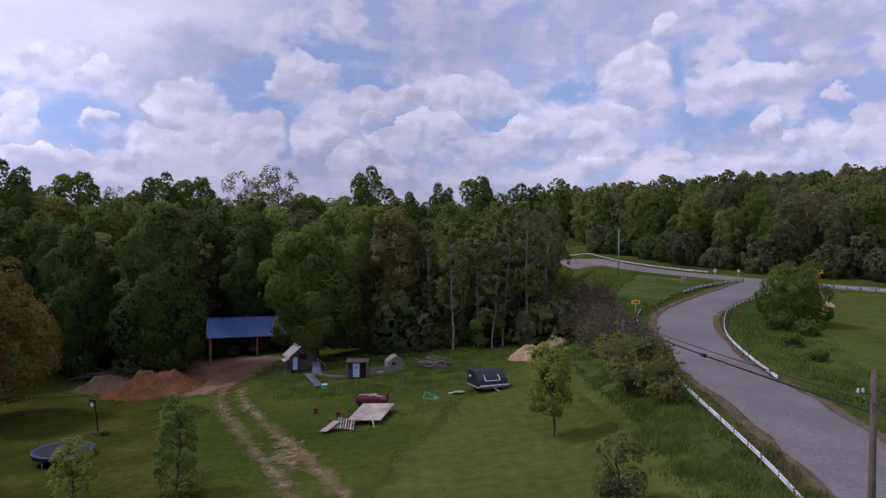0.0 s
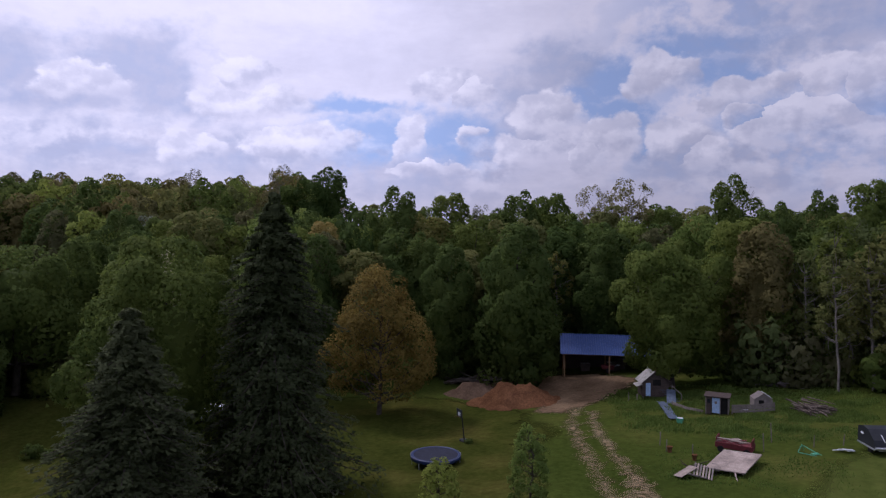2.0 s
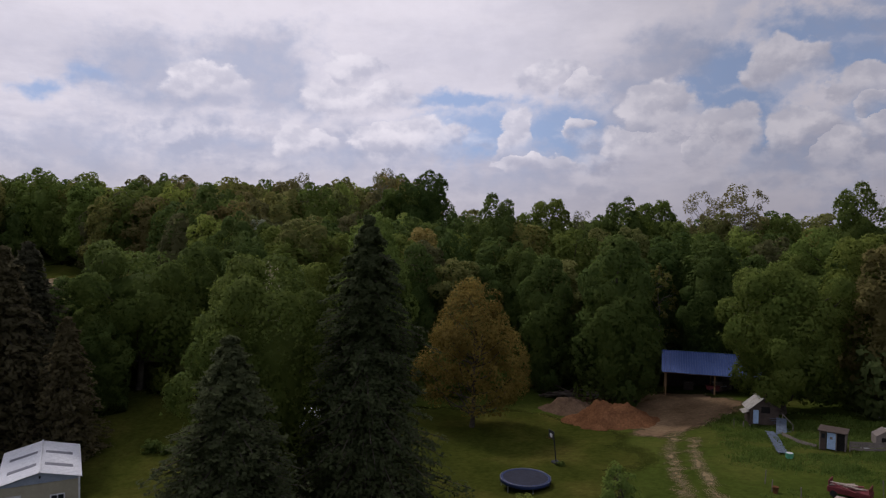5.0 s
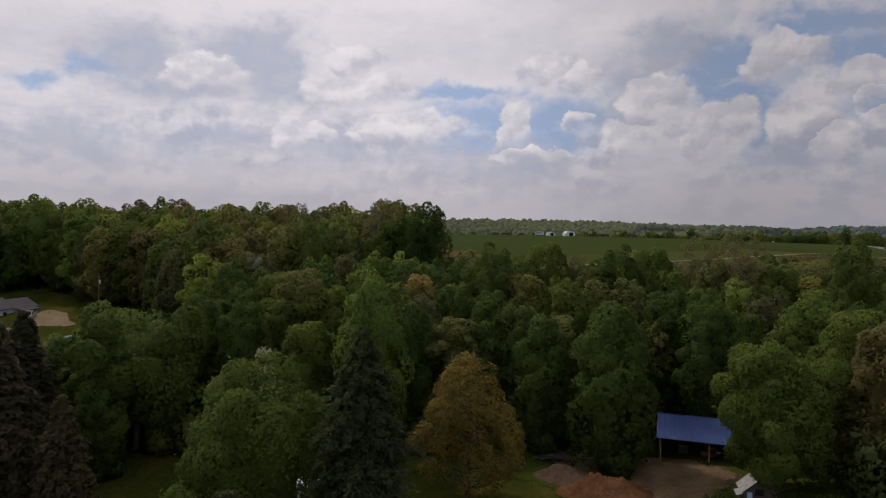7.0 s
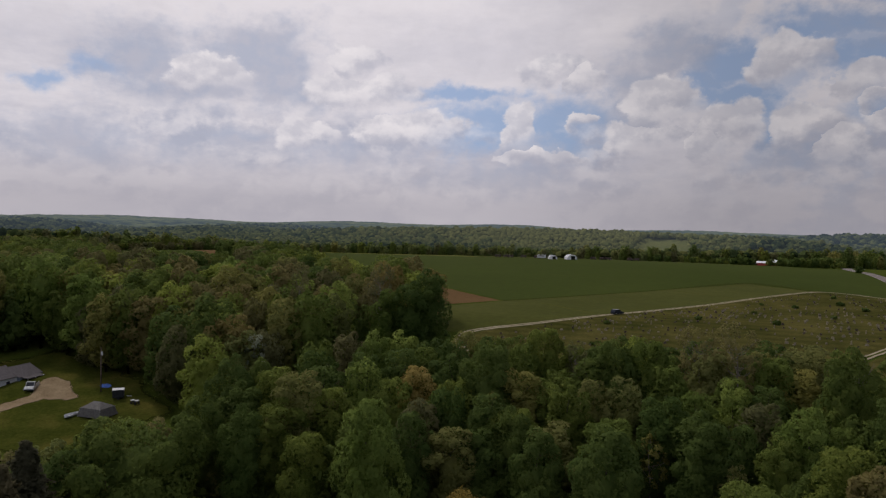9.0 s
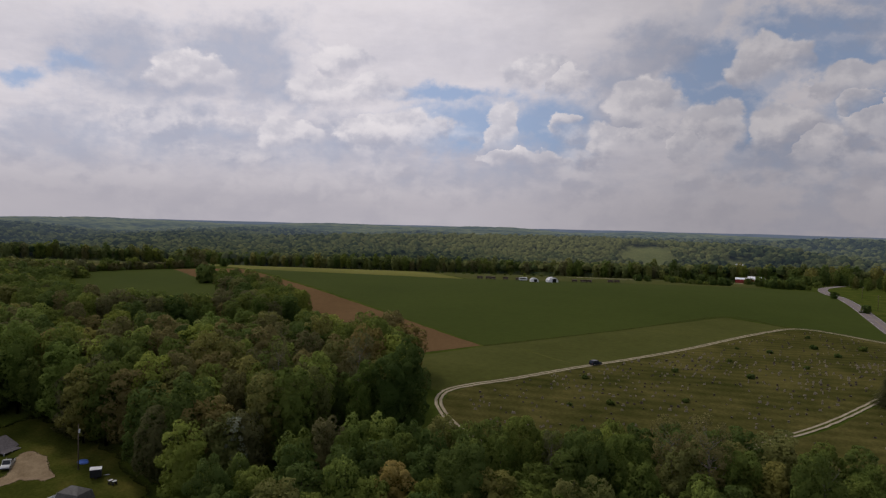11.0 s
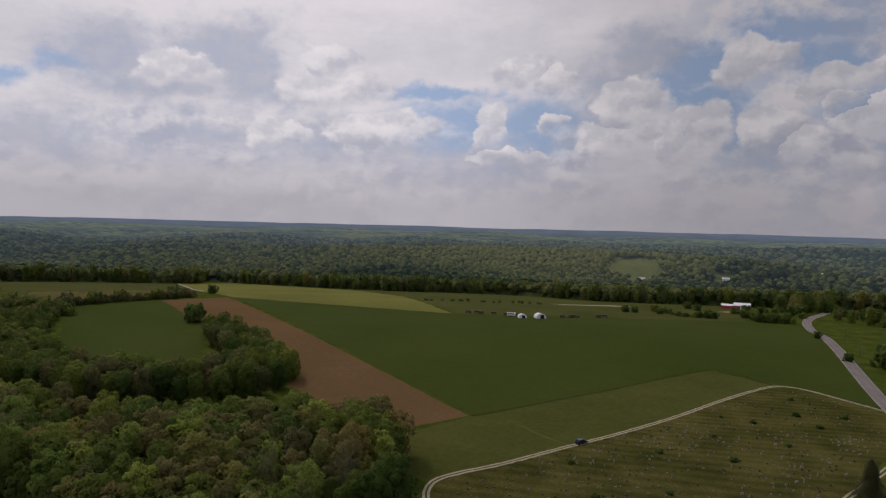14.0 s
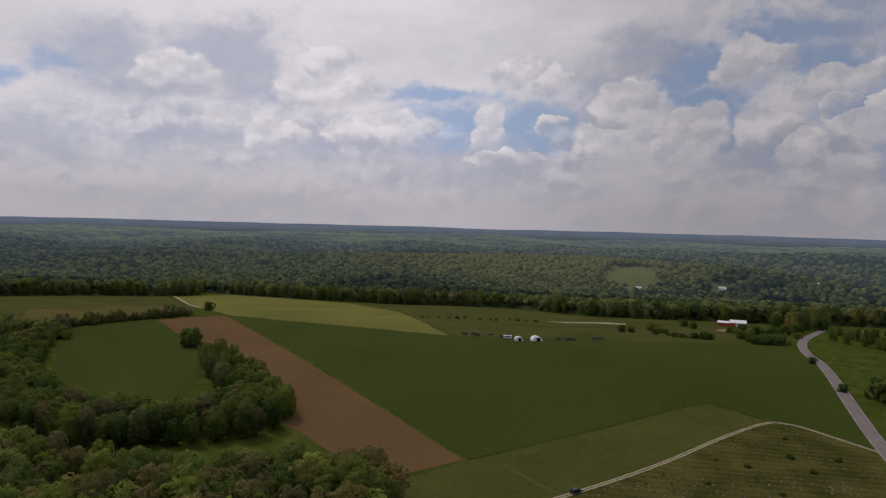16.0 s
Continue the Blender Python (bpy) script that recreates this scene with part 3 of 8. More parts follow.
def ribbon(name, points, width, mat, label, category, up=0.10, step=3.0, cols=5, shift=0.0, ragged=0.0, kind="structure", level=False):
    """A strip of road or lane along a line of the plan; level keeps it flat across, with skirts down to the ground."""
    c = spline(points, step)
    t = np.gradient(c, axis=0)
    t /= np.linalg.norm(t, axis=1)[:, None]
    nrm = np.stack([-t[:, 1], t[:, 0]], 1)
    rng = np.random.default_rng(len(c))
    rows = []
    for j in range(cols):
        u = (j / (cols - 1) - 0.5) * width + shift
        edge = rng.normal(0, ragged, len(c))[:, None] if j in (0, cols - 1) else 0.0
        q = c + nrm * (u + edge)
        z = land(c[:, 0], c[:, 1]) + up - 0.02 * abs(u) if level else land(q[:, 0], q[:, 1]) + up
        rows.append(np.column_stack([q, z]))
    if level is True:
        for j, u in ((0, -1.2), (cols - 1, 1.2)):
            q = c + nrm * ((j / (cols - 1) - 0.5) * width + shift + u)
            rows.insert(0 if j == 0 else len(rows), np.column_stack([q, land(q[:, 0], q[:, 1]) - 0.4]))
    v = np.stack(rows, 1)
    ob = mesh_object(name, v.reshape(-1, 3), grid_faces(v.shape[0], v.shape[1])[:, ::-1], mat, smooth=True)
    mid = ob.data.attributes.new("mid", "FLOAT", "POINT")
    across = 1 - np.abs(np.linspace(-1, 1, v.shape[1]))
    mid.data.foreach_set("value", np.tile(across, v.shape[0]).astype(np.float32))
    return tagged(ob, label, category, kind=kind)


# fields, by their corners in the plan
draped("soil_field", [(-155, 188), (-144, 226), (-556, 420), (-563, 352), (-401, 288), (-245, 216)], M_SOIL, "reddish-brown tilled field beside the green crop", "field", 0.08, 8, 1.0)
draped("crop_field", [(-143, 227), (-90, 376), (-12, 350), (-26, 400), (-56, 528), (-76, 600), (-120, 600), (-190, 530), (-262, 476), (-310, 452), (-552, 424)], M_CROP, "wide dark green crop field on the plateau", "field", 0.08, 10, 1.0)
draped("pale_field", [(-310, 453), (-552, 426), (-640, 452), (-880, 575), (-900, 700), (-640, 690), (-480, 600)], M_PALECROP, "pale yellow-green field in front of the far wood", "field", 0.10, 14, 3.0)
draped("back_meadow", [(-309, 456), (-262, 478), (-190, 532), (-120, 602), (-140, 700), (-203, 800), (-320, 770), (-485, 835), (-640, 740), (-640, 692), (-480, 603)], M_MEADOW, "rough green pasture behind the white tents", "meadow", 0.08, 12, 2.0)
draped("left_field", [(-565, 355), (-403, 288), (-374, 272), (-300, 205), (-335, 190), (-374, 176), (-550, 262), (-570, 280)], M_CROP, "green field enclosed by hedges", "field", 0.10, 10, 2.0)
draped("far_left_field", [(-585, 402), (-590, 243), (-900, 350), (-900, 570), (-640, 446)], M_MEADOW, "green field behind a hedgerow", "field", 0.10, 14, 3.0)
M_FALLOW = soften(surface("field_fallow", (0.075, 0.068, 0.026), (0.12, 0.102, 0.042), 0.02, 0.95, grain=0.12, relief=0.3, depth=0.2), 0.03, 0.4, 0.8)
draped("fallow_strip", [(-583, 398), (-588, 252), (-660, 276), (-720, 310), (-700, 430), (-640, 442)], M_FALLOW, "dull tan fallow strip behind the hedgerow", "field", 0.14, 12, 3.0, fade=18.0)
draped("mown_strip", [(-151, 187), (-142, 225), (-90, 374), (-56, 361), (-68.5, 323), (-81, 269), (-94.8, 223.5), (-107, 192), (-115.5, 177), (-119, 168), (-130, 164), (-142, 172)], M_MEADOW, "mown grass strip beside the gravel lane", "grass", 0.10, 6, 0.5)
draped("cemetery_grass", [(-103, 153), (-114, 160), (-117, 168), (-114.5, 177), (-106, 192), (-94, 223.5), (-80, 269), (-67.5, 323), (-57, 355), (-49, 362), (-26, 352), (-12, 344), (-4, 300), (-12, 243), (-22, 213), (-34, 190), (-60, 150)], M_STUBBLE, "dry olive cemetery grass with mowing stripes", "grass", 0.09, 6, 0.3)
draped("cemetery_grass_east", [(-58, 148), (-33, 188), (-20, 212), (-10, 243), (-3, 270), (3, 300), (24, 268), (30, 230), (16, 200), (-10, 176)], M_STUBBLE, "dry olive cemetery grass across the lane", "grass", 0.085, 6, 0.3)
LANE = [(-84, 146), (-92, 148.5), (-103, 152), (-114.5, 159.5), (-118.5, 168), (-115.5, 177), (-107, 192), (-94.8, 223.5), (-81, 269), (-68.5, 323), (-58, 357), (-50, 363.5), (-41, 362), (-26, 354), (-11, 345.5)]
ribbon("gravel_lane", LANE, 2.2, M_GRAVEL, "pale gravel lane with two wheel tracks", "lane", 0.14, 2.5, 5, ragged=0.08)
ribbon("lane_middle", LANE, 0.5, M_MEADOW, "strip of grass between the lane's wheel tracks", "grass", 0.165, 2.5, 3, ragged=0.07)
ribbon("cemetery_lane", [(-60, 146), (-45, 168), (-34, 191), (-22, 213.5), (-12, 243), (-5, 270), (2, 300)], 2.1, M_GRAVEL, "pale gravel lane beside the graves", "lane", 0.14, 2.5, 5, ragged=0.08)
ribbon("lane_middle_east", [(-60, 146), (-45, 168), (-34, 191), (-22, 213.5), (-12, 243), (-5, 270), (2, 300)], 0.7, M_MEADOW, "strip of grass between the lane's wheel tracks", "grass", 0.165, 2.5, 3, ragged=0.07)
ribbon("field_track", [(-640, 452), (-700, 478), (-870, 570)], 4.0, M_GRAVEL, "pale farm track between two fields", "track", 0.2, 6, 3, ragged=0.4)

ROAD = [(13, 8), (20.5, 28), (22.6, 45), (23.2, 58), (26.0, 72), (30.5, 85), (39.5, 99), (50.0, 113), (58, 124)]
MAIN = [(-90, 900), (-84, 800), (-84, 680), (-72, 596), (-53, 535), (-24, 410), (-9, 350), (18, 262), (35.4, 200), (39.0, 165), (45.2, 144.5), (57, 129), (72.5, 114.5), (95, 96), (130, 76), (190, 50)]
ribbon("road", ROAD, 6.2, M_ASPHALT, "worn grey asphalt road curving up a bank", "road", 0.16, 2.0, 7, ragged=0.12, level=True)
ribbon("main_road", MAIN, 6.6, M_ASPHALT, "grey two-lane asphalt road", "road", 0.22, 4.0, 7, ragged=0.1, level=True)

# ---- trees ----
def tube(path, radii, sides):
    """Vertices and quads of a tapered tube along a path."""
    path, n = np.asarray(path, float), len(path)
    t = np.gradient(path, axis=0)
    t /= np.linalg.norm(t, axis=1)[:, None] + 1e-9
    ref = np.where(np.abs(t[:, 2:3]) > 0.9, np.array([[1.0, 0, 0]]), np.array([[0, 0, 1.0]]))
    a = np.cross(t, ref)
    a /= np.linalg.norm(a, axis=1)[:, None] + 1e-9
    b = np.cross(t, a)
    ang = np.arange(sides) * 2 * math.pi / sides
    v = path[:, None] + (a[:, None] * np.cos(ang)[None, :, None] + b[:, None] * np.sin(ang)[None, :, None]) * np.asarray(radii)[:, None, None]
    i = np.arange(n * sides).reshape(n, sides)
    f = np.stack([i[:-1], i[1:], np.roll(i, -1, 1)[1:], np.roll(i, -1, 1)[:-1]], -1).reshape(-1, 4)
    return v.reshape(-1, 3), f


def merge(parts):
    vs, fs, base = [], [], 0
    for v, f in parts:
        vs.append(v)
        fs.append(f + base)
        base += len(v)
    return np.concatenate(vs), np.concatenate(fs)


def leaf_quads(centre, normal, size, rng, long=1.15, soft=None):
    """One leaf spray (a triangle) at each centre, turned by chance about its normal; soft: the way the crown's surface faces there."""
    n = len(centre)
    r = rng.normal(size=(n, 3))
    a = np.cross(normal, r)
    a /= np.linalg.norm(a, axis=1)[:, None] + 1e-9
    b = np.cross(normal, a)
    s = (size * rng.uniform(0.6, 1.3, n))[:, None]
    a, b = a * s * 0.62 * long, b * s * 0.62
    v = np.stack([centre + a, centre - 0.6 * a + b, centre - 0.6 * a - b], 1).reshape(-1, 3)
    f = np.arange(3 * n).reshape(n, 3)
    soft = normal if soft is None else soft
    g = np.cross(v[f[:, 1]] - v[f[:, 0]], v[f[:, 2]] - v[f[:, 0]])
    turned = (g * soft).sum(1) < 0
    f[turned] = f[turned][:, ::-1]
    return v, f, np.repeat(soft, 3, axis=0)


def outline(u, wide, low):
    """Width of a crown at the height u of it: widest at wide, domed above, low at the bottom."""
    power = 2.7 if wide > 0.35 else 1.7
    return math.sqrt(max(0.0, 1 - ((u - wide) / (1 - wide)) ** power)) if u > wide else low + (1 - low) * math.sin(math.pi / 2 * u / wide)


def unit(v):
    return v / (np.linalg.norm(v, axis=1)[:, None] + 1e-9)


def crown_points(rng, H, base, R, n_clump, n_leaf, wide=0.38, clump=0.26, low=0.6):
    """Leaf places of a closed crown: boughs as overlapping rounded masses under a domed outline, each set with small tufts."""
    hgt = H - base
    rb0 = R * 0.36
    nb = int(np.clip(2 * math.pi * R * 0.8 * hgt / (math.pi * rb0 * rb0) * 1.25, 16, 80))
    lobes = rng.uniform(0, 2 * math.pi, 3)
    B, rb = [], []
    for i in range(nb):
        u = min(1.0, max(0.0, 1 - (1 - (i + 0.5) / nb) ** 0.85 + rng.normal(0, 0.02)))
        r = rb0 * rng.uniform(0.72, 1.22) * (1.0 - 0.22 * u)
        z = base + r * 0.6 + (hgt - r * 1.35) * u
        prof = outline((z - base) / hgt, wide, low)
        th = i * 2.39996 + rng.normal(0, 0.4)
        lump = 1 + 0.14 * math.sin(2 * th + lobes[0] + 4 * u) + 0.10 * math.sin(3 * th + lobes[1] - 6 * u)
        rad = max(0.0, R * prof * lump * rng.uniform(0.74, 1.10) - r * 0.8)
        B.append((rad * math.cos(th), rad * math.sin(th), z))
        rb.append(r)
    B, rb = np.array(B), np.array(rb)
    mid = np.array([0, 0, base + hgt * 0.42])
    away = unit((B - mid) / np.array([R, R, hgt * 0.5]))
    k = np.concatenate([np.arange(nb), np.arange(nb), rng.integers(0, nb, max(0, 3 * n_clump - 2 * nb))])
    d = unit(rng.normal(size=(len(k), 3)) + away[k] * 0.8)
    cs = B[k] + d * (rb[k] * 0.74)[:, None]
    rs = rb[k] * rng.uniform(0.24, 0.50, len(k))
    m = int(n_leaf * 2.2)
    q = rng.integers(0, len(k), m)
    e = unit(rng.normal(size=(m, 3)) + d[q] * 0.7 + np.array([0, 0, 0.12]))
    far_ = np.where(rng.random(m) < 0.06, rng.uniform(1.1, 1.5, m), rng.uniform(0.62, 1.1, m))
    p = cs[q] + e * (rs[q] * far_)[:, None]
    plain_ = rng.random(m) < 0.5       # half of the leaves close the boughs' surfaces between the tufts
    e = np.where(plain_[:, None], unit(e + away[k[q]] * 0.25), e)
    p = np.where(plain_[:, None], B[k[q]] + e * (rb[k[q]] * rng.uniform(0.86, 1.04, m))[:, None], p)
    deep = np.full(m, 9.0)
    for c, r in zip(B, rb):
        deep = np.minimum(deep, np.linalg.norm(p - c, axis=1) / r)
    ok = np.nonzero((deep > 0.80) & (p[:, 2] > base - 0.3))[0][:n_leaf]
    p, e, q = p[ok], e[ok], q[ok]
    out = (p - mid) / np.array([R, R, hgt * 0.5])
    bough = unit(p - B[k[q]])
    w = n_leaf // 6                    # leaves between the boughs, deeper in
    uu, th = rng.uniform(0.04, 0.93, w), rng.uniform(0, 2 * math.pi, w)
    rr_ = R * np.array([outline(v, wide, low) for v in uu]) * np.where(uu > 0.66, np.sqrt(rng.uniform(0.0, 0.6, w)), rng.uniform(0.56, 0.76, w))
    p2 = np.column_stack([rr_ * np.cos(th), rr_ * np.sin(th), base + hgt * uu])
    e2 = unit((p2 - mid) / np.array([R, R, hgt * 0.5]) + rng.normal(size=p2.shape) * 0.3)
    p, e, bough, out = np.concatenate([p, p2]), np.concatenate([e, e2]), np.concatenate([bough, e2]), np.concatenate([out, e2 * 0.8])
    nrm = unit(e * 0.5 + bough * 0.5 + rng.normal(size=p.shape) * 0.42 + np.array([0, 0, 0.2]))
    soft = unit(e * 0.30 + bough * 0.55 + out * 0.55 + rng.normal(size=p.shape) * 0.14 + np.array([0, 0, 0.12]))
    rings, sides = 7, 10
    iv = [(0, 0, base + hgt * 0.06)]
    for i in range(rings):
        u = 0.08 + 0.60 * i / (rings - 1)
        for g in range(sides):
            th = 2 * math.pi * (g + 0.5 * (i % 2)) / sides
            rad = R * outline(u, wide, low) * rng.uniform(0.40, 0.52)
            iv.append((rad * math.cos(th), rad * math.sin(th), base + hgt * (u + rng.uniform(-0.03, 0.03))))
    iv.append((0, 0, base + hgt * 0.74))
    jf = [(0, 1 + (g + 1) % sides, 1 + g) for g in range(sides)]
    for i in range(rings - 1):
        a = 1 + i * sides
        for g in range(sides):
            h = (g + 1) % sides
            jf += [(a + g, a + h, a + sides + h), (a + g, a + sides + h, a + sides + g)]
    a = 1 + (rings - 1) * sides
    jf += [(a + g, a + (g + 1) % sides, a + sides) for g in range(sides)]
    iv = np.array(iv)
    inn = unit((iv - mid) / np.array([R, R, hgt * 0.55]) + np.array([0, 0, 0.15]))
    return cs, p, nrm, soft, (iv, np.array(jf), inn)


def open_points(rng, H, base, R, n_clump, n_leaf, wide=0.38, clump=0.26, low=0.6):
    """Leaf places in an open crown: loose clumps on and in the envelope, leaves on the clumps' shells.
    wide: where the crown is widest; low: its width at the bottom."""
    hgt = H - base
    cs, lobes = [], rng.uniform(0, 2 * math.pi, 4)

    while len(cs) < n_clump:
        u = rng.uniform(0, 1)
        prof = outline(u, wide, low)
        if rng.uniform(0, 1) > prof * 0.85 + 0.15:
            continue
        th = rng.uniform(0, 2 * math.pi)
        lump = 1 + 0.16 * math.sin(2 * th + lobes[0] + 5 * u) + 0.12 * math.sin(3 * th + lobes[1] - 7 * u)
        rad = R * prof * lump * rng.uniform(0.25, 1.0) ** 0.35 * 0.82
        cs.append((rad * math.cos(th), rad * math.sin(th), base + hgt * (0.03 + 0.91 * u)))
    cs = np.array(cs)
    rc = R * clump * rng.uniform(0.65, 1.3, n_clump)
    k = rng.integers(0, n_clump, n_leaf)
    d = rng.normal(size=(n_leaf, 3))
    d /= np.linalg.norm(d, axis=1)[:, None]
    away = (cs[k] - np.array([0, 0, base + hgt * 0.4])) / np.array([R, R, hgt * 0.55])
    d = d + away * 0.6
    d /= np.linalg.norm(d, axis=1)[:, None]
    d[:, 2] = np.where(d[:, 2] < -0.7, -d[:, 2], d[:, 2])
    p = cs[k] + d * (rc[k] * rng.uniform(0.6, 1.08, n_leaf))[:, None] * np.array([1.05, 1.05, 1.0])
    out = (p - np.array([0, 0, base + hgt * 0.35])) / np.array([R, R, hgt * 0.6])
    nrm = d * 0.6 + out * 0.6 + rng.normal(size=(n_leaf, 3)) * 0.5 + np.array([0, 0, 0.25])
    nrm /= np.linalg.norm(nrm, axis=1)[:, None]
    soft = d * 0.55 + out * 0.75 + rng.normal(size=(n_leaf, 3)) * 0.12 + np.array([0, 0, 0.15])
    soft /= np.linalg.norm(soft, axis=1)[:, None]
    # the dense inside of the crown, where no leaf can be told from the next
    rings, sides = 5, 8
    iv = [(0, 0, base + hgt * 0.06)]
    for i in range(rings):
        u = 0.08 + 0.66 * i / (rings - 1)
        for k in range(sides):
            th = 2 * math.pi * (k + 0.5 * (i % 2)) / sides
            lump = 1 + 0.16 * math.sin(2 * th + lobes[0] + 5 * u) + 0.12 * math.sin(3 * th + lobes[1] - 7 * u)
            rad = R * outline(u, wide, low) * lump * rng.uniform(0.20, 0.40)
            iv.append((rad * math.cos(th), rad * math.sin(th), base + hgt * (u + rng.uniform(-0.03, 0.03))))
    iv.append((0, 0, base + hgt * 0.78))
    jf = [(0, 1 + (k + 1) % sides, 1 + k) for k in range(sides)]
    for i in range(rings - 1):
        a = 1 + i * sides
        for k in range(sides):
            q = (k + 1) % sides
            jf += [(a + k, a + q, a + sides + q), (a + k, a + sides + q, a + sides + k)]
    a = 1 + (rings - 1) * sides
    jf += [(a + k, a + (k + 1) % sides, a + sides) for k in range(sides)]
    iv = np.array(iv)
    inn = (iv - np.array([0, 0, base + hgt * 0.4])) / np.array([R, R, hgt * 0.55]) + np.array([0, 0, 0.15])
    inn /= np.linalg.norm(inn, axis=1)[:, None]
    return cs, p, nrm, soft, (iv, np.array(jf), inn)


def trunk_limbs(rng, H, base, R, clumps, limbs, girth, lean=0.3, sides=7):
    z = np.linspace(-0.4, H * 0.76, 9)
    wob = np.cumsum(rng.normal(0, lean * 0.35, (9, 2)), 0)
    wob -= wob[0]
    path = np.column_stack([wob[:, 0], wob[:, 1], z])
    rad = girth * (1 - z / H) ** 0.8 + 0.03
    rad[0] = girth * 1.5
    rad[1] = girth * 1.05
    parts = [tube(path, rad, sides)]
    for c in clumps[rng.permutation(len(clumps))[:limbs]]:
        zb = max(base * 0.75, min(H * 0.78, c[2] - np.hypot(c[0], c[1]) * rng.uniform(0.5, 0.95)))
        p0 = np.array([np.interp(zb, z, path[:, 0]), np.interp(zb, z, path[:, 1]), zb])
        m = (p0 + c) / 2 + np.array([0, 0, -0.08 * R]) + rng.normal(0, 0.05 * R, 3)
        g = girth * 0.38 * (1 - zb / H) ** 0.6 + 0.03
        parts.append(tube(np.array([p0, m, c]), [g, g * 0.6, 0.025], 5))
    return merge(parts)


def broadleaf_data(seed, H, base, R, clumps, leaves, size, limbs=12, girth=0.3, wide=0.38, clump=0.26, low=0.6, dense=True):
    rng = np.random.default_rng(seed)
    points = open_points if limbs >= 28 and clumps < 200 else crown_points
    cs, p, nrm, soft, inside_ = points(rng, H, base, R, clumps, leaves, wide, clump, low)
    lv, lf, ln = leaf_quads(p, nrm, size, rng, 1.15, soft)
    if dense:
        lv, lf, ln = np.concatenate([lv, inside_[0]]), np.concatenate([lf, inside_[1] + len(lv)]), np.concatenate([ln, inside_[2]])
    return (lv, lf, ln), trunk_limbs(rng, H, base, R, cs, limbs, girth)


def conifer_data(seed, H, R, whorls, per, leaves, size, base=1.2):
    """A spruce: whorls of drooping boughs, clothed with hanging sprays."""
    rng = np.random.default_rng(seed)
    P, N, F, tubes = [], [], [], [tube(np.column_stack([np.zeros(5), np.zeros(5), np.linspace(-0.3, H, 5)]), np.linspace(0.32, 0.03, 5), 6)]
    each = max(3, leaves // (whorls * per))
    for w in range(whorls):
        u = (w + rng.uniform(0, 0.7)) / whorls
        z0 = base + (H - base) * u
        ln = R * (1 - u) ** 0.72 * rng.uniform(0.78, 1.15) + 0.3
        for k in range(per):
            th = 2 * math.pi * (k + rng.uniform(-0.35, 0.35)) / per + w * 1.3
            L = ln * rng.uniform(0.5, 1.12) * (1 + 0.14 * math.sin(2 * th + u * 9) + 0.10 * math.sin(5 * th - u * 14))
            out = np.array([math.cos(th), math.sin(th), 0])
            tip = np.array([0, 0, z0]) + out * L + np.array([0, 0, -0.28 * L])
            if L > R * 0.35:
                tubes.append(tube(np.array([[0, 0, z0], (np.array([0, 0, z0]) + tip) / 2 + [0, 0, 0.05 * L], tip]), [0.07, 0.05, 0.02], 4))
            s = rng.uniform(0.12, 1.05, each) ** 0.7
            side = np.array([-out[1], out[0], 0])
            q = np.array([0, 0, z0]) + out * (s * L)[:, None] + np.array([0, 0, -0.28 * L]) * (s ** 1.5)[:, None]
            q = q + side * (rng.normal(0, 0.13, each) * L * (1.1 - 0.5 * s))[:, None] + np.array([0, 0, 1]) * rng.normal(-0.05, 0.12, each)[:, None]
            P.append(q)
            nn = np.array([0, 0, 1.0]) + out * 0.5 + rng.normal(size=(each, 3)) * 0.45
            N.append(nn / np.linalg.norm(nn, axis=1)[:, None])
            F.append(np.tile(out * 0.8 + np.array([0, 0, 0.55]), (each, 1)) + rng.normal(size=(each, 3)) * 0.25)
    return leaf_quads(np.concatenate(P), np.concatenate(N), size, rng, 1.9, unit(np.concatenate(F))), merge(tubes)


def make_tree(name, data, leaf_mat, bark, label, category="tree", group="", split=False):
    top = new(name)
    (lv, lf, ln), (tv, tf) = data
    mesh_object("crown", lv, lf, leaf_mat, top, True, ln)
    if split:                          # every limb a part of its own
        mesh_object("trunk", tv[:63], tf[:56], bark, top, smooth=True)
        for k in range((len(tv) - 63) // 15):
            mesh_object("limb", tv[63 + 15 * k:78 + 15 * k], tf[56 + 10 * k:66 + 10 * k] - 63 - 15 * k, bark, top, smooth=True)
    else:
        mesh_object("trunk", tv, tf, bark, top, smooth=True)
    return tagged(top, label, category, group)


def plant(ob, x, y, scale=1.0, turn=0.0, tall=1.0, sink=0.15):
    ob.matrix_basis = pose(x, y, at(x, y) - sink, 0, 0, turn) @ Matrix.Diagonal((scale, scale, scale * tall, 1))
    return ob


def plant_copy(ob, x, y, scale=1.0, turn=0.0, tall=1.0, sink=0.15):
    keep = ob.scale.copy()
    ob.scale = (1, 1, 1)
    c = copy_thing(ob, pose(x, y, at(x, y) - sink, 0, 0, turn) @ Matrix.Diagonal((scale, scale, scale * tall, 1)))
    ob.scale = keep
    return c


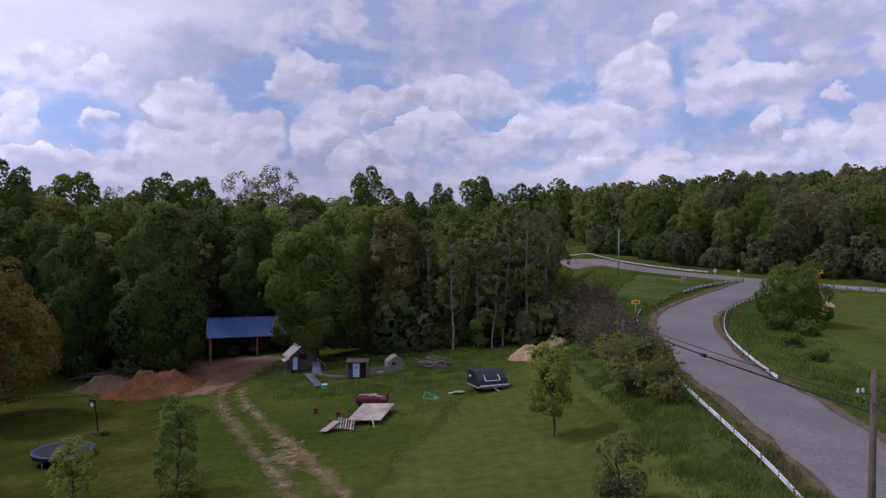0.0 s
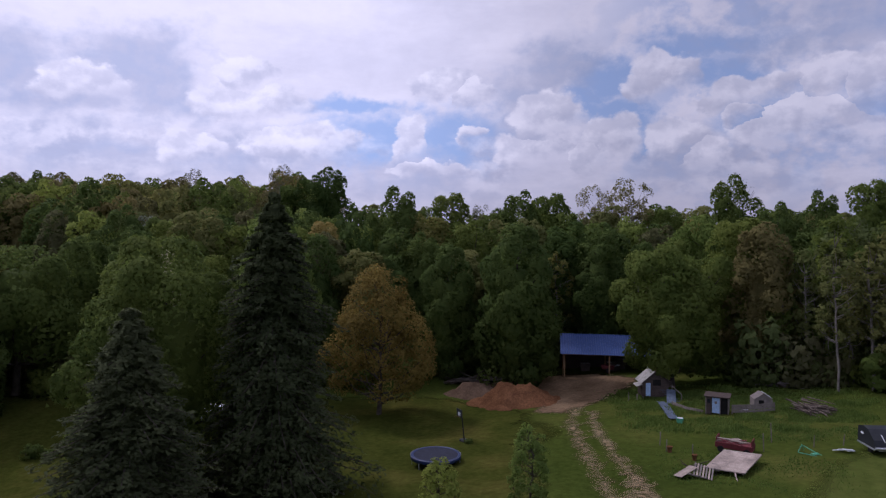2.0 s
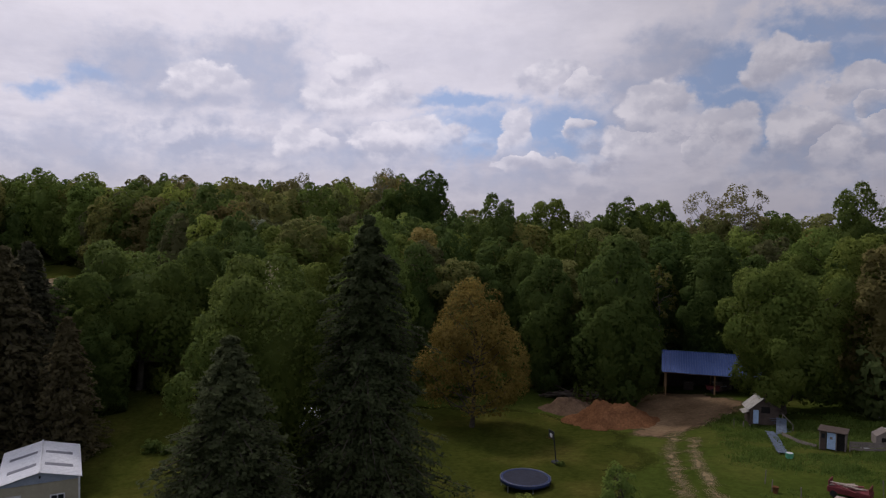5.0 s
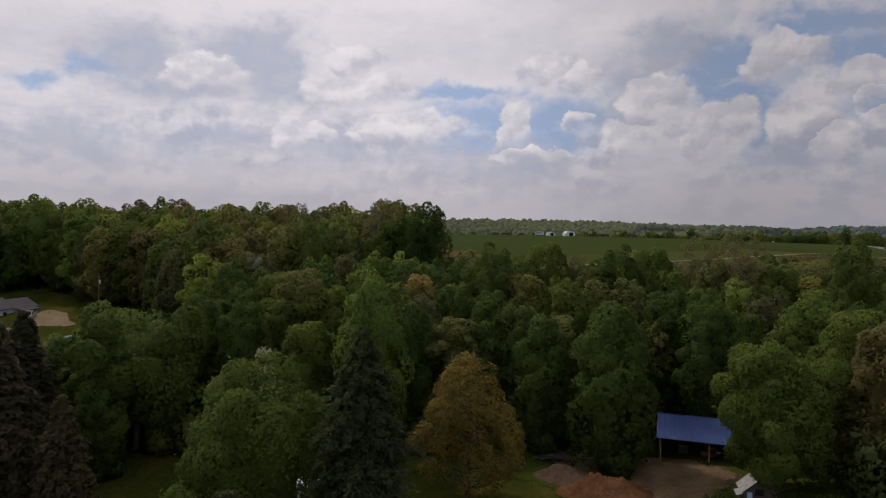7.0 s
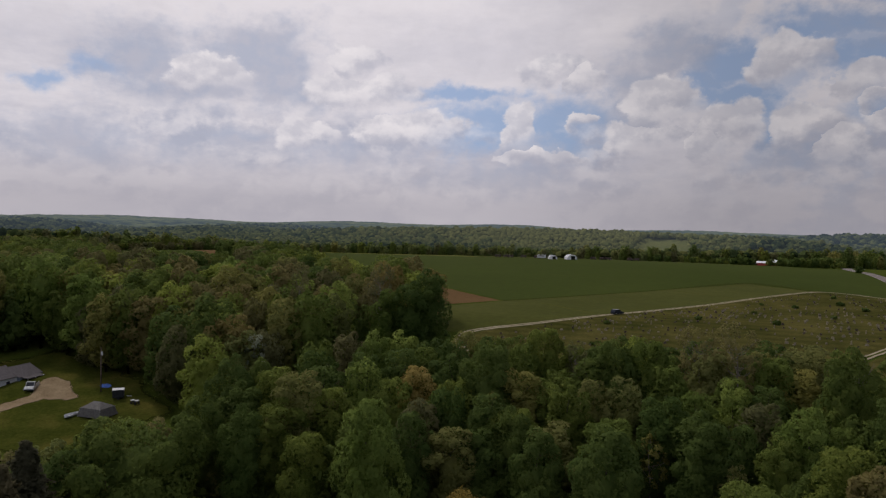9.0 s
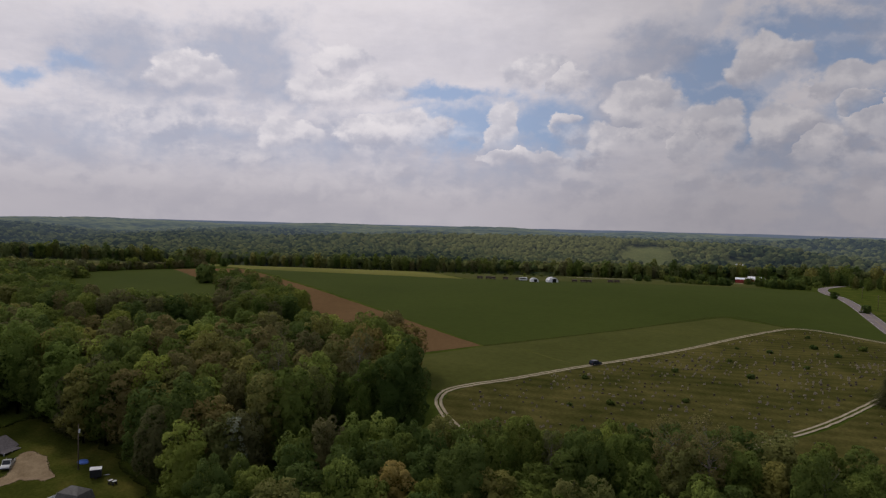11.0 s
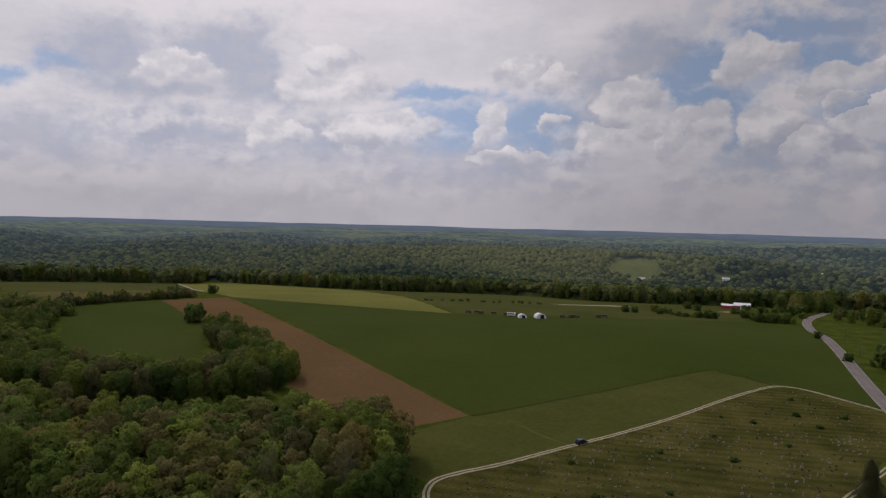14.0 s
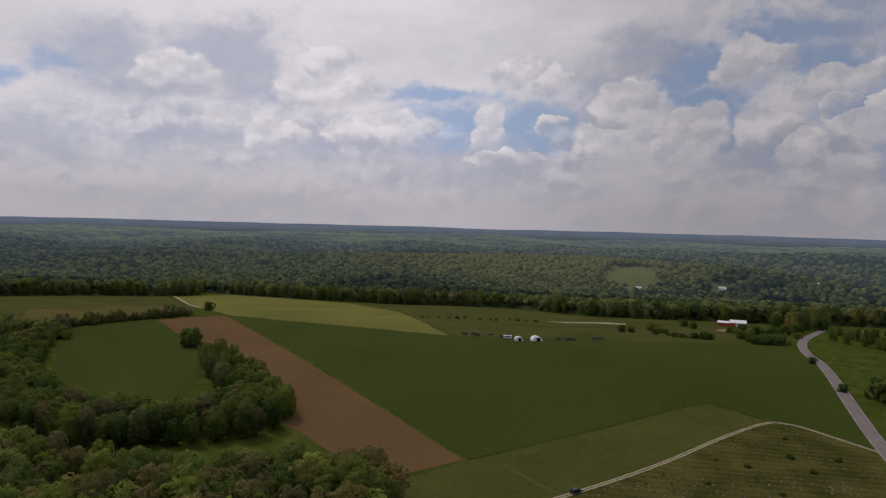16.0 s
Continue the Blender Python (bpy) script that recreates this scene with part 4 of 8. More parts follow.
def scatter(poly, gap, seed, tries=9000, keep_out=()):
    """Places in a polygon of the plan, no two nearer than gap."""
    rng = np.random.default_rng(seed)
    xs, ys = [p[0] for p in poly], [p[1] for p in poly]
    got = np.zeros((0, 2))
    cand = np.column_stack([rng.uniform(min(xs), max(xs), tries), rng.uniform(min(ys), max(ys), tries)])
    cand = cand[inside(cand[:, 0], cand[:, 1], poly)]
    for k in keep_out:
        cand = cand[~inside(cand[:, 0], cand[:, 1], k)]
    cell, taken = gap, {}
    out = []
    for x, y in cand:
        i, j = int(x // cell), int(y // cell)
        if any((x - a) ** 2 + (y - b) ** 2 < gap * gap for di in (-1, 0, 1) for dj in (-1, 0, 1) for a, b in taken.get((i + di, j + dj), ())):
            continue
        taken.setdefault((i, j), []).append((x, y))
        out.append((x, y))
    return out


# wood A stands behind the yard, wood B on the hill, C behind the white shop building
WOOD_A = [(-100, 66), (-84, 62), (-62, 80), (-50, 93), (-38, 103), (-22, 108), (-5, 92), (8, 88), (17, 88), (23, 108), (28, 140), (24, 168), (-10, 160), (-47, 150), (-72, 128), (-97, 112), (-106, 95)]
WOOD_B = [(-150, 181), (-176, 160), (-192, 120), (-215, 96), (-262, 104), (-290, 60), (-240, 10), (-204, 30), (-204, 92), (-170, 96), (-138, 92), (-122, 90), (-119, 108), (-121, 128), (-124, 150), (-136, 172)]
WOOD_C = [(-112, 20), (-98, 30), (-94, 50), (-100, 62), (-110, 64), (-114, 50)]
WOOD_E = [(52, 230), (60, 172), (74, 142), (105, 126), (190, 112), (330, 150), (330, 420), (60, 420), (44, 320)]
YARD = [(-60, 78), (-50, 60), (-35, 100), (-18, 102), (-18, 80)]

NEAR_KINDS = [
    ("maple_tree", (1, 23, 0.8, 5.6, 320, 17000, 0.31, 8, 0.30, 0.42, 0.166, 0.8), M_GREEN, "tall green broadleaf tree in dense leaf"),
    ("oak_tree", (2, 25, 3.0, 5.2, 300, 15000, 0.31, 8, 0.32, 0.52, 0.173, 0.7), M_DEEP, "tall dark green broadleaf tree in the wood"),
    ("ash_tree", (3, 25, 7.0, 4.4, 150, 8000, 0.32, 14, 0.26, 0.55, 0.18, 0.5), M_DEEP, "slender broadleaf tree with an uneven crown"),
    ("young_maple", (4, 19, 0.8, 4.8, 260, 13000, 0.30, 8, 0.24, 0.42, 0.166, 0.8), M_LIME, "broadleaf tree in fresh yellow-green leaf"),
    ("rounded_maple", (5, 18, 0.5, 5.2, 280, 14000, 0.30, 8, 0.26, 0.44, 0.166, 0.85), M_DEEP, "rounded dark green broadleaf tree in dense leaf"),
    ("bronze_tree", (6, 21, 1.0, 4.2, 240, 11000, 0.30, 14, 0.22, 0.5, 0.17, 0.7), M_BRONZE, "dull bronze broadleaf tree in young leaf"),
    ("golden_tree", (7, 21, 2.0, 3.6, 200, 9000, 0.30, 12, 0.22, 0.55, 0.17, 0.6), M_GOLD, "pale golden broadleaf tree in young leaf"),
    ("olive_tree", (8, 24, 2.0, 4.4, 240, 12000, 0.31, 10, 0.24, 0.5, 0.17, 0.7), M_OLIVE, "tall olive-green broadleaf tree in young leaf"),
]
rng = np.random.default_rng(5)
TREES = "trees of the wood behind the yard"
protos = [make_tree(n, broadleaf_data(*d), lm, M_BARK, lab, group=TREES) for n, d, lm, lab in NEAR_KINDS]
rear = [make_tree(n, broadleaf_data(d[0] + 100, *d[1:4], d[4] // 2, d[5] // 2, d[6] * 1.3, *d[7:]), lm, M_BARK, lab, group=TREES) for n, d, lm, lab in NEAR_KINDS]
used = {}


def stand(k, x, y, R, top, far_off=False):
    """A tree of a kind with its crown's half width and the height of its top in the world."""
    ob, (_, H0, _, R0) = (rear if far_off else protos)[k], NEAR_KINDS[k][1][:4]
    sx, sz = R / R0, (top - at(x, y) + 0.15) / H0
    put = plant_copy if ob.name in used else plant
    used[ob.name] = True
    return put(ob, x, y, sx, rng.uniform(0, 360), sz / sx)


# trees that can be told apart: kind, place, half width, height of the top
STANDS = [
    (4, -37.2, 89.0, 6.0, 22.4), (4, -48.8, 90.5, 4.9, 19.4), (1, -36.4, 109.5, 5.9, 23.0), (5, -68.5, 86.5, 4.7, 21.2), (3, -65.6, 72.0, 4.6, 24.8),
    (6, -78.6, 98.2, 4.0, 23.6), (7, -85.4, 76.0, 5.0, 25.0), (1, -66.2, 103.2, 5.1, 29.2), (0, -65.3, 122.0, 5.2, 30.0), (0, -45.2, 125.6, 5.0, 29.6),
    (1, -50.8, 122.6, 4.7, 29.2), (0, -27.0, 138.0, 5.0, 27.0), (1, -14.0, 128.8, 4.7, 31.2), (1, -0.5, 122.5, 3.5, 27.9), (0, 6.6, 124.5, 4.3, 30.2),
    (1, 13.4, 117.8, 4.1, 27.6), (3, -16.9, 111.5, 4.5, 24.2), (2, -6.9, 120.0, 3.4, 26.4), (5, -6.6, 95.0, 4.5, 22.6), (0, -9.8, 99.5, 5.2, 23.8),
    (4, -58.6, 89.5, 5.0, 17.6), (4, -25.2, 112.5, 4.1, 19.8), (7, -60.8, 104.5, 5.2, 24.6), (0, 3.1, 104.5, 5.0, 21.6), (0, 9.6, 106.0, 5.0, 23.4),
    (4, -71.5, 94.5, 5.2, 18.6), (0, -41.5, 100.5, 5.4, 20.8), (1, -29.5, 104.5, 4.7, 22.6), (4, -77.5, 82.5, 5.0, 17.8), (0, -56.5, 97.5, 5.2, 20.2),
    (1, -107.8, 129.6, 5.4, 35.0), (1, -107.4, 136.0, 5.6, 37.6), (0, -113.0, 127.5, 5.0, 33.5),
]
for row in STANDS:
    stand(*row)
for x, y in scatter(WOOD_A, 6.0, 11):
    if any((x - r[1]) ** 2 + (y - r[2]) ** 2 < (r[3] * 0.85) ** 2 for r in STANDS) or x > 0.135 * y or (x > -6 and y < 104):
        continue
    d = math.hypot(x, y)
    k = int(rng.choice(len(protos), p=[0.26, 0.22, 0.06, 0.10, 0.22, 0.04, 0.0, 0.10]))
    top = min(26.5, 18.5 + 0.2 * max(0.0, d - 98)) + rng.uniform(-2.2, 1.4)
    stand(k, x, y, rng.uniform(3.8, 5.2), max(top, at(x, y) + 13), y > 108 + 0.25 * x)
for ob in protos + rear:
    if ob.name not in used:
        for o in (*ob.children, ob):
            bpy.data.objects.remove(o)
# the hill wood and the others: one object each of uncounted trees
MID_KINDS = [
    (broadleaf_data(11, 21, 2.0, 5.6, 170, 3500, 0.52, 3, 0.26, 0.46, 0.19, 0.75), 0.45), (broadleaf_data(12, 23, 4.0, 5.0, 150, 3200, 0.52, 3, 0.28, 0.52, 0.19, 0.65), 0.3),
    (broadleaf_data(13, 18, 1.0, 5.6, 160, 3300, 0.52, 3, 0.25, 0.48, 0.19, 0.8), 0.25)]
FAR_KINDS = [(broadleaf_data(21, 19, 0.5, 5.6, 90, 900, 0.95, 2, 0.28, 0.46, 0.2, 0.8), 0.6), (broadleaf_data(22, 21, 2.0, 4.8, 90, 850, 0.95, 2, 0.3, 0.52, 0.2, 0.7), 0.4)]


def wood(name, spots, kinds, mats, label, seed, lo=0.8, hi=1.12, crest=None):
    """Many trees joined into one object; each takes one of the leaf materials."""
    rng = np.random.default_rng(seed)
    vs, fs, ms, ns, ts, base = [], [], [], [], [], 0
    prob = np.array([k[1] for k in kinds])
    for x, y in spots:
        (lv, lf, ln), (tv, tf) = kinds[int(rng.choice(len(kinds), p=prob / prob.sum()))][0]
        a, s = rng.uniform(0, 2 * math.pi), rng.uniform(lo, hi)
        c, q = math.cos(a) * s, math.sin(a) * s
        z, tall = at(x, y) - 0.2, rng.uniform(0.9, 1.1)
        if crest:                      # no top rises above the wood's own level
            tall = min(tall, (rng.uniform(*crest) - z) / (lv[:, 2].max() * s))
        mi = int(rng.integers(0, len(mats) - 1))
        tone_ = rng.random()
        tn = tv - np.array([0, 0, 1.0]) * tv[:, 2:3]
        tn = tn / (np.linalg.norm(tn, axis=1)[:, None] + 1e-6)
        for v, f, m, nn in ((lv, lf, mi, ln), (tv, np.concatenate([tf[:, :3], tf[:, [0, 2, 3]]]), len(mats) - 1, tn)):
            ns.append(np.column_stack([(nn[:, 0] * c - nn[:, 1] * q) / s, (nn[:, 0] * q + nn[:, 1] * c) / s, nn[:, 2]]))
            vs.append(np.column_stack([v[:, 0] * c - v[:, 1] * q + x, v[:, 0] * q + v[:, 1] * c + y, v[:, 2] * s * tall + z]))
            fs.append(f + base)
            ms.append(np.full(len(f), m))
            ts.append(np.full(len(v), tone_, np.float32))
            base += len(v)
    ob = mesh_object(name, np.concatenate(vs), np.concatenate(fs), mats, None, True, np.concatenate(ns))
    ob.data.polygons.foreach_set("material_index", np.concatenate(ms).astype(np.int32))
    ob.data.attributes.new("tone", "FLOAT", "POINT").data.foreach_set("value", np.concatenate(ts))
    return tagged(ob, label, "woodland", kind="stuff")


MIXED = [M_GREEN, M_DEEP, M_GREEN, M_OLIVE, M_BRONZE, M_LIME, M_OLIVE, M_DEEP, M_LIME, M_RUST, M_DEEP, M_GREEN, M_OLIVE, M_RUST, M_BARK]
LEAFY = [M_GREEN, M_DEEP, M_GREEN, M_OLIVE, M_DEEP, M_BRONZE, M_GREEN, M_BARK]
CLEARING = [(-205, 40), (-140, 48), (-139, 68), (-144, 80), (-158, 83), (-178, 80), (-190, 82), (-205, 78)]
WOOD_B_FOOT = [(-205, 82), (-190, 86), (-178, 84), (-158, 87), (-143, 88), (-134, 85), (-124, 84), (-122, 92), (-138, 94), (-170, 98), (-205, 96)]
wood("hill_wood", scatter(WOOD_B, 6.2, 21, 20000, [CLEARING]) + scatter(WOOD_B_FOOT, 5.6, 26, 4000), MID_KINDS, MIXED, "dense mixed green wood climbing a hill", 31, 0.8, 1.14, (34.0, 39.8))
wood("west_wood", scatter(WOOD_C, 5.2, 22, 6000, [CLEARING]), MID_KINDS, MIXED, "dark wood behind the white building", 32, 0.6, 0.85, (13.5, 16.8))
EASTERN = [M_BUDS, M_OLIVE, M_GREEN, M_BRONZE, M_DEEP, M_BUDS, M_RUST, M_DEEP, M_GREEN, M_BARK]
spots_e = [p for p in scatter(WOOD_E, 8.0, 23, 20000) if p[0] < 0.78 * p[1] + 20]
wood("east_wood_edge", [p for p in spots_e if p[1] < 205], MID_KINDS, EASTERN, "mixed wood along the far side of the road", 36, 0.6, 0.95)
wood("east_wood", [p for p in spots_e if p[1] >= 205 and math.hypot(*p) < 380], FAR_KINDS, EASTERN, "mixed wood on the hill beyond the road", 33)
HEDGE_D = [(-376, 282), (-368, 264), (-262, 208), (-262, 184), (-300, 160), (-420, 170), (-420, 140), (-310, 132), (-270, 132), (-236, 168), (-226, 196), (-240, 224)]
LEFT_WOOD = [(-380, 110), (-345, 140), (-352, 160), (-392, 172), (-470, 215), (-530, 250), (-600, 245), (-640, 160), (-560, 100)]
wood("hedge_trees", scatter(HEDGE_D, 6.6, 24, 9000), MID_KINDS, LEAFY, "belt of green trees along the field", 34, 0.65, 1.0, (32.0, 37.5))
WEST_FOOT = [(-330, 90), (-300, 112), (-262, 118), (-235, 122), (-212, 138), (-198, 150), (-192, 120), (-215, 96), (-262, 104), (-290, 60)]
wood("hill_wood_foot", scatter(WEST_FOOT, 6.5, 27, 9000), MID_KINDS, MIXED, "olive and green trees at the hill's foot", 37, 0.65, 1.0, (30.0, 38.0))
wood("left_wood", [p for p in scatter(LEFT_WOOD, 8.5, 25, 9000) if -p[0] < 2.75 * p[1] + 30], FAR_KINDS, LEAFY, "dark green wood beside the fields", 35, 0.7, 1.0, (27.0, 34.0))

# trees that stand out: the copper tree, the spruces, broad maples, tall open crowns above the wood
plant(make_tree("copper_tree", broadleaf_data(41, 18, 2.2, 6.9, 195, 21000, 0.21, 44, 0.26, 0.24, 0.17, 0.75, False), M_ORANGE, M_BARK, "copper-orange broadleaf tree on the lawn's edge", split=True), -46.5, 69.0)
spruce = plant(make_tree("spruce_tree", conifer_data(51, 24.8, 7.4, 46, 18, 66000, 0.19), M_NEEDLE, M_BARK, "tall ragged dark green spruce", group="dark spruces"), -38.8, 43)
plant_copy(spruce, -34.4, 26.6, 0.88, 140, 0.77)
plant_copy(spruce, -42.2, 33.0, 0.6, 250, 0.9)
far_spruce = make_tree("spruce_tree", conifer_data(52, 24, 7.2, 40, 15, 19000, 0.36), M_BROWNNEEDLE, M_BARK, "tall brownish dark spruce behind the shop", group="dark spruces")
plant(far_spruce, -87, 33, 0.98, 40)
for x, y, s in ((-84, 26, 0.86), (-80, 37, 0.66), (-93, 38, 0.95)):
    plant_copy(far_spruce, x, y, s, 630 * s)
plant(make_tree("broad_maple", broadleaf_data(42, 21.5, 1.0, 7.4, 400, 40000, 0.235, 16, 0.4, 0.5, 0.14, 0.8, True), M_DEEP, M_BARK, "broad green maple beside a tall spruce", split=True), -48.5, 40.2)
plant(make_tree("yard_maple", broadleaf_data(43, 17.6, 2.0, 6.4, 360, 26000, 0.27, 16, 0.4, 0.44, 0.14, 0.75, True), M_GREEN, M_BARK, "broad green maple hanging over the shed's end", split=True), -16.4, 89.2)
plant(make_tree("roadside_tree", broadleaf_data(44, 7.4, 0.1, 3.4, 170, 11000, 0.18, 10, 0.2, 0.40, 0.17, 0.85, True), M_GREEN, M_BARK, "bushy green tree inside the road's bend", split=True), 40.8, 79)
plant(make_tree("lawn_sapling", broadleaf_data(45, 7.4, 1.9, 1.75, 80, 4200, 0.16, 30, 0.07, 0.40, 0.22, 0.75, False), M_LIME, M_BARK, "young green tree on the mown lawn", split=True), 7.6, 47.3)
open_tree = plant(make_tree("open_crowned_tree", broadleaf_data(46, 29.5, 12, 5.2, 66, 4200, 0.30, 44, 0.28, 0.62, 0.19, 0.5, False), M_BUDS, M_PALEBARK, "tall tree with an open crown of young pale leaves", group="open crowns above the wood"), -33, 136.3)
for x, y, sc, tu, tall in ((-39.8, 136.2, 0.78, 50, 1.22), (-60.2, 125, 0.5, 130, 1.62), (-136.6, 119.2, 0.62, 200, 1.48), (-120.8, 132.6, 0.66, 260, 1.45), (-156.8, 137, 0.66, 20, 1.15), (17.5, 111, 0.5, 300, 1.3)):
    plant_copy(open_tree, x, y, sc, tu, tall)
plant(make_tree("dark_broad_tree", broadleaf_data(49, 19, 5.0, 8.2, 260, 15000, 0.34, 12, 0.42, 0.5, 0.16, 0.75), M_DEEP, M_BARK, "broad dark green tree over bare trunks", split=True), -93, 52.5, 1.1, 0, 1.0)
for x, y, sc, tu in ((-89, 45, 0.72, 15), (-101, 46, 0.88, 80), (-99, 62, 0.75, 150), (-104, 40, 0.8, 210)):
    plant_copy(protos[4], x, y, sc, tu)
plant(make_tree("russet_tree", broadleaf_data(48, 13.5, 0.8, 5.2, 180, 8500, 0.30, 10, 0.26, 0.42, 0.16, 0.8), M_RUST, M_BARK, "russet-green broadleaf tree in young leaf", split=True), -103, 58)
bloom = plant(make_tree("blossoming_tree", broadleaf_data(47, 19.5, 5, 3.2, 60, 3200, 0.32, 30, 0.2, 0.5, 0.22, 0.6, False), M_BLOOM, M_PALEBARK, "pale blossoming tree in the green wood", group="blossoming trees"), -120.6, 93.4)
for x, y, sc, tu, tall in ((-127, 96, 0.7, 60, 1.2), (-57.6, 47.6, 0.55, 150, 2.1), (-128, 143, 0.8, 250, 1.0)):
    plant_copy(bloom, x, y, sc, tu, tall)

# brush along the wood's edge and the bank
BUSH_KINDS = [(broadleaf_data(61, 3.2, 0.0, 2.2, 36, 1000, 0.34, 3, 0.06, 0.4, 0.26, 0.9, False), 0.6), (broadleaf_data(62, 4.6, 0.0, 2.2, 40, 1100, 0.34, 3, 0.07, 0.45, 0.26, 0.8, False), 0.4)]


def along(points, gap, spread, seed):
    c = spline(points, gap)
    r = np.random.default_rng(seed)
    return [(x + r.normal(0, spread), y + r.normal(0, spread)) for x, y in c]


EDGE = [(-92, 54), (-84, 60), (-62, 79), (-52, 91), (-38, 103), (-24, 107), (-12, 98), (-4, 95), (6, 92), (14, 91)]
wood("east_brush", along([(48, 205), (56, 168), (69, 141), (98, 123), (150, 112), (190, 104)], 4.0, 1.5, 8) + along([(50, 210), (58, 174), (72, 146), (102, 128), (154, 118)], 4.0, 2.0, 9), BUSH_KINDS, [M_NEEDLE, M_BUDS, M_NEEDLE, M_DEEP, M_BUDS, M_BARK], "dark brush along the wood beyond the road", 53, 0.9, 2.0)
wood("understorey", along([(x, y + 7) for x, y in EDGE], 3.4, 1.8, 4) + along([(x, y + 12) for x, y in EDGE], 4.2, 2.2, 6), BUSH_KINDS, [M_GREEN, M_LIME, M_DEEP, M_OLIVE, M_BARK], "young trees and brush under the wood's first rows", 52, 1.2, 2.3)
wood("edge_brush", along(EDGE, 2.6, 1.0, 1) + along([(x, y + 4) for x, y in EDGE], 2.6, 1.2, 2) + along([(x, y + 2) for x, y in EDGE[1:]], 2.2, 1.6, 3), BUSH_KINDS, [M_GREEN, M_OLIVE, M_DEEP, M_GREEN, M_BARK], "green brush along the foot of the wood", 51, 0.6, 1.45)

wood("edge_thicket", along([(-8, 93), (-2, 91.5), (4, 90), (10, 88.5), (15, 88)], 1.7, 0.9, 17) + along([(-6, 95), (4, 92.5), (15, 90.5)], 2.2, 1.0, 18), BUSH_KINDS, [M_SAGE, M_BUDS, M_GREEN, M_SAGE, M_GREEN, M_BARK], "tangled pale brush under the slender trees", 54, 0.7, 1.7)

# ---- far woods: a closed canopy of crowns ----
WOOD_LINE = [(-1500, 300), (-915, 355), (-905, 470), (-885, 590), (-1000, 690), (-905, 700), (-640, 735), (-485, 838), (-400, 810), (-322, 782), (-262, 800), (-215, 830), (-130, 870), (-60, 930), (60, 900), (300, 700), (700, 500), (1500, 300)]
GAPS = [[(-580, 1400), (-470, 1370), (-450, 1440), (-545, 1640), (-620, 1600)], [(-260, 1660), (-90, 1560), (-90, 1640), (-210, 1740), (-310, 1640)], [(-90, 1240), (-20, 1240), (-20, 1400), (-100, 1380)], [(-365, 1440), (-320, 1440), (-320, 1520), (-365, 1520)], [(-1500, 2300), (-1350, 2500), (-1500, 2560), (-1650, 2400)], [(-240, 1300), (-120, 1280), (-100, 1400), (-250, 1420)], [(40, 900), (140, 880), (200, 1000), (60, 1050)]]
HOUSES = [(-236, 1700), (-182, 1640), (-112, 1600), (-64, 1330), (-52, 1290), (-340, 1480), (-488, 1400), (-470, 1415), (-121, 850), (-166, 768), (-172, 800)]
FAR_LAND = WOOD_LINE + [(20000, 300), (20000, 20000), (-20000, 20000), (-20000, 300)]


def wooded(x, y):
    """Where the far woods stand: beyond the wood line, outside its clearings and off the houses and their fronts."""
    ok = inside(x, y, FAR_LAND)
    for g in GAPS:
        ok &= ~inside(x, y, g)
    for hx, hy in HOUSES:
        ok &= (np.hypot(x - hx, y - hy) > 15) & ((np.abs(x - hx - 0.02 * (y - hy)) > 12) | (y > hy) | (y < hy - 70))
    return ok


def slope_light(x, y):
    """Sunlit and cloud-shaded slopes of the far woods, painted into the crowns' tone."""
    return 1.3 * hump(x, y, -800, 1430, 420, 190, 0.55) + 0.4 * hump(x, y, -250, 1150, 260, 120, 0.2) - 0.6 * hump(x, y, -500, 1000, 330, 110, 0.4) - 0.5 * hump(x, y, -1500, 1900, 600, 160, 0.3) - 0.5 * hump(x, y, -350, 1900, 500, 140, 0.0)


def far_part(name, verts, faces, tone, mat, label, kind, smooth=False):
    ob = mesh_object(name, verts, faces, mat, None, smooth)
    # air: strength of the painted haze glow, rising with distance
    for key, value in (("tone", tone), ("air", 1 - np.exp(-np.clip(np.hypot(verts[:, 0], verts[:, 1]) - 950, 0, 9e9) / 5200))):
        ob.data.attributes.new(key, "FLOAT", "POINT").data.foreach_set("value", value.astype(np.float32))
    return tagged(ob, label, "woodland", kind=kind)


# the closed canopy, low under the nearer crowns, rising to the last hills
az = np.radians(np.arange(-42.0, 80.0, 0.35))
rr = [620.0]
while rr[-1] < 4850:
    rr.append(rr[-1] * (1.007 if rr[-1] < 2300 else 1.009))
rr = np.array(rr)
A, RR = np.meshgrid(az, rr, indexing="ij")
CX, CY = -np.sin(A) * RR, np.cos(A) * RR
mask, trees = inside(CX, CY, FAR_LAND), wooded(CX, CY)
jr = np.random.default_rng(77)
tone = jr.uniform(0, 1, CX.shape)
top = np.where(~trees, 0.8, np.where(RR < 3450, 5.5, 13 + 9 * tone))
Z = land(CX, CY) + np.where(mask, top, -3.0)
faces = grid_faces(len(az), len(rr))
faces = faces[mask.ravel()[faces].any(1)]
tone = np.where(trees, np.clip(tone + slope_light(CX, CY), -0.5, 2.0), 1.0)
idx = np.unique(faces)
remap = np.zeros(CX.size, np.int64)
remap[idx] = np.arange(len(idx))
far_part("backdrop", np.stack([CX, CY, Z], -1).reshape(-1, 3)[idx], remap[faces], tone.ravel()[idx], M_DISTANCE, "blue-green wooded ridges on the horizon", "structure")


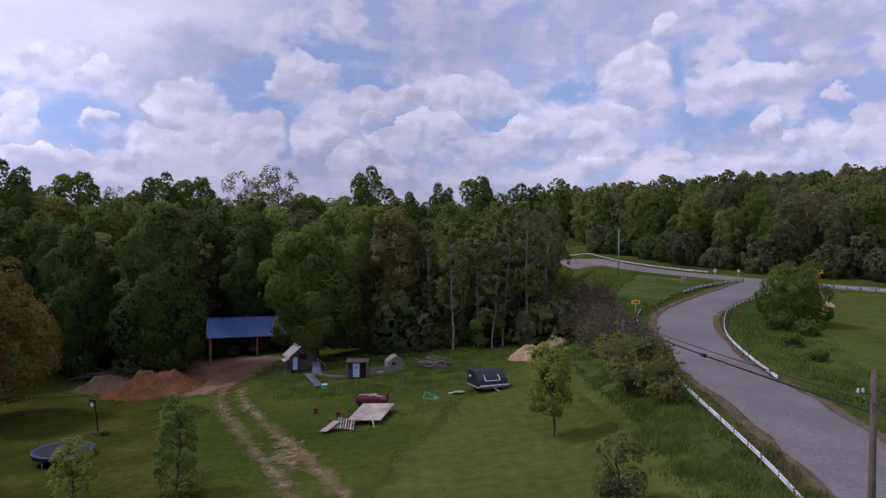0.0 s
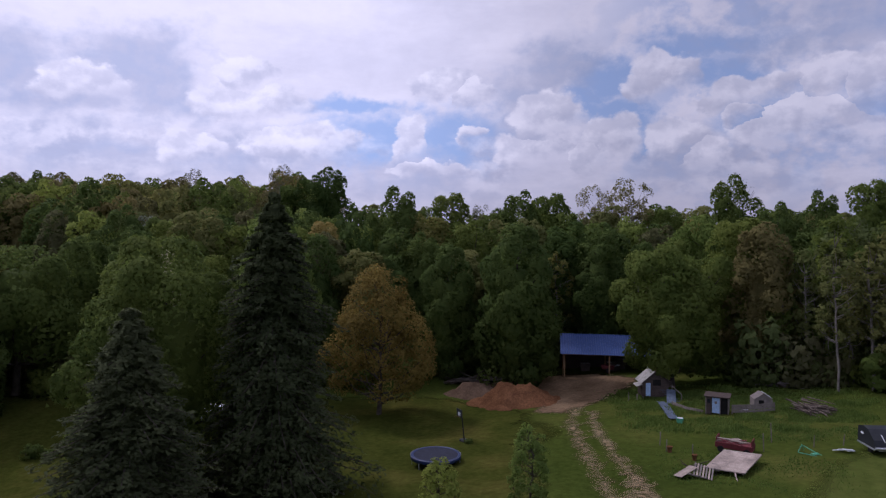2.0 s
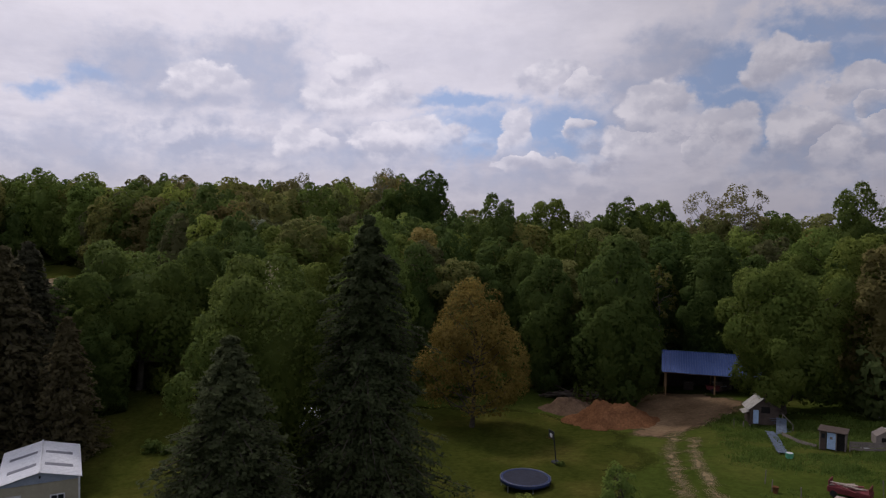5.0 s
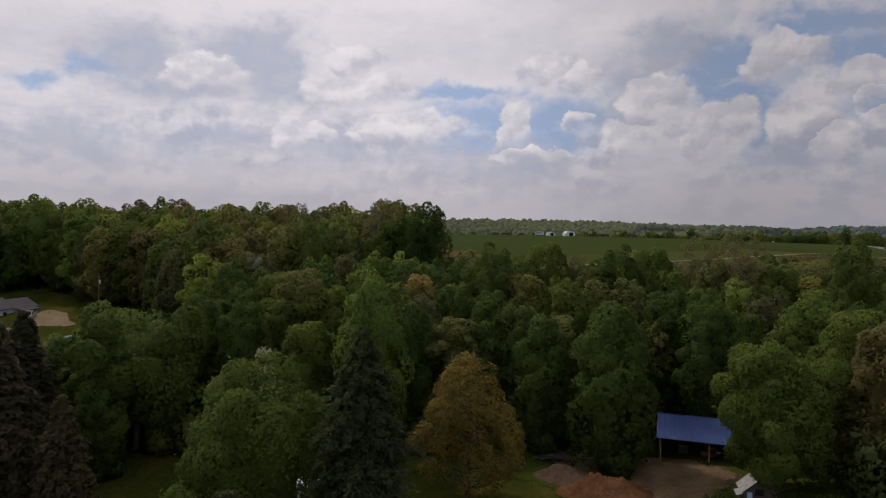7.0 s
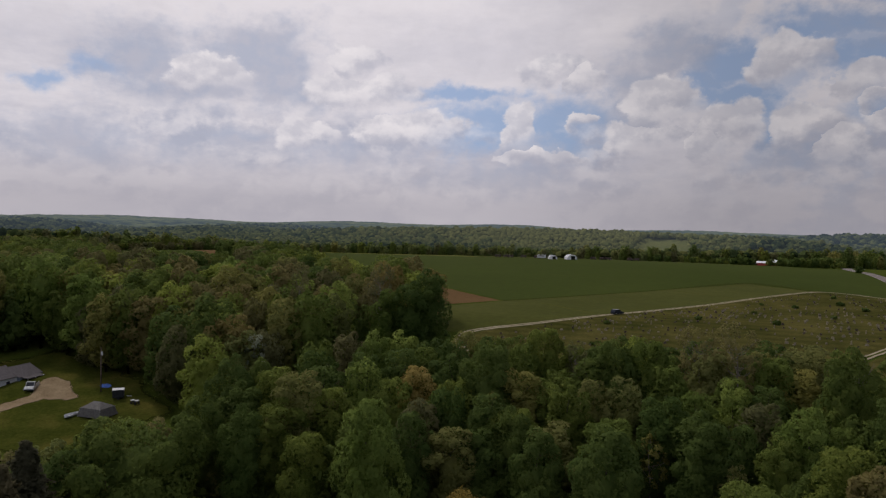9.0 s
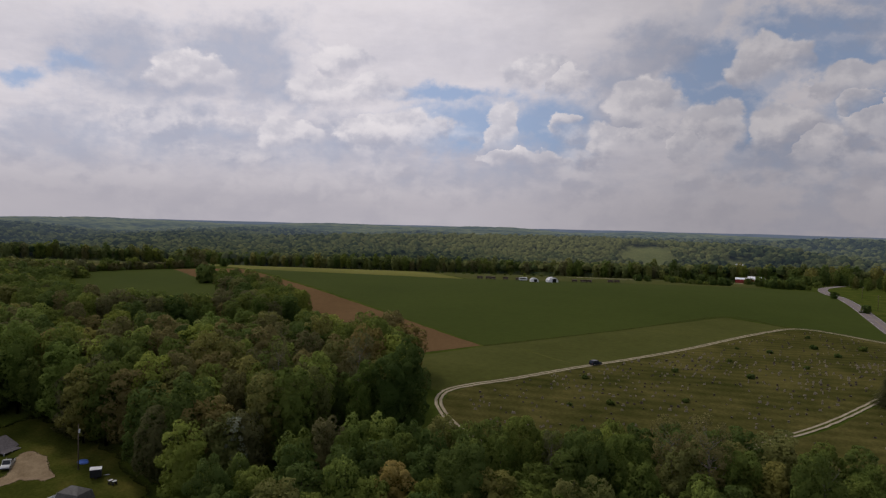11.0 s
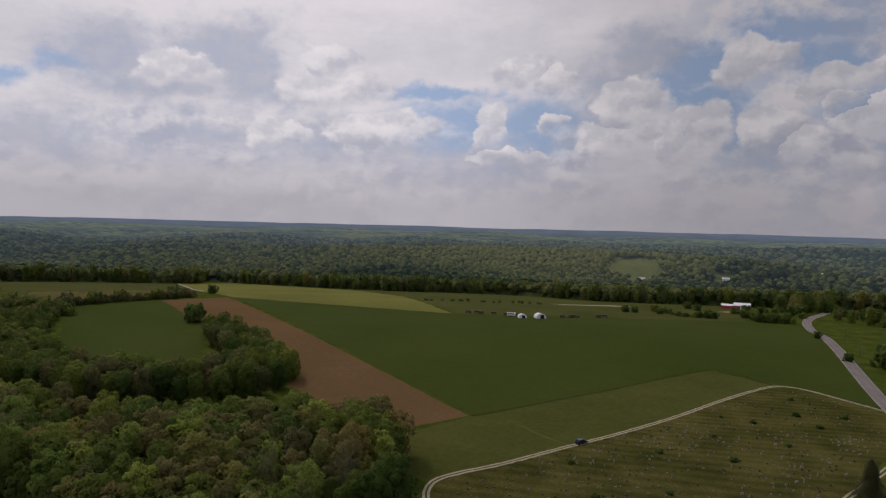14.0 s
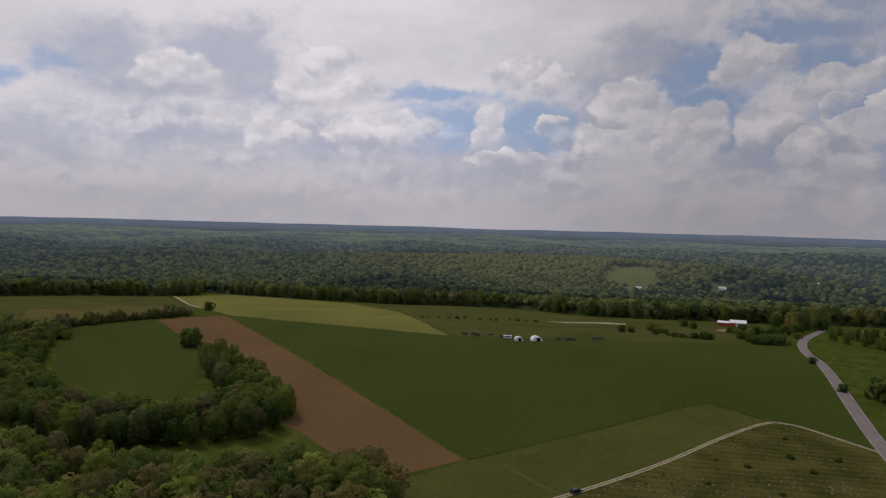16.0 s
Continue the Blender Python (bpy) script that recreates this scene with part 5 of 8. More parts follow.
def crown_domes(spots, lo, hi, rng):
    """A rounded lumpy dome for each far crown."""
    rings = ((0.0, 1.0, 1), (0.52, 0.84, 6), (0.95, 0.38, 7), (0.98, -0.25, 7))
    n = len(spots)
    rad, tall, turn = rng.uniform(lo, hi, n), rng.uniform(0.75, 1.3, n), rng.uniform(0, 6.28, n)
    ground_ = land(spots[:, 0], spots[:, 1]) + rng.uniform(8.5, 13.5, n)
    cols = []
    for r, z, k in rings:
        for m in range(k):
            a = turn + 2 * math.pi * m / k
            w = rad * r * rng.uniform(0.75, 1.2, n)
            cols.append(np.column_stack([spots[:, 0] + np.cos(a) * w, spots[:, 1] + np.sin(a) * w, ground_ + rad * tall * z * rng.uniform(0.85, 1.12, n)]))
    v = np.stack(cols, 1)
    f = [(0, 1 + m, 1 + (m + 1) % 6) for m in range(6)]
    f += [(1 + m, 7 + m, 7 + (m + 1) % 7) for m in range(6)] + [(1 + m, 7 + (m + 1) % 7, 1 + (m + 1) % 6) for m in range(6)] + [(1, 13, 7)]
    for m in range(7):
        q = (m + 1) % 7
        f += [(7 + m, 14 + m, 14 + q), (7 + m, 14 + q, 7 + q)]
    f = np.array(f)
    return v.reshape(-1, 3), (f[None] + 21 * np.arange(n)[:, None, None]).reshape(-1, 3), 21


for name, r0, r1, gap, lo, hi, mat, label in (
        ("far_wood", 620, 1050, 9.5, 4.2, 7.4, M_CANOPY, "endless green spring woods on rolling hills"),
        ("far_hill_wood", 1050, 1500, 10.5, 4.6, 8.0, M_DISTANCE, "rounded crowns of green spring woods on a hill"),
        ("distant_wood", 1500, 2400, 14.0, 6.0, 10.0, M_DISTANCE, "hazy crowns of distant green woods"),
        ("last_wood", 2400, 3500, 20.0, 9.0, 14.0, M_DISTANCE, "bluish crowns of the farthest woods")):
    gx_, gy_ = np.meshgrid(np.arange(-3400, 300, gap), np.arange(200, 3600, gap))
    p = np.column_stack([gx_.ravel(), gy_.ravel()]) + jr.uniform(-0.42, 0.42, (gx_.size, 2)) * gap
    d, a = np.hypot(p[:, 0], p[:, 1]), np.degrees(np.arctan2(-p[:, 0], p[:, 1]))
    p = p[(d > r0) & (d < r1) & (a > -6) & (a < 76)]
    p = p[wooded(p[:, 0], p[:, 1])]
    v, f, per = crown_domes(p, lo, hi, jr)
    far_part(name, v, f, np.repeat(jr.uniform(0, 1, len(p)) + slope_light(p[:, 0], p[:, 1]), per), mat, label, "stuff")
# the extra sage and budding tones imitate haze over this distance
wood("far_wood_edge", along(WOOD_LINE[1:15], 6.6, 3.0, 5) + along([(x, y + 12) for x, y in WOOD_LINE[1:15]], 8.0, 6.0, 15), FAR_KINDS, [M_GREEN, M_SAGE, M_OLIVE, M_GREEN, M_DEEP, M_BUDS, M_SAGE, M_BARK], "uneven row of trees at the edge of the far wood", 61, 0.55, 1.2)

# ---- materials of the things ----
def plain(name, c, rough=0.6, metal=0.0, vary=0.25, scale=2.0):
    return surface(name, tuple(v * (1 - vary) for v in c), tuple(min(0.95, v * (1 + vary)) for v in c), scale, rough, metal, relief=0.15, depth=0.01)


M_WOODTAN = plain("wood_tan", (0.36, 0.22, 0.11), 0.8)
M_WOODGREY = plain("wood_weathered", (0.20, 0.17, 0.15), 0.85)
M_WOODDARK = plain("wood_dark", (0.075, 0.055, 0.045), 0.85)
M_PANEL = plain("panel_faded", (0.34, 0.27, 0.225), 0.8, vary=0.42, scale=1.1)
M_BLUEROOF = plain("steel_blue", (0.070, 0.112, 0.275), 0.35, 0.3, vary=0.12)
M_METAL = plain("steel_galvanised", (0.52, 0.53, 0.55), 0.4, 0.7, vary=0.15)
M_WHITE = plain("paint_white", (0.74, 0.74, 0.76), 0.5, vary=0.08)
M_OFFWHITE = plain("paint_greyed", (0.55, 0.56, 0.58), 0.6, vary=0.12)
M_BEIGE = plain("siding_beige", (0.40, 0.36, 0.27), 0.7, vary=0.08)
M_BLUEGREY = plain("siding_bluegrey", (0.30, 0.34, 0.42), 0.7, vary=0.08)
M_SKYLIGHT = plain("skylight_grey", (0.22, 0.22, 0.25), 0.4, vary=0.12)
M_BLACK = plain("plastic_black", (0.022, 0.024, 0.028), 0.45, vary=0.2)
# near-black; mostly for sheets that stand for the shade inside openings
M_DARK = plain("shade_dark", (0.02, 0.019, 0.018), 0.9)
M_BLUEPAD = plain("vinyl_blue", (0.022, 0.036, 0.105), 0.5)
M_MAT = plain("trampoline_mat", (0.024, 0.026, 0.042), 0.85)
M_DOORBLUE = plain("paint_pale_blue", (0.38, 0.52, 0.72), 0.55, vary=0.1)
M_RED = plain("paint_red", (0.15, 0.028, 0.032), 0.6, vary=0.3)
M_BARNRED = plain("paint_barn_red", (0.36, 0.05, 0.045), 0.7, vary=0.15)
M_GREENPLASTIC = plain("plastic_green", (0.10, 0.36, 0.22), 0.5)
M_YELLOW = plain("sign_yellow", (0.80, 0.50, 0.02), 0.45, vary=0.05)
M_ORANGESIGN = plain("sign_orange", (0.75, 0.18, 0.03), 0.45, vary=0.05)
M_GLASS = plain("glass_dark", (0.02, 0.024, 0.03), 0.08, vary=0.1)
M_RUBBER = plain("rubber", (0.02, 0.02, 0.02), 0.8)
M_SHINGLE = plain("shingle_grey", (0.115, 0.105, 0.108), 0.9, vary=0.2)
M_STONE = plain("stone_grey", (0.27, 0.23, 0.165), 0.8, vary=0.25, scale=5)
M_STONEDARK = plain("stone_dark", (0.085, 0.066, 0.052), 0.5, vary=0.25, scale=5)
M_CARBLUE = plain("car_paint_dark", (0.022, 0.028, 0.042), 0.25, 0.2, vary=0.1)
M_POLE = plain("pole_wood", (0.13, 0.10, 0.08), 0.9, vary=0.3)
M_TARP = plain("tarp_grey", (0.11, 0.105, 0.10), 0.85)
M_TARPBLUE = plain("tarp_blue", (0.07, 0.14, 0.42), 0.6)


# ---- helpers for the things ----
def thing(name, x, y, turn, label, category, group="", up=0.0, kind=""):
    ob = new(name)
    ob.matrix_basis = pose(x, y, at(x, y) + up, 0, 0, turn)
    return tagged(ob, label, category, group, kind)


def part(name, bm, mat, parent, label="", smooth=False):
    bmesh.ops.recalc_face_normals(bm, faces=bm.faces)
    me = bpy.data.meshes.new(name)
    bm.to_mesh(me)
    bm.free()
    me.materials.append(mat)
    if smooth:
        for p in me.polygons:
            p.use_smooth = True
    ob = new(name, me)
    ob.parent = parent
    return tagged(ob, label)


def block(size, centre, turn=(0, 0, 0), soft=0.015, bm=None):
    """A bevelled box; adds to bm where one is given."""
    own = bmesh.new()
    bmesh.ops.create_cube(own, size=1.0, matrix=pose(*centre, *turn) @ Matrix.Diagonal((*size, 1)))
    if soft:
        bmesh.ops.bevel(own, geom=own.edges[:], offset=min(soft, min(size) * 0.3), segments=1, affect="EDGES")
    if bm is None:
        return own
    me = bpy.data.meshes.new("tmp")
    own.to_mesh(me)
    own.free()
    bm.from_mesh(me)
    bpy.data.meshes.remove(me)
    return bm


def rod(p, q, r, r2=None, sides=8, bm=None):
    bm = bm or bmesh.new()
    p, q = Vector(p), Vector(q)
    m = Matrix.Translation((p + q) / 2) @ (q - p).to_track_quat("Z", "Y").to_matrix().to_4x4()
    bmesh.ops.create_cone(bm, cap_ends=True, segments=sides, radius1=r, radius2=r if r2 is None else r2, depth=(q - p).length, matrix=m)
    return bm


def prism(points, depth, bm=None):
    """An outline in the x-z plane, pushed back along y by depth (from -depth/2 to depth/2)."""
    bm = bm or bmesh.new()
    a = [bm.verts.new((x, -depth / 2, z)) for x, z in points]
    b = [bm.verts.new((x, depth / 2, z)) for x, z in points]
    bm.faces.new(a)
    bm.faces.new(b[::-1])
    for i in range(len(a)):
        j = (i + 1) % len(a)
        bm.faces.new((a[i], b[i], b[j], a[j]))
    return bm


def sheet(corners, thick=0.04, ribs=0, rib=0.05):
    """A panel through four corners (counter-clockwise seen from above); ribs: folds running from the first edge to the third."""
    c = [Vector(v) for v in corners]
    n = (c[1] - c[0]).cross(c[3] - c[0]).normalized()
    prof = [(0.0, 0.0), (1.0, 0.0)]
    if ribs:
        prof = []
        for k in range(ribs):
            u, s = k / ribs, 1 / ribs
            prof += [(u, 0), (u + s * 0.42, 0), (u + s * 0.5, rib), (u + s * 0.58, 0)]
        prof.append((1.0, 0.0))
    bm = bmesh.new()
    rows = []
    for a, b, lift in ((c[0], c[1], -thick), (c[0], c[1], 0), (c[3], c[2], 0), (c[3], c[2], -thick)):
        rows.append([bm.verts.new(a.lerp(b, u) + n * (thick + lift + (h if lift == 0 else 0))) for u, h in prof])
    for ra, rb in zip(rows, rows[1:] + rows[:1]):
        for k in range(len(prof) - 1):
            bm.faces.new((ra[k], ra[k + 1], rb[k + 1], rb[k]))
    for k in (0, len(prof) - 1):
        bm.faces.new([r[k] for r in rows])
    return bm


def heap(name, x, y, rx, ry, h, mat, label, category, turn=0, seed=0, rough=0.25, peak=1.0):
    """A mound of loose earth: an uneven dome of noise."""
    n, rings = 40, 14
    v = [(0, 0, h)]
    for r in range(1, rings + 1):
        u = r / rings
        for k in range(n):
            a = 2 * math.pi * k / n
            wob = 1 + 0.22 * noise.noise((math.cos(a) * 1.3 + seed, math.sin(a) * 1.3, u * 0.7))
            px, py = math.cos(a) * rx * u * wob, math.sin(a) * ry * u * wob
            z = h * (math.cos(u * math.pi) * 0.5 + 0.5) ** peak * (1 + 0.3 * noise.noise((px * 0.4 + seed, py * 0.4, 0.3))) + rough * noise.noise((px * 1.6, py * 1.6, seed))
            v.append((px, py, z if r < rings else -0.3))
    f = [(0, 1 + k, 1 + (k + 1) % n) for k in range(n)]
    bm = bmesh.new()
    vs = [bm.verts.new(p) for p in v]
    for t in f:
        bm.faces.new([vs[i] for i in t])
    for r in range(rings - 1):
        for k in range(n):
            i, j = 1 + r * n + k, 1 + r * n + (k + 1) % n
            bm.faces.new((vs[i], vs[i + n], vs[j + n], vs[j]))
    me = bpy.data.meshes.new(name)
    c, s = math.cos(radians(turn)), math.sin(radians(turn))
    base = at(x, y)
    for q in bm.verts:
        q.co.z += at(x + q.co.x * c - q.co.y * s, y + q.co.x * s + q.co.y * c) - base
    bmesh.ops.recalc_face_normals(bm, faces=bm.faces)
    bm.to_mesh(me)
    bm.free()
    for p in me.polygons:
        p.use_smooth = True
    me.materials.append(mat)
    ob = new(name, me)
    ob.matrix_basis = pose(x, y, base, 0, 0, turn)
    return tagged(ob, label, category)


M_BRUSH = surface("brushwood", (0.055, 0.042, 0.034), (0.21, 0.17, 0.14), 1.2, 0.9, grain=6, relief=0.6, depth=0.03)
# ---- ground of the yard ----
def worn_material(name, bare, grass, scale, low, high, middle=0.0):
    """Bare earth and grass in ragged patches; middle: how much more earth shows along the middle of a strip."""
    m, nt, b = material(name, 0.95, 0.0, 0.0)
    n = noise_node(nt, scale, 6, 0.65)
    fine = noise_node(nt, 4.0, 3, 0.7)
    mid = nt.nodes.new("ShaderNodeAttribute")
    mid.attribute_name = "mid"
    sum_ = nt.nodes.new("ShaderNodeMath")
    sum_.operation = "MULTIPLY_ADD"
    wire(nt, mid.outputs["Fac"], sum_.inputs[0])
    sum_.inputs[1].default_value = middle
    wire(nt, n.outputs["Fac"], sum_.inputs[2])
    f = nt.nodes.new("ShaderNodeMapRange")
    f.inputs["From Min"].default_value, f.inputs["From Max"].default_value = low, high
    wire(nt, sum_.outputs[0], f.inputs["Value"])
    tone = ramp_node(nt, fine.outputs["Fac"], [(0.3, (0.7, 0.7, 0.7)), (0.7, (1.2, 1.2, 1.2))])
    base = mix_node(nt, "MIX", f.outputs["Result"], grass, bare)
    wire(nt, mix_node(nt, "MULTIPLY", 1.0, base, tone.outputs["Color"]), b.inputs["Base Color"])
    bump(nt, b, fine.outputs["Fac"], 0.6, 0.08)
    return m


M_WORN = soften(surface("track_worn", (0.120, 0.098, 0.046), (0.270, 0.205, 0.118), 0.9, 0.95, grain=3.0, relief=0.6, depth=0.08), 0.62, 0.64, 1.05, 0.42)
M_PATCH = soften(surface("patch_straw", (0.17, 0.125, 0.066), (0.33, 0.25, 0.15), 1.4, 0.95, grain=4.0, relief=0.6, depth=0.06), 1.1, 0.62, 0.95, 0.35)
# dry grass; towards the west its dark colour stands in for tree shade
draped("dry_lawn", [(-97, 52), (-92, 24), (-70, 12), (-30, 18), (-13, 30), (-15, 44), (-20, 56), (-25, 70), (-30, 77), (-44, 80), (-55, 76), (-70, 66), (-84, 58)], M_DRYDARKLAWN, "dry yellowish lawn beside the trampoline, tree shade painted in", "lawn", 0.05, 2.5, 2.5, fade=7.0)
M_APRON = soften(surface("dirt_apron", (0.095, 0.062, 0.034), (0.205, 0.140, 0.084), 0.3, 0.95, grain=3.0, relief=0.6, depth=0.08), 0.4, 0.5, 0.8)
draped("dirt_apron", [(-34, 96), (-27, 96.5), (-20.5, 93), (-20.5, 88), (-23, 80), (-24.5, 74), (-29, 74), (-31, 80), (-42, 84), (-47, 88), (-40, 92)], M_APRON, "bare brown earth in front of the open shed", "dirt", 0.05, 1.5, 1.2, fade=4.0)
ribbon("wheel_track", [(-24.8, 78), (-23.5, 72), (-19, 61.5), (-12.8, 49), (-9.2, 41), (-6, 33)], 2.8, M_WORN, "worn wheel track of dry earth and thin grass", "track", 0.055, 1.0, 7, ragged=0.0)
ribbon("wheel_track_east", [(-22.4, 76), (-20, 69), (-15, 58.5), (-10.3, 50), (-6.6, 42), (-3, 34)], 2.6, M_WORN, "worn wheel track of dry earth and thin grass", "track", 0.062, 1.0, 7, ragged=0.0)
draped("bare_patch", [(-15.0, 57.0), (-12.6, 55.6), (-10.2, 53.6), (-8.2, 46.2), (-9.6, 43.6), (-12.4, 47.0)], M_PATCH, "bare straw-coloured patch on the wheel track", "dirt", 0.075, 0.8, 0.6, fade=1.8)
draped("fresh_lawn", [(-5, 16), (13, 18), (14.6, 32), (14.6, 48), (14.6, 62), (15, 72), (11, 76), (4, 70), (-1, 54), (-6, 36)], M_FRESHLAWN, "fresh bright lawn mown in faint stripes", "lawn", 0.10, 1.5, 1.0, fade=5.0)
draped("east_meadow", [(30, 44), (60, 30), (120, 40), (110, 78), (84, 94), (66, 110), (56, 108), (46, 96), (36, 76), (31, 58)], M_EASTMEADOW, "bright meadow inside the road's bend", "meadow", 0.12, 3.0, 1.0, fade=5.0)
draped("rough_bank", [(12.5, 22), (15.6, 30), (17, 45), (18.2, 58), (20.5, 68), (24, 84), (36, 104), (48, 118), (40, 140), (28, 110), (20, 92), (14, 80), (13.2, 66), (13.2, 52), (12.6, 40)], M_ROUGHGRASS, "tall rough grass on the bank below the road", "grass", 0.17, 1.5, 0.5, fade=3.0)

# ---- the yard ----
def pole_shed():
    s = thing("pole_shed", -31.9, 93.6, 20.0, "open wooden pole shed with a blue metal roof", "shed")
    W, D, E, R = 12.6, 8.0, 3.5, 5.6
    for x in (0.12, W / 2, W - 0.12):
        for y in (0.1, D - 0.1):
            part("post", block((0.18, 0.18, E + 0.5), (x, y, E / 2 - 0.3)), M_WOODTAN, s)
    part("header_beam", block((W, 0.10, 0.28), (W / 2, 0.08, E - 0.12)), M_WOODTAN, s)
    part("back_beam", block((W, 0.10, 0.28), (W / 2, D - 0.08, E - 0.12)), M_WOODTAN, s)
    for side, x in (("gable_wall", 0.0), ("gable_wall", W)):
        n = 20
        wall = part("gable_frame", block((0.08, D - 0.3, 0.12), (x, D / 2, E - 0.3)), M_WOODTAN, s)
        for k in range(n):
            y0, y1 = D * k / n, D * (k + 1) / n - 0.02
            ym = (y0 + y1) / 2
            top = E + (R - E) * (1 - abs(ym - D / 2) / (D / 2)) - 0.05
            part("board", block((0.03, y1 - y0, top + 0.5), (x + 0.06 * (1 if x else -1), ym, top / 2 - 0.25), soft=0), M_WOODTAN, wall)
    wall = part("back_frame", block((W - 0.3, 0.08, 0.12), (W / 2, D - 0.1, 1.5)), M_WOODDARK, s)
    for k in range(28):
        part("board", block((W / 28 - 0.02, 0.03, E + 0.4), (W * (k + 0.5) / 28, D, E / 2 - 0.2), soft=0), M_WOODDARK, wall)
    o = 0.45
    part("roof_front", sheet([(-o, -o, E - 0.1), (W + o, -o, E - 0.1), (W + o, D / 2, R), (-o, D / 2, R)], 0.04, 42, 0.05), M_BLUEROOF, s, "ribbed blue metal roof slope")
    part("roof_back", sheet([(W + o, D + o, E - 0.1), (-o, D + o, E - 0.1), (-o, D / 2, R), (W + o, D / 2, R)], 0.04, 42, 0.05), M_BLUEROOF, s, "ribbed blue metal roof slope")
    part("ridge_cap", rod((-o, D / 2, R + 0.03), (W + o, D / 2, R + 0.03), 0.08, sides=6), M_BLUEROOF, s)
    for x in np.linspace(0.8, W - 0.8, 6):
        part("rafter", rod((x, 0, E - 0.02), (x, D / 2, R - 0.06), 0.05, sides=4), M_WOODTAN, s)
    return s


pole_shed()


def in_shed(name, lx, ly, label, category):
    a = radians(20.0)
    return thing(name, -31.9 + lx * math.cos(a) - ly * math.sin(a), 93.6 + lx * math.sin(a) + ly * math.cos(a), 20.0, label, category)


for lx, ly, h in ((3.2, 4.5, 1.1), (6.8, 2.6, 1.3), (8.2, 4.6, 1.5), (7.4, 3.4, 0.8)):
    b = in_shed("stored_crate", lx, ly, "dusty wooden crate stored in the open shed", "crate")
    part("body", block((1.3, 1.0, h), (0, 0, h / 2 - 0.05), soft=0.03), M_WOODDARK, b)
    part("lid", block((1.36, 1.06, 0.06), (0, 0, h - 0.02)), M_WOODGREY, b)
w = in_shed("garden_cart", 6.2, 1.4, "reddish cart with two wheels in the shed", "cart")
part("tub", prism([(-0.8, 0.5), (0.7, 0.45), (0.9, 1.0), (-1.0, 1.05)], 0.9), M_RED, w)
for y in (-0.5, 0.5):
    part("wheel", rod((0, y - 0.06, 0.32), (0, y + 0.06, 0.32), 0.36, sides=14), M_RUBBER, w)
part("handle", rod((0.8, 0, 0.9), (1.7, 0, 1.05), 0.03), M_METAL, w)

heap("clay_mound", -33.9, 79.6, 6.2, 4.6, 2.6, M_CLAY, "large mound of reddish clay on the yard", "mound", 8, 1.0, 0.6, 0.9)
M_EARTH = surface("earth_heap", (0.085, 0.055, 0.036), (0.165, 0.112, 0.075), 0.5, 0.95, grain=4.0, relief=0.8, depth=0.12)
heap("earth_mound", -40.6, 83.2, 4.8, 3.2, 1.8, M_EARTH, "lower mound of grey-brown earth", "mound", 10, 4.0, 0.3)
heap("sand_mound", 9.6, 77.2, 2.5, 1.9, 1.35, M_SAND, "pale sand heap beside the wood", "mound", -15, 2.0, 0.4, 0.5)
heap("sand_mound_overgrown", 14.2, 83.6, 2.6, 1.3, 0.75, M_SAND, "pale sand heap among tall grass", "mound", 10, 3.0, 0.4, 0.55)
heap("meadow_sand_mound", 52.9, 93.5, 1.6, 1.2, 0.8, M_SAND, "small sandy heap in the meadow", "mound", 0, 6.0, 0.15)


def log_stack(name, x, y, turn, n, length, spread, seed, label, mat, thin=1.0):
    s = thing(name, x, y, turn, label, "log pile")
    r = np.random.default_rng(seed)
    for k in range(n):
        rad = r.uniform(0.07, 0.15) * thin
        cx, cy, cz = r.normal(0, length * 0.12), r.normal(0, spread * 0.5), rad + abs(r.normal(0, spread * 0.30))
        a, tilt = r.normal(0, 0.35), r.normal(0, 0.14)
        ln = length * r.uniform(0.5, 1.0) / 2
        d = Vector((math.cos(a) * math.cos(tilt), math.sin(a) * math.cos(tilt), math.sin(tilt))) * ln
        c = Vector((cx, cy, max(cz, abs(d.z) + rad)))
        part("log", rod(c - d, c + d, rad, rad * 0.75, 7), mat, s)
    return s


log_stack("brush_pile", -0.8, 77.0, -38, 80, 3.4, 1.3, 3, "tangled pile of logs and branches on grass", M_BRUSH, 0.62)
log_stack("log_heap", -44.8, 88.6, 25, 30, 5.2, 1.2, 4, "grey heap of felled logs beside the wood", M_BARK)
log_stack("branch_heap", -4.6, 90.2, 5, 22, 5.0, 1.0, 5, "low heap of grey branches at the wood's edge", M_WOODGREY, 0.8)
log_stack("lumber_heap", -40.5, 91.5, 20, 14, 3.5, 0.8, 6, "loose weathered lumber beside the mound", M_WOODGREY, 0.8)


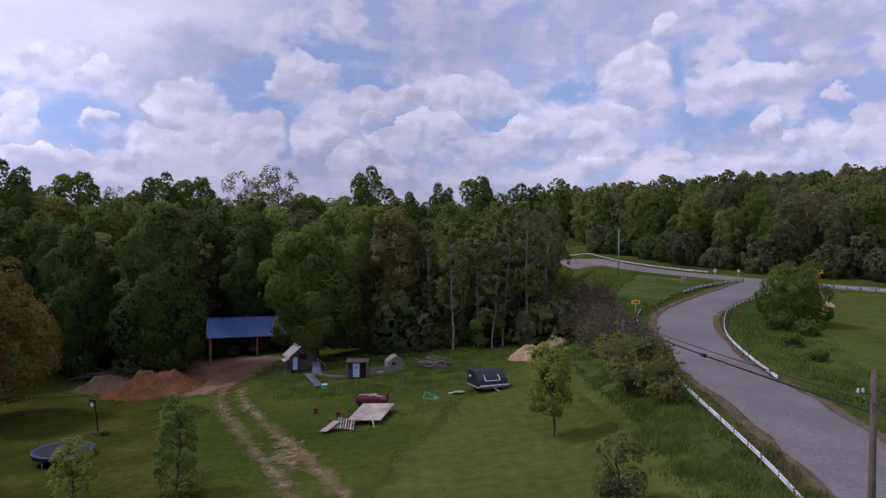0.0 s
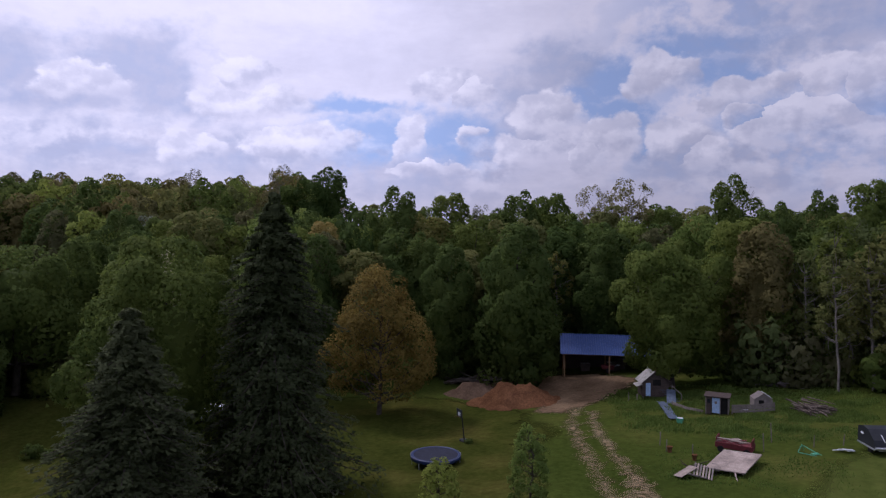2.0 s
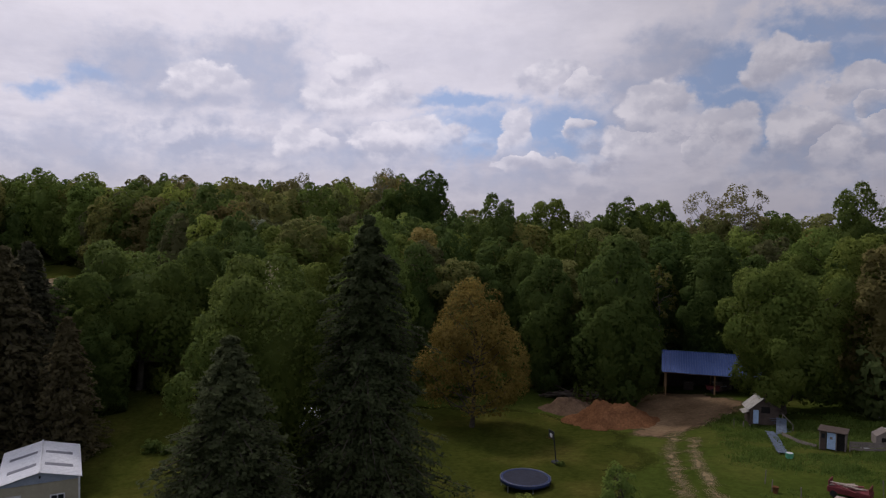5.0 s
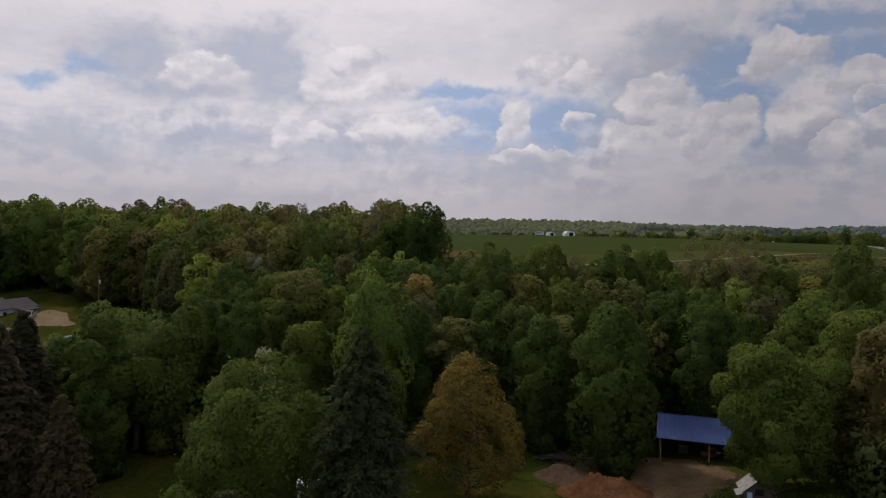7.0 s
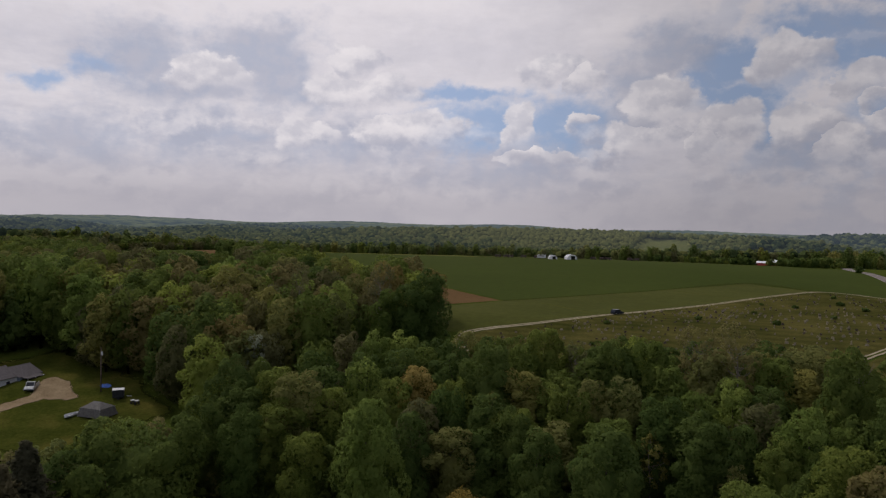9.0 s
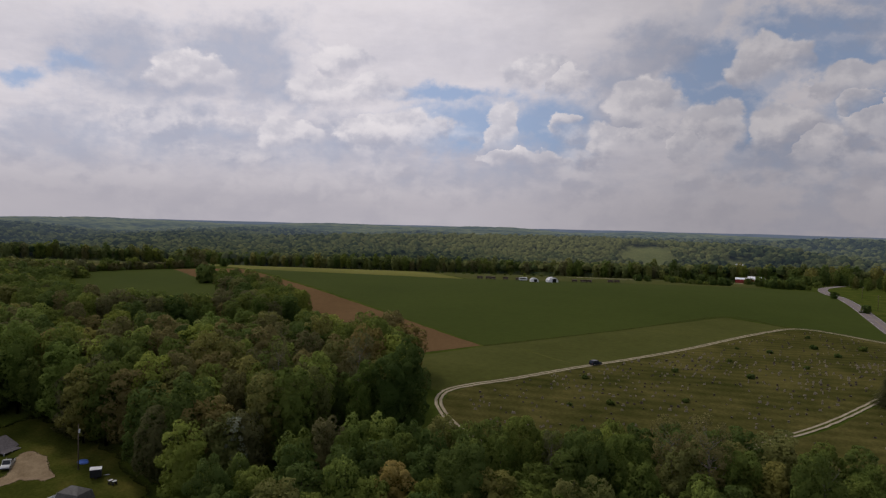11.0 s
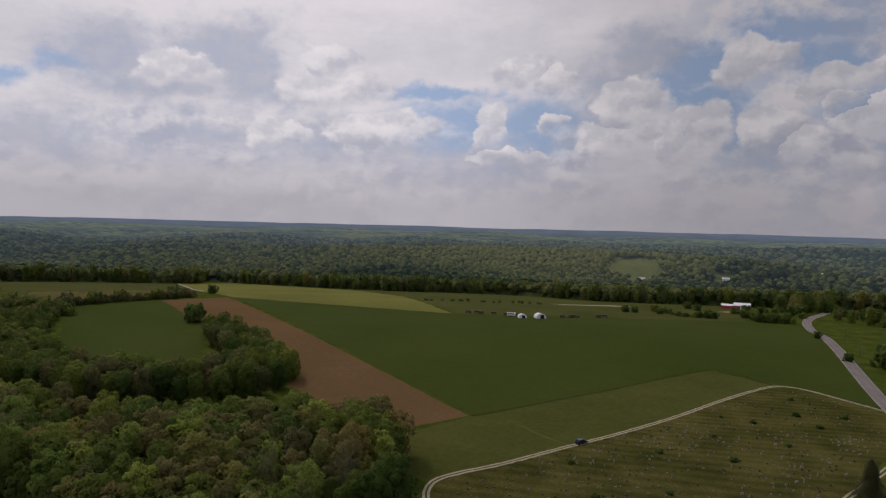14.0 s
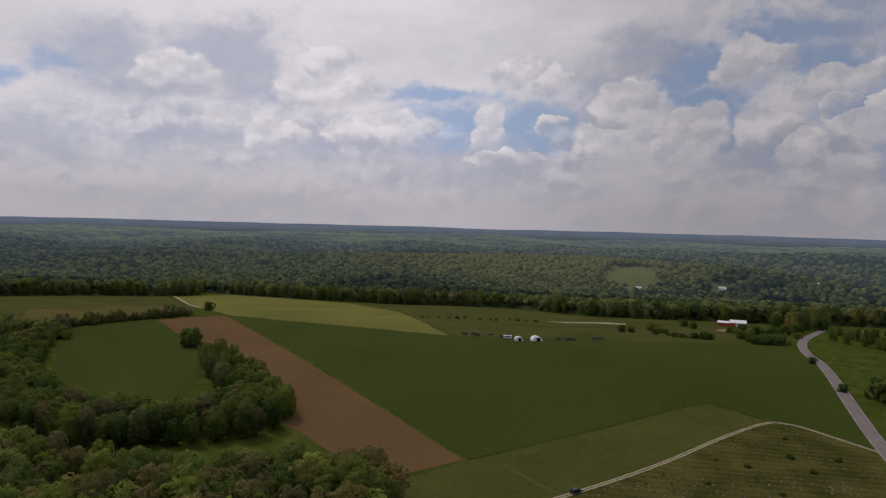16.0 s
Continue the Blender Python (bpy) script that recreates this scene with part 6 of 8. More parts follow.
def trampoline():
    t = thing("trampoline", -30.2, 54.3, 0, "round trampoline with black mat and blue pads", "trampoline", up=0.0)
    R, h = 2.2, 0.85
    bm = bmesh.new()
    bmesh.ops.create_circle(bm, cap_ends=True, segments=40, radius=R - 0.10, matrix=pose(0, 0, h + 0.02))
    part("mat", bm, M_MAT, t, "black woven jumping mat")
    bm = bmesh.new()
    n = 40
    ring = [[bm.verts.new((math.cos(2 * math.pi * k / n) * r, math.sin(2 * math.pi * k / n) * r, z)) for k in range(n)] for r, z in ((R - 0.20, h + 0.03), (R - 0.16, h + 0.05), (R - 0.02, h + 0.05), (R + 0.05, h - 0.01), (R + 0.06, h - 0.26), (R + 0.03, h - 0.26), (R + 0.0, h - 0.06))]
    for a, b in zip(ring, ring[1:]):
        for k in range(n):
            bm.faces.new((a[k], a[(k + 1) % n], b[(k + 1) % n], b[k]))
    part("pad", bm, M_BLUEPAD, t, "blue padded rim", True)
    bm = bmesh.new()
    for k in range(n):
        a, b = 2 * math.pi * k / n, 2 * math.pi * (k + 1) / n
        rod((math.cos(a) * (R + 0.05), math.sin(a) * (R + 0.05), h + 0.05), (math.cos(b) * (R + 0.05), math.sin(b) * (R + 0.05), h + 0.04), 0.018, sides=6, bm=bm)
    part("rim", bm, M_SKYLIGHT, t)
    for k in range(6):
        a = 2 * math.pi * (k + 0.3) / 6
        part("leg", rod((math.cos(a) * R, math.sin(a) * R, h), (math.cos(a) * R, math.sin(a) * R, -0.35), 0.03), M_METAL, t)


trampoline()


def hoop():
    h = thing("basketball_hoop", -31.4, 61.6, -35, "black portable basketball hoop with a round-cornered board", "basketball hoop")
    part("base", block((1.0, 0.75, 0.28), (0, 0.35, 0.10), soft=0.1), M_BLACK, h)
    part("pole", rod((0, 0.3, 0.2), (0, 0, 2.75), 0.06), M_BLACK, h)
    board = block((1.15, 0.05, 0.78), (0, -0.25, 2.95), soft=0.02)
    part("backboard", board, M_BLACK, h)
    part("target_frame", block((0.5, 0.01, 0.36), (0, -0.282, 2.86), soft=0), M_OFFWHITE, h)
    bm = bmesh.new()
    for k in range(14):
        a, b = 2 * math.pi * k / 14, 2 * math.pi * (k + 1) / 14
        rod((0.23 * math.cos(a), -0.55 + 0.23 * math.sin(a), 2.65), (0.23 * math.cos(b), -0.55 + 0.23 * math.sin(b), 2.65), 0.012, sides=5, bm=bm)
    part("rim", bm, M_RED, h)
    part("strut", rod((0, 0, 2.6), (0, -0.25, 2.9), 0.03), M_BLACK, h)


hoop()


M_COOPROOF = plain("metal_weathered", (0.36, 0.34, 0.31), 0.6, 0.2, vary=0.3, scale=2.0)


M_RAMP = plain("paint_ramp", (0.10, 0.125, 0.165), 0.8, vary=0.35, scale=3.0)


def coop():
    c = thing("chicken_coop", -17.6, 84.2, 26, "small wooden coop with pale metal roof and ramp", "chicken coop")
    part("body", prism([(-1.5, 0.2), (1.5, 0.2), (1.5, 2.0), (-0.2, 3.0), (-1.5, 1.9)], 2.4), M_WOODDARK, c)
    part("roof_left", sheet([(-1.75, -1.5, 1.72), (-0.15, -1.5, 3.12), (-0.15, 1.5, 3.12), (-1.75, 1.5, 1.72)], 0.05, 0), M_COOPROOF, c, "pale metal roof slope")
    part("roof_right", sheet([(-0.2, -1.5, 3.12), (1.8, -1.5, 1.86), (1.8, 1.5, 1.86), (-0.2, 1.5, 3.12)], 0.05, 0), M_WOODDARK, c)
    part("lean_to_roof", sheet([(-2.2, -1.3, 1.35), (-1.5, -1.3, 1.6), (-1.5, 0.4, 1.6), (-2.2, 0.4, 1.35)], 0.05), M_COOPROOF, c)
    part("door", block((0.55, 0.05, 1.5), (-0.85, -1.24, 1.05)), M_DOORBLUE, c, "pale blue plank door")
    # the hatch is a dark sheet on the wall, not a hole
    part("opening", block((0.9, 0.04, 0.7), (0.15, -1.23, 1.85), soft=0), M_DARK, c, "dark sheet for the shade in the hatch")
    for x, y in ((-1.4, -1.1), (1.4, -1.1), (-1.4, 1.1), (1.4, 1.1), (-2.1, -1.2)):
        part("leg", block((0.12, 0.12, 0.9), (x, y, 0.0)), M_WOODGREY, c)
    bm = block((1.0, 3.4, 0.06), (1.35, -2.9, 0.62), (16, 0, -14))
    for k in range(7):
        y = -1.45 - k * 0.48
        block((1.0, 0.06, 0.05), (0.98 + k * 0.12, y, 1.03 - k * 0.135), (16, 0, -14), bm=bm)
    part("ramp", bm, M_RAMP, c, "blue-grey slatted ramp")
    for x, y, z in ((1.5, -1.4, 1.5), (2.0, -3.4, 0.9)):
        part("ramp_post", block((0.08, 0.08, 1.4), (x + 0.35, y, z - 0.6)), M_WOODGREY, c)
    part("ramp_rail", rod((1.85, -1.4, 1.55), (2.35, -3.4, 0.98), 0.04), M_WOODGREY, c)


coop()


def plank_walk(a, b, width, n):
    """A walkway of loose planks laid across two runners on the grass."""
    (x0, y0), (x1, y1) = a, b
    turn, ln = math.degrees(math.atan2(y1 - y0, x1 - x0)), math.hypot(x1 - x0, y1 - y0)
    w = thing("plank_walk", x0, y0, turn, "blue-grey plank walkway from the coop to the tub", "walkway")
    drop = at(x1, y1) - at(x0, y0)
    tilt = -math.degrees(math.atan2(drop, ln))
    for y in (-width * 0.35, width * 0.35):
        part("runner", block((ln, 0.08, 0.10), (ln / 2, y, drop / 2 + 0.10), (0, tilt, 0)), M_WOODGREY, w)
    r = np.random.default_rng(3)
    for k in range(n):
        u = (k + 0.5) / n
        part("plank", block((ln / n - 0.05, width * r.uniform(0.92, 1.06), 0.05), (ln * u, r.normal(0, 0.03), drop * u + 0.18), (r.normal(0, 1.5), tilt, r.normal(0, 2))), M_RAMP, w)


plank_walk((-15.9, 80.6), (-13.0, 72.6), 0.95, 22)


def tub(name, x, y, r, h, mat, rim, label):
    t = thing(name, x, y, 0, label, "tub")
    part("wall", rod((0, 0, -0.1), (0, 0, h), r * 0.9, r, 18), mat, t)
    part("contents", rod((0, 0, h), (0, 0, h + 0.02), r * 0.86, sides=18), rim, t)


tub("water_tub", -12.3, 71.6, 0.34, 0.5, M_GREENPLASTIC, M_OFFWHITE, "green plastic tub with a pale lid")
tub("feed_pan", -6.9, 76.8, 0.35, 0.25, M_OFFWHITE, M_WHITE, "small white pan lying in the grass")


def hut():
    h = thing("small_hut", -9.4, 75.6, 2, "small dark hut with a pale blue door", "hut")
    part("back_wall", block((2.2, 0.08, 1.9), (0, 1.4, 0.85)), M_WOODDARK, h)
    for x in (-1.06, 1.06):
        part("side_wall", block((0.08, 1.4, 1.9), (x, 0.7, 0.85)), M_WOODGREY, h)
    part("roof", block((2.5, 1.9, 0.09), (0, 0.65, 1.86), (3, 0, 0)), M_WOODDARK, h)
    part("front_panel", block((0.5, 0.06, 1.8), (-0.78, 0, 0.85)), M_WOODDARK, h)
    part("door", block((0.72, 0.05, 1.55), (-0.1, -0.04, 0.9)), M_DOORBLUE, h, "pale blue door")
    # the hut's shaded interior, drawn as a dark sheet
    part("inside", block((0.74, 0.04, 1.7), (0.66, 0.05, 0.85), soft=0), M_DARK, h, "dark sheet for the shade in the door gap")
    for x in (-1.06, 0.3, 1.06):
        part("door_post", block((0.09, 0.09, 1.9), (x, -0.02, 0.85)), M_WOODGREY, h)
    part("window", block((0.28, 0.02, 0.4), (-0.78, -0.045, 1.3), soft=0), M_GLASS, h)
    part("vent_board", block((0.22, 0.02, 0.25), (-0.1, -0.08, 1.2), soft=0), M_WOODGREY, h)


hut()


def board_fence(name, pts, height, label, gap=1.8):
    f = thing(name, pts[0][0], pts[0][1], 0, label, "fence")
    c = spline(pts, gap)
    o = Vector((pts[0][0], pts[0][1], at(*pts[0])))
    q = [Vector((x, y, at(x, y))) - o for x, y in c]
    for p in q:
        part("post", block((0.09, 0.09, height + 0.4), (p.x, p.y, p.z + height / 2 - 0.2)), M_WOODGREY, f)
    for a, b in zip(q, q[1:]):
        for z in (height * 0.3, height * 0.62, height * 0.92):
            m = (a + b) / 2
            part("board", block(((b - a).length + 0.05, 0.03, height * 0.27), (m.x, m.y - 0.06, m.z + z), (0, -math.degrees(math.atan2(b.z - a.z, math.hypot(b.x - a.x, b.y - a.y))), math.degrees(math.atan2(b.y - a.y, b.x - a.x)))), M_WOODGREY, f)
    return f


board_fence("low_board_fence", [(-8.0, 75.9), (-6, 76.2), (-4.2, 77.2)], 0.9, "low grey board fence beside the hut")
board_fence("coop_fence", [(-14.6, 80.0), (-12.6, 77.4), (-10.8, 76.0)], 0.36, "low weathered fence between coop and hut")
dh = thing("dog_house", -5.6, 79.6, 20, "small grey kennel with a white roof flap", "kennel")
part("body", prism([(-0.9, 0), (0.9, 0), (0.9, 0.9), (0, 1.5), (-0.9, 0.9)], 1.6), M_WOODGREY, dh)
part("roof_flap", block((1.0, 1.0, 0.05), (0.42, -0.4, 1.33), (0, 33, 0)), M_WHITE, dh)
# dark sheet in place of the kennel's shaded inside
part("doorway", block((0.5, 0.04, 0.6), (-0.2, -0.81, 0.5), soft=0), M_DARK, dh)


def trailer():
    t = thing("covered_trailer", 4.3, 63.6, -24, "black clamshell trailer with a silver front rail", "trailer")
    part("shell", prism([(-1.25, 0.55), (1.2, 0.55), (1.3, 0.75), (1.05, 1.2), (0.2, 1.85), (-0.55, 1.95), (-1.25, 1.75)], 3.0), M_BLACK, t, "black hard shell cover")
    for y in (-1.53, 1.53):
        part("edge_trim", prism([(-1.25, 0.5), (1.3, 0.5), (1.3, 0.6), (-1.25, 0.6)], 0.05), M_METAL, t).location = (0, y, 0)
    part("front_rail", rod((1.34, -1.5, 0.66), (1.34, 1.5, 0.66), 0.10, sides=10), M_METAL, t, "silver bumper rail")
    for a, b in (((1.12, -0.75, 1.12), (0.62, -0.75, 1.53)), ((1.12, 0.75, 1.12), (0.62, 0.75, 1.53)), ((1.14, -0.75, 1.10), (1.14, 0.75, 1.10))):
        part("window_trim", rod(a, b, 0.035, sides=6), M_WHITE, t, "white trim bar")
    part("badge", block((0.45, 0.02, 0.16), (-0.6, -1.51, 1.35)), M_WHITE, t)
    part("chassis", block((2.6, 2.4, 0.10), (0, 0, 0.48)), M_METAL, t)
    for y in (-1.1, 1.1):
        part("wheel", rod((-0.1, y - 0.1, 0.27), (-0.1, y + 0.1, 0.27), 0.28, sides=16), M_RUBBER, t)
    part("tongue", rod((1.2, 0, 0.45), (2.4, 0, 0.35), 0.05), M_METAL, t)
    part("jack", rod((2.3, 0, 0.35), (2.3, 0, -0.1), 0.04), M_METAL, t)


trailer()
bpy.data.objects["covered_trailer"].matrix_basis = pose(4.3, 63.6, at(4.3, 63.6), 0, 0, -66)


def wood_panel():
    p = thing("wooden_panel", -5.9, 57.6, -12, "large faded wooden panel lying on sawhorses", "panel")
    part("deck", block((2.9, 4.2, 0.10), (0, 0, 0.55), (5, -4, 0)), M_PANEL, p)
    for y in (-1.2, 1.3):
        part("sawhorse", block((2.4, 0.12, 0.12), (0, y, 0.38)), M_WOODGREY, p)
        for x in (-1.0, 1.0):
            part("leg", rod((x, y, 0.4), (x + 0.1, y - 0.15, -0.1), 0.05, sides=6), M_WOODGREY, p)
    part("prop_board", rod((0.7, -2.0, 0.5), (1.2, -2.9, 0.02), 0.05, sides=6), M_PANEL, p)


wood_panel()
g = thing("red_wagon", -6.3, 62.2, -4, "dark red wagon loaded with pale boards", "wagon")
part("bed", block((2.9, 1.3, 0.45), (0, 0, 0.55), soft=0.04), M_RED, g)
for x in (-1.0, 1.0):
    for y in (-0.6, 0.6):
        part("wheel", rod((x, y - 0.08, 0.25), (x, y + 0.08, 0.25), 0.26, sides=14), M_RUBBER, g)
r_ = np.random.default_rng(8)
for k in range(9):
    part("board", block((r_.uniform(1.2, 2.4), 0.2, 0.04), (r_.normal(0, 0.25), r_.normal(0, 0.35), 0.80 + 0.05 * k * 0.5), (r_.normal(0, 6), r_.normal(0, 5), r_.normal(0, 22))), M_PANEL if k % 3 else M_RED, g)
for x in (-1.35, 1.35):
    part("stake", block((0.08, 1.2, 0.5), (x, 0, 0.95)), M_RED, g)
g = thing("pallet_heap", -8.2, 55.4, -15, "heap of broken pallets and slats on the grass", "pallets")
for k in range(7):
    part("slat", block((0.12, 1.5, 0.03), (-0.1 + 0.22 * k, -0.2, 0.55 - 0.02 * k), (18, 6, 20)), M_PANEL if k % 2 else M_WOODGREY, g)
for y in (-0.75, 0.45):
    part("runner", block((1.8, 0.08, 0.12), (0.5, y, 0.45 + y * 0.3), (0, 6, 20)), M_WOODGREY, g)
part("plywood", block((1.0, 1.6, 0.05), (-0.6, -0.7, 0.32), (22, -10, -30)), M_PANEL, g, "pale plywood sheet")
for k in range(10):
    part("stick", rod((r_.normal(0, 0.6), r_.normal(0.3, 0.4), 0.1), (r_.normal(0, 0.9), r_.normal(0.5, 0.6), r_.uniform(0.4, 1.0)), 0.03, sides=5), M_WOODDARK, g)
for x, y, h in ((-11.6, 61.4, 1.0), (-12.5, 63.2, 1.2), (-9.2, 59.6, 1.2), (-4.2, 62.6, 1.5), (-3.8, 65.4, 1.7), (-19.8, 81.6, 1.0), (-0.6, 64.4, 1.0), (1.5, 65.2, 0.9)):
    p = thing("garden_stake", x, y, 20 * x, "weathered stake standing in the grass", "stake", "stakes in the garden")
    part("stick", block((0.07, 0.07, h + 0.3), (0, 0, h / 2 - 0.15), (3, 2, 0)), M_WOODGREY, p)
for x, y, s_ in ((-11.3, 61.2, 0.5), (-9.0, 59.2, 0.45)):
    p = thing("clay_pot", x, y, 0, "rust-red pot standing beside a stake", "pot", "pots in the garden")
    part("bowl", rod((0, 0, -0.05), (0, 0, s_), s_ * 0.3, s_ * 0.45, 14), M_CLAY, p)
    part("rim", rod((0, 0, s_ - 0.06), (0, 0, s_ + 0.02), s_ * 0.5, sides=14), M_CLAY, p)
g = thing("green_play_frame", -0.9, 62.4, 10, "toppled green plastic play frame on the lawn", "play frame")
for a, b in (((-0.8, 0, 0.05), (-0.5, 0.3, 0.6)), ((-0.5, 0.3, 0.6), (0.2, -0.1, 0.3)), ((0.2, -0.1, 0.3), (0.9, -0.4, 0.05)), ((-0.8, 0, 0.05), (0.4, -0.6, 0.05)), ((-0.5, 0.3, 0.6), (-0.3, 0.7, 0.05))):
    part("bar", rod(a, b, 0.035), M_GREENPLASTIC, g)
part("seat", block((0.5, 0.3, 0.05), (0.35, -0.25, 0.12), (8, 5, 30)), M_GREENPLASTIC, g)
g = thing("white_scrap", 1.7, 62.9, -10, "white scrap boards lying in the grass", "scrap")
for k in range(5):
    part("piece", block((r_.uniform(0.5, 1.4), r_.uniform(0.15, 0.4), 0.05), (r_.normal(0, 0.5), r_.normal(0, 0.25), 0.06 + 0.05 * k), (r_.normal(0, 6), r_.normal(0, 6), r_.normal(0, 40))), M_WHITE if k % 2 else M_OFFWHITE, g)

# ---- along the roads ----
def guard_rail(name, pts, label, group, gap=1.9):
    """A W-beam on short posts."""
    c = spline(pts, gap)
    o = Vector((c[0][0], c[0][1], at(*c[0])))
    f = new(name)
    f.location = o
    tagged(f, label, "guard rail", group)
    q = np.array([(x - o.x, y - o.y, at(x, y) - o.z) for x, y in c])
    t = np.gradient(q, axis=0)
    nrm = np.stack([-t[:, 1], t[:, 0], t[:, 0] * 0], 1)
    nrm /= np.linalg.norm(nrm, axis=1)[:, None]
    prof = [(0.0, 0.34), (0.06, 0.39), (0.0, 0.45), (0.0, 0.49), (0.06, 0.55), (0.0, 0.60)]
    rows = [q + nrm * a + np.array([0, 0, z]) for a, z in prof]
    v = np.stack(rows, 1)
    beam = mesh_object("beam", v.reshape(-1, 3), grid_faces(len(q), len(prof)), M_RAIL, f)
    beam.modifiers.new("thickness", "SOLIDIFY").thickness = 0.02
    for p in q:
        part("post", block((0.14, 0.14, 1.1), (p[0], p[1], p[2] + 0.1)), M_POLE, f)
    return f


M_RAIL = plain("rail_steel", (0.50, 0.51, 0.51), 0.5, 0.2, vary=0.35, scale=1.5)
guard_rail("guard_rail", [(15.6, 27), (16.6, 35), (17.5, 47.5), (18.2, 54), (19.3, 62), (21.9, 76), (23.6, 82), (25.2, 86.4)], "galvanised guard rail on short posts beside the road", "guard rails")
guard_rail("guard_rail", [(37.2, 105.5), (43.4, 113.8), (50.5, 120.6), (54.8, 124.2)], "galvanised guard rail on short posts beside the road", "guard rails")
guard_rail("guard_rail", [(25.7, 51.8), (26.9, 59.5), (28.9, 68.5), (32.2, 77.6), (37.6, 88.8), (44.9, 98.5), (52, 107)], "curved galvanised guard rail inside the bend", "guard rails")
guard_rail("guard_rail", [(63, 117.5), (72, 109), (84, 99), (110, 84)], "galvanised guard rail on short posts beside the road", "guard rails")
guard_rail("guard_rail", [(32.4, 226), (39.4, 200), (42.9, 166), (48.6, 147.2), (54, 138.5)], "galvanised guard rail beyond the main road", "guard rails", 3.0)


def road_sign(name, x, y, turn, label, board, post=2.0):
    s = thing(name, x, y, turn, label, "road sign")
    part("post", block((0.07, 0.05, post + 0.8), (0, 0.05, post / 2)), M_METAL, s)
    board(s, post)
    return s


def arrow_board(s, z):
    part("board", block((1.05, 0.03, 0.52), (0, 0, z), soft=0.01), M_YELLOW, s, "yellow board")
    bm = prism([(-0.36, z - 0.05), (0.1, z - 0.05), (0.1, z - 0.15), (0.38, z), (0.1, z + 0.15), (0.1, z + 0.05), (-0.36, z + 0.05)], 0.012)
    part("arrow", bm, M_BLACK, s, "black arrow").location = (0, -0.022, 0)


def two_way_board(s, z):
    part("board", block((1.2, 0.03, 0.6), (0, 0, z), soft=0.01), M_YELLOW, s, "yellow board")
    bm = prism([(-0.5, z), (-0.25, z - 0.16), (-0.25, z - 0.06), (0.25, z - 0.06), (0.25, z - 0.16), (0.5, z), (0.25, z + 0.16), (0.25, z + 0.06), (-0.25, z + 0.06), (-0.25, z + 0.16)], 0.012)
    part("arrow", bm, M_BLACK, s, "black double arrow").location = (0, -0.022, 0)
    part("lower_board", block((0.75, 0.03, 0.55), (-0.55, 0.02, z - 0.85), soft=0.01), M_ORANGESIGN, s, "orange lower board")
    part("upper_plate", block((0.35, 0.03, 0.6), (-0.6, 0.02, z + 0.4), soft=0.01), M_OFFWHITE, s)


def octagon_board(s, z):
    pts = [(0.42 * math.cos(math.pi * (k + 0.5) / 4), z + 0.42 * math.sin(math.pi * (k + 0.5) / 4)) for k in range(8)]
    part("board", prism(pts, 0.02), M_OFFWHITE, s, "bare grey back of the board")


def plate_board(s, z):
    part("board", block((0.6, 0.03, 0.45), (0, 0, z), soft=0.01), M_OFFWHITE, s, "pale back of the board")


road_sign("arrow_sign", 24.0, 84.5, 0, "yellow road sign with a black arrow", arrow_board, 1.65)
road_sign("junction_sign", 67.4, 122.0, -20, "yellow double-arrow sign above an orange board", two_way_board, 2.2)
road_sign("stop_sign", 49.8, 124.6, 10, "octagonal road sign seen from behind", octagon_board, 2.0)
road_sign("plate_sign", 55.8, 128.5, 10, "small pale road sign seen from behind", plate_board, 1.6)
b = thing("utility_cabinet", 42.8, 121.0, 0, "small grey utility cabinet on the verge", "cabinet")
part("body", block((0.6, 0.5, 1.1), (0, 0, 0.5), soft=0.03), M_SKYLIGHT, b)
part("lid", block((0.66, 0.56, 0.06), (0, 0, 1.07)), M_METAL, b)


def utility_pole(x, y, height, label, turn=0, arms=1, can=False):
    p = thing("utility_pole", x, y, turn, label, "utility pole", "utility poles")
    part("shaft", rod((0, 0, -0.4), (0, 0, height), 0.15, 0.10, 10), M_POLE, p, smooth=True)
    for k in range(arms):
        part("crossarm", block((1.6, 0.09, 0.11), (0, 0.12, height - 0.5 - 0.9 * k)), M_POLE, p)
        for ix in (-0.7, 0.0, 0.7):
            part("insulator", rod((ix, 0.12, height - 0.45 - 0.9 * k), (ix, 0.12, height - 0.28 - 0.9 * k), 0.04, 0.03), M_OFFWHITE, p)
    if can:
        part("transformer", rod((0.28, -0.1, height - 1.9), (0.28, -0.1, height - 1.1), 0.2, sides=12), M_OFFWHITE, p)
    return p


def cable(name, a, b, sag, r, label, n=24):
    a, b = Vector(a), Vector(b)
    path = [a.lerp(b, k / n) - Vector((0, 0, sag * 4 * (k / n) * (1 - k / n))) for k in range(n + 1)]
    v, f = tube(np.array([tuple(p) for p in path]), np.full(n + 1, r), 5)
    return tagged(mesh_object(name, v, f, M_RUBBER), label, "cable", "overhead cables")


near = utility_pole(14.9, 23.4, 7.75, "weathered wooden utility pole beside the road", 0, 0)
part("bracket", rod((0, 0, 6.9), (-0.55, 0, 7.0), 0.03), M_WOODDARK, near, "dark bracket arm")
for bx in (-0.55, -0.38):
    part("insulator", rod((bx, 0, 6.98), (bx, 0, 7.12), 0.05, 0.04), M_OFFWHITE, near)
utility_pole(16.25, 61.0, 4.3, "short wooden utility pole among the brush", 60, 0)
z0 = at(14.9, 23.4)
THICK, THIN = ((14.95, 23.4, z0 + 6.25), (16.25, 61.0, at(16.25, 61.0) + 3.9)), ((14.95, 23.4, z0 + 6.6), (16.25, 61.0, at(16.25, 61.0) + 4.2))
cable("overhead_cable", *THIN, 0.12, 0.025, "thin black overhead cable crossing the road")
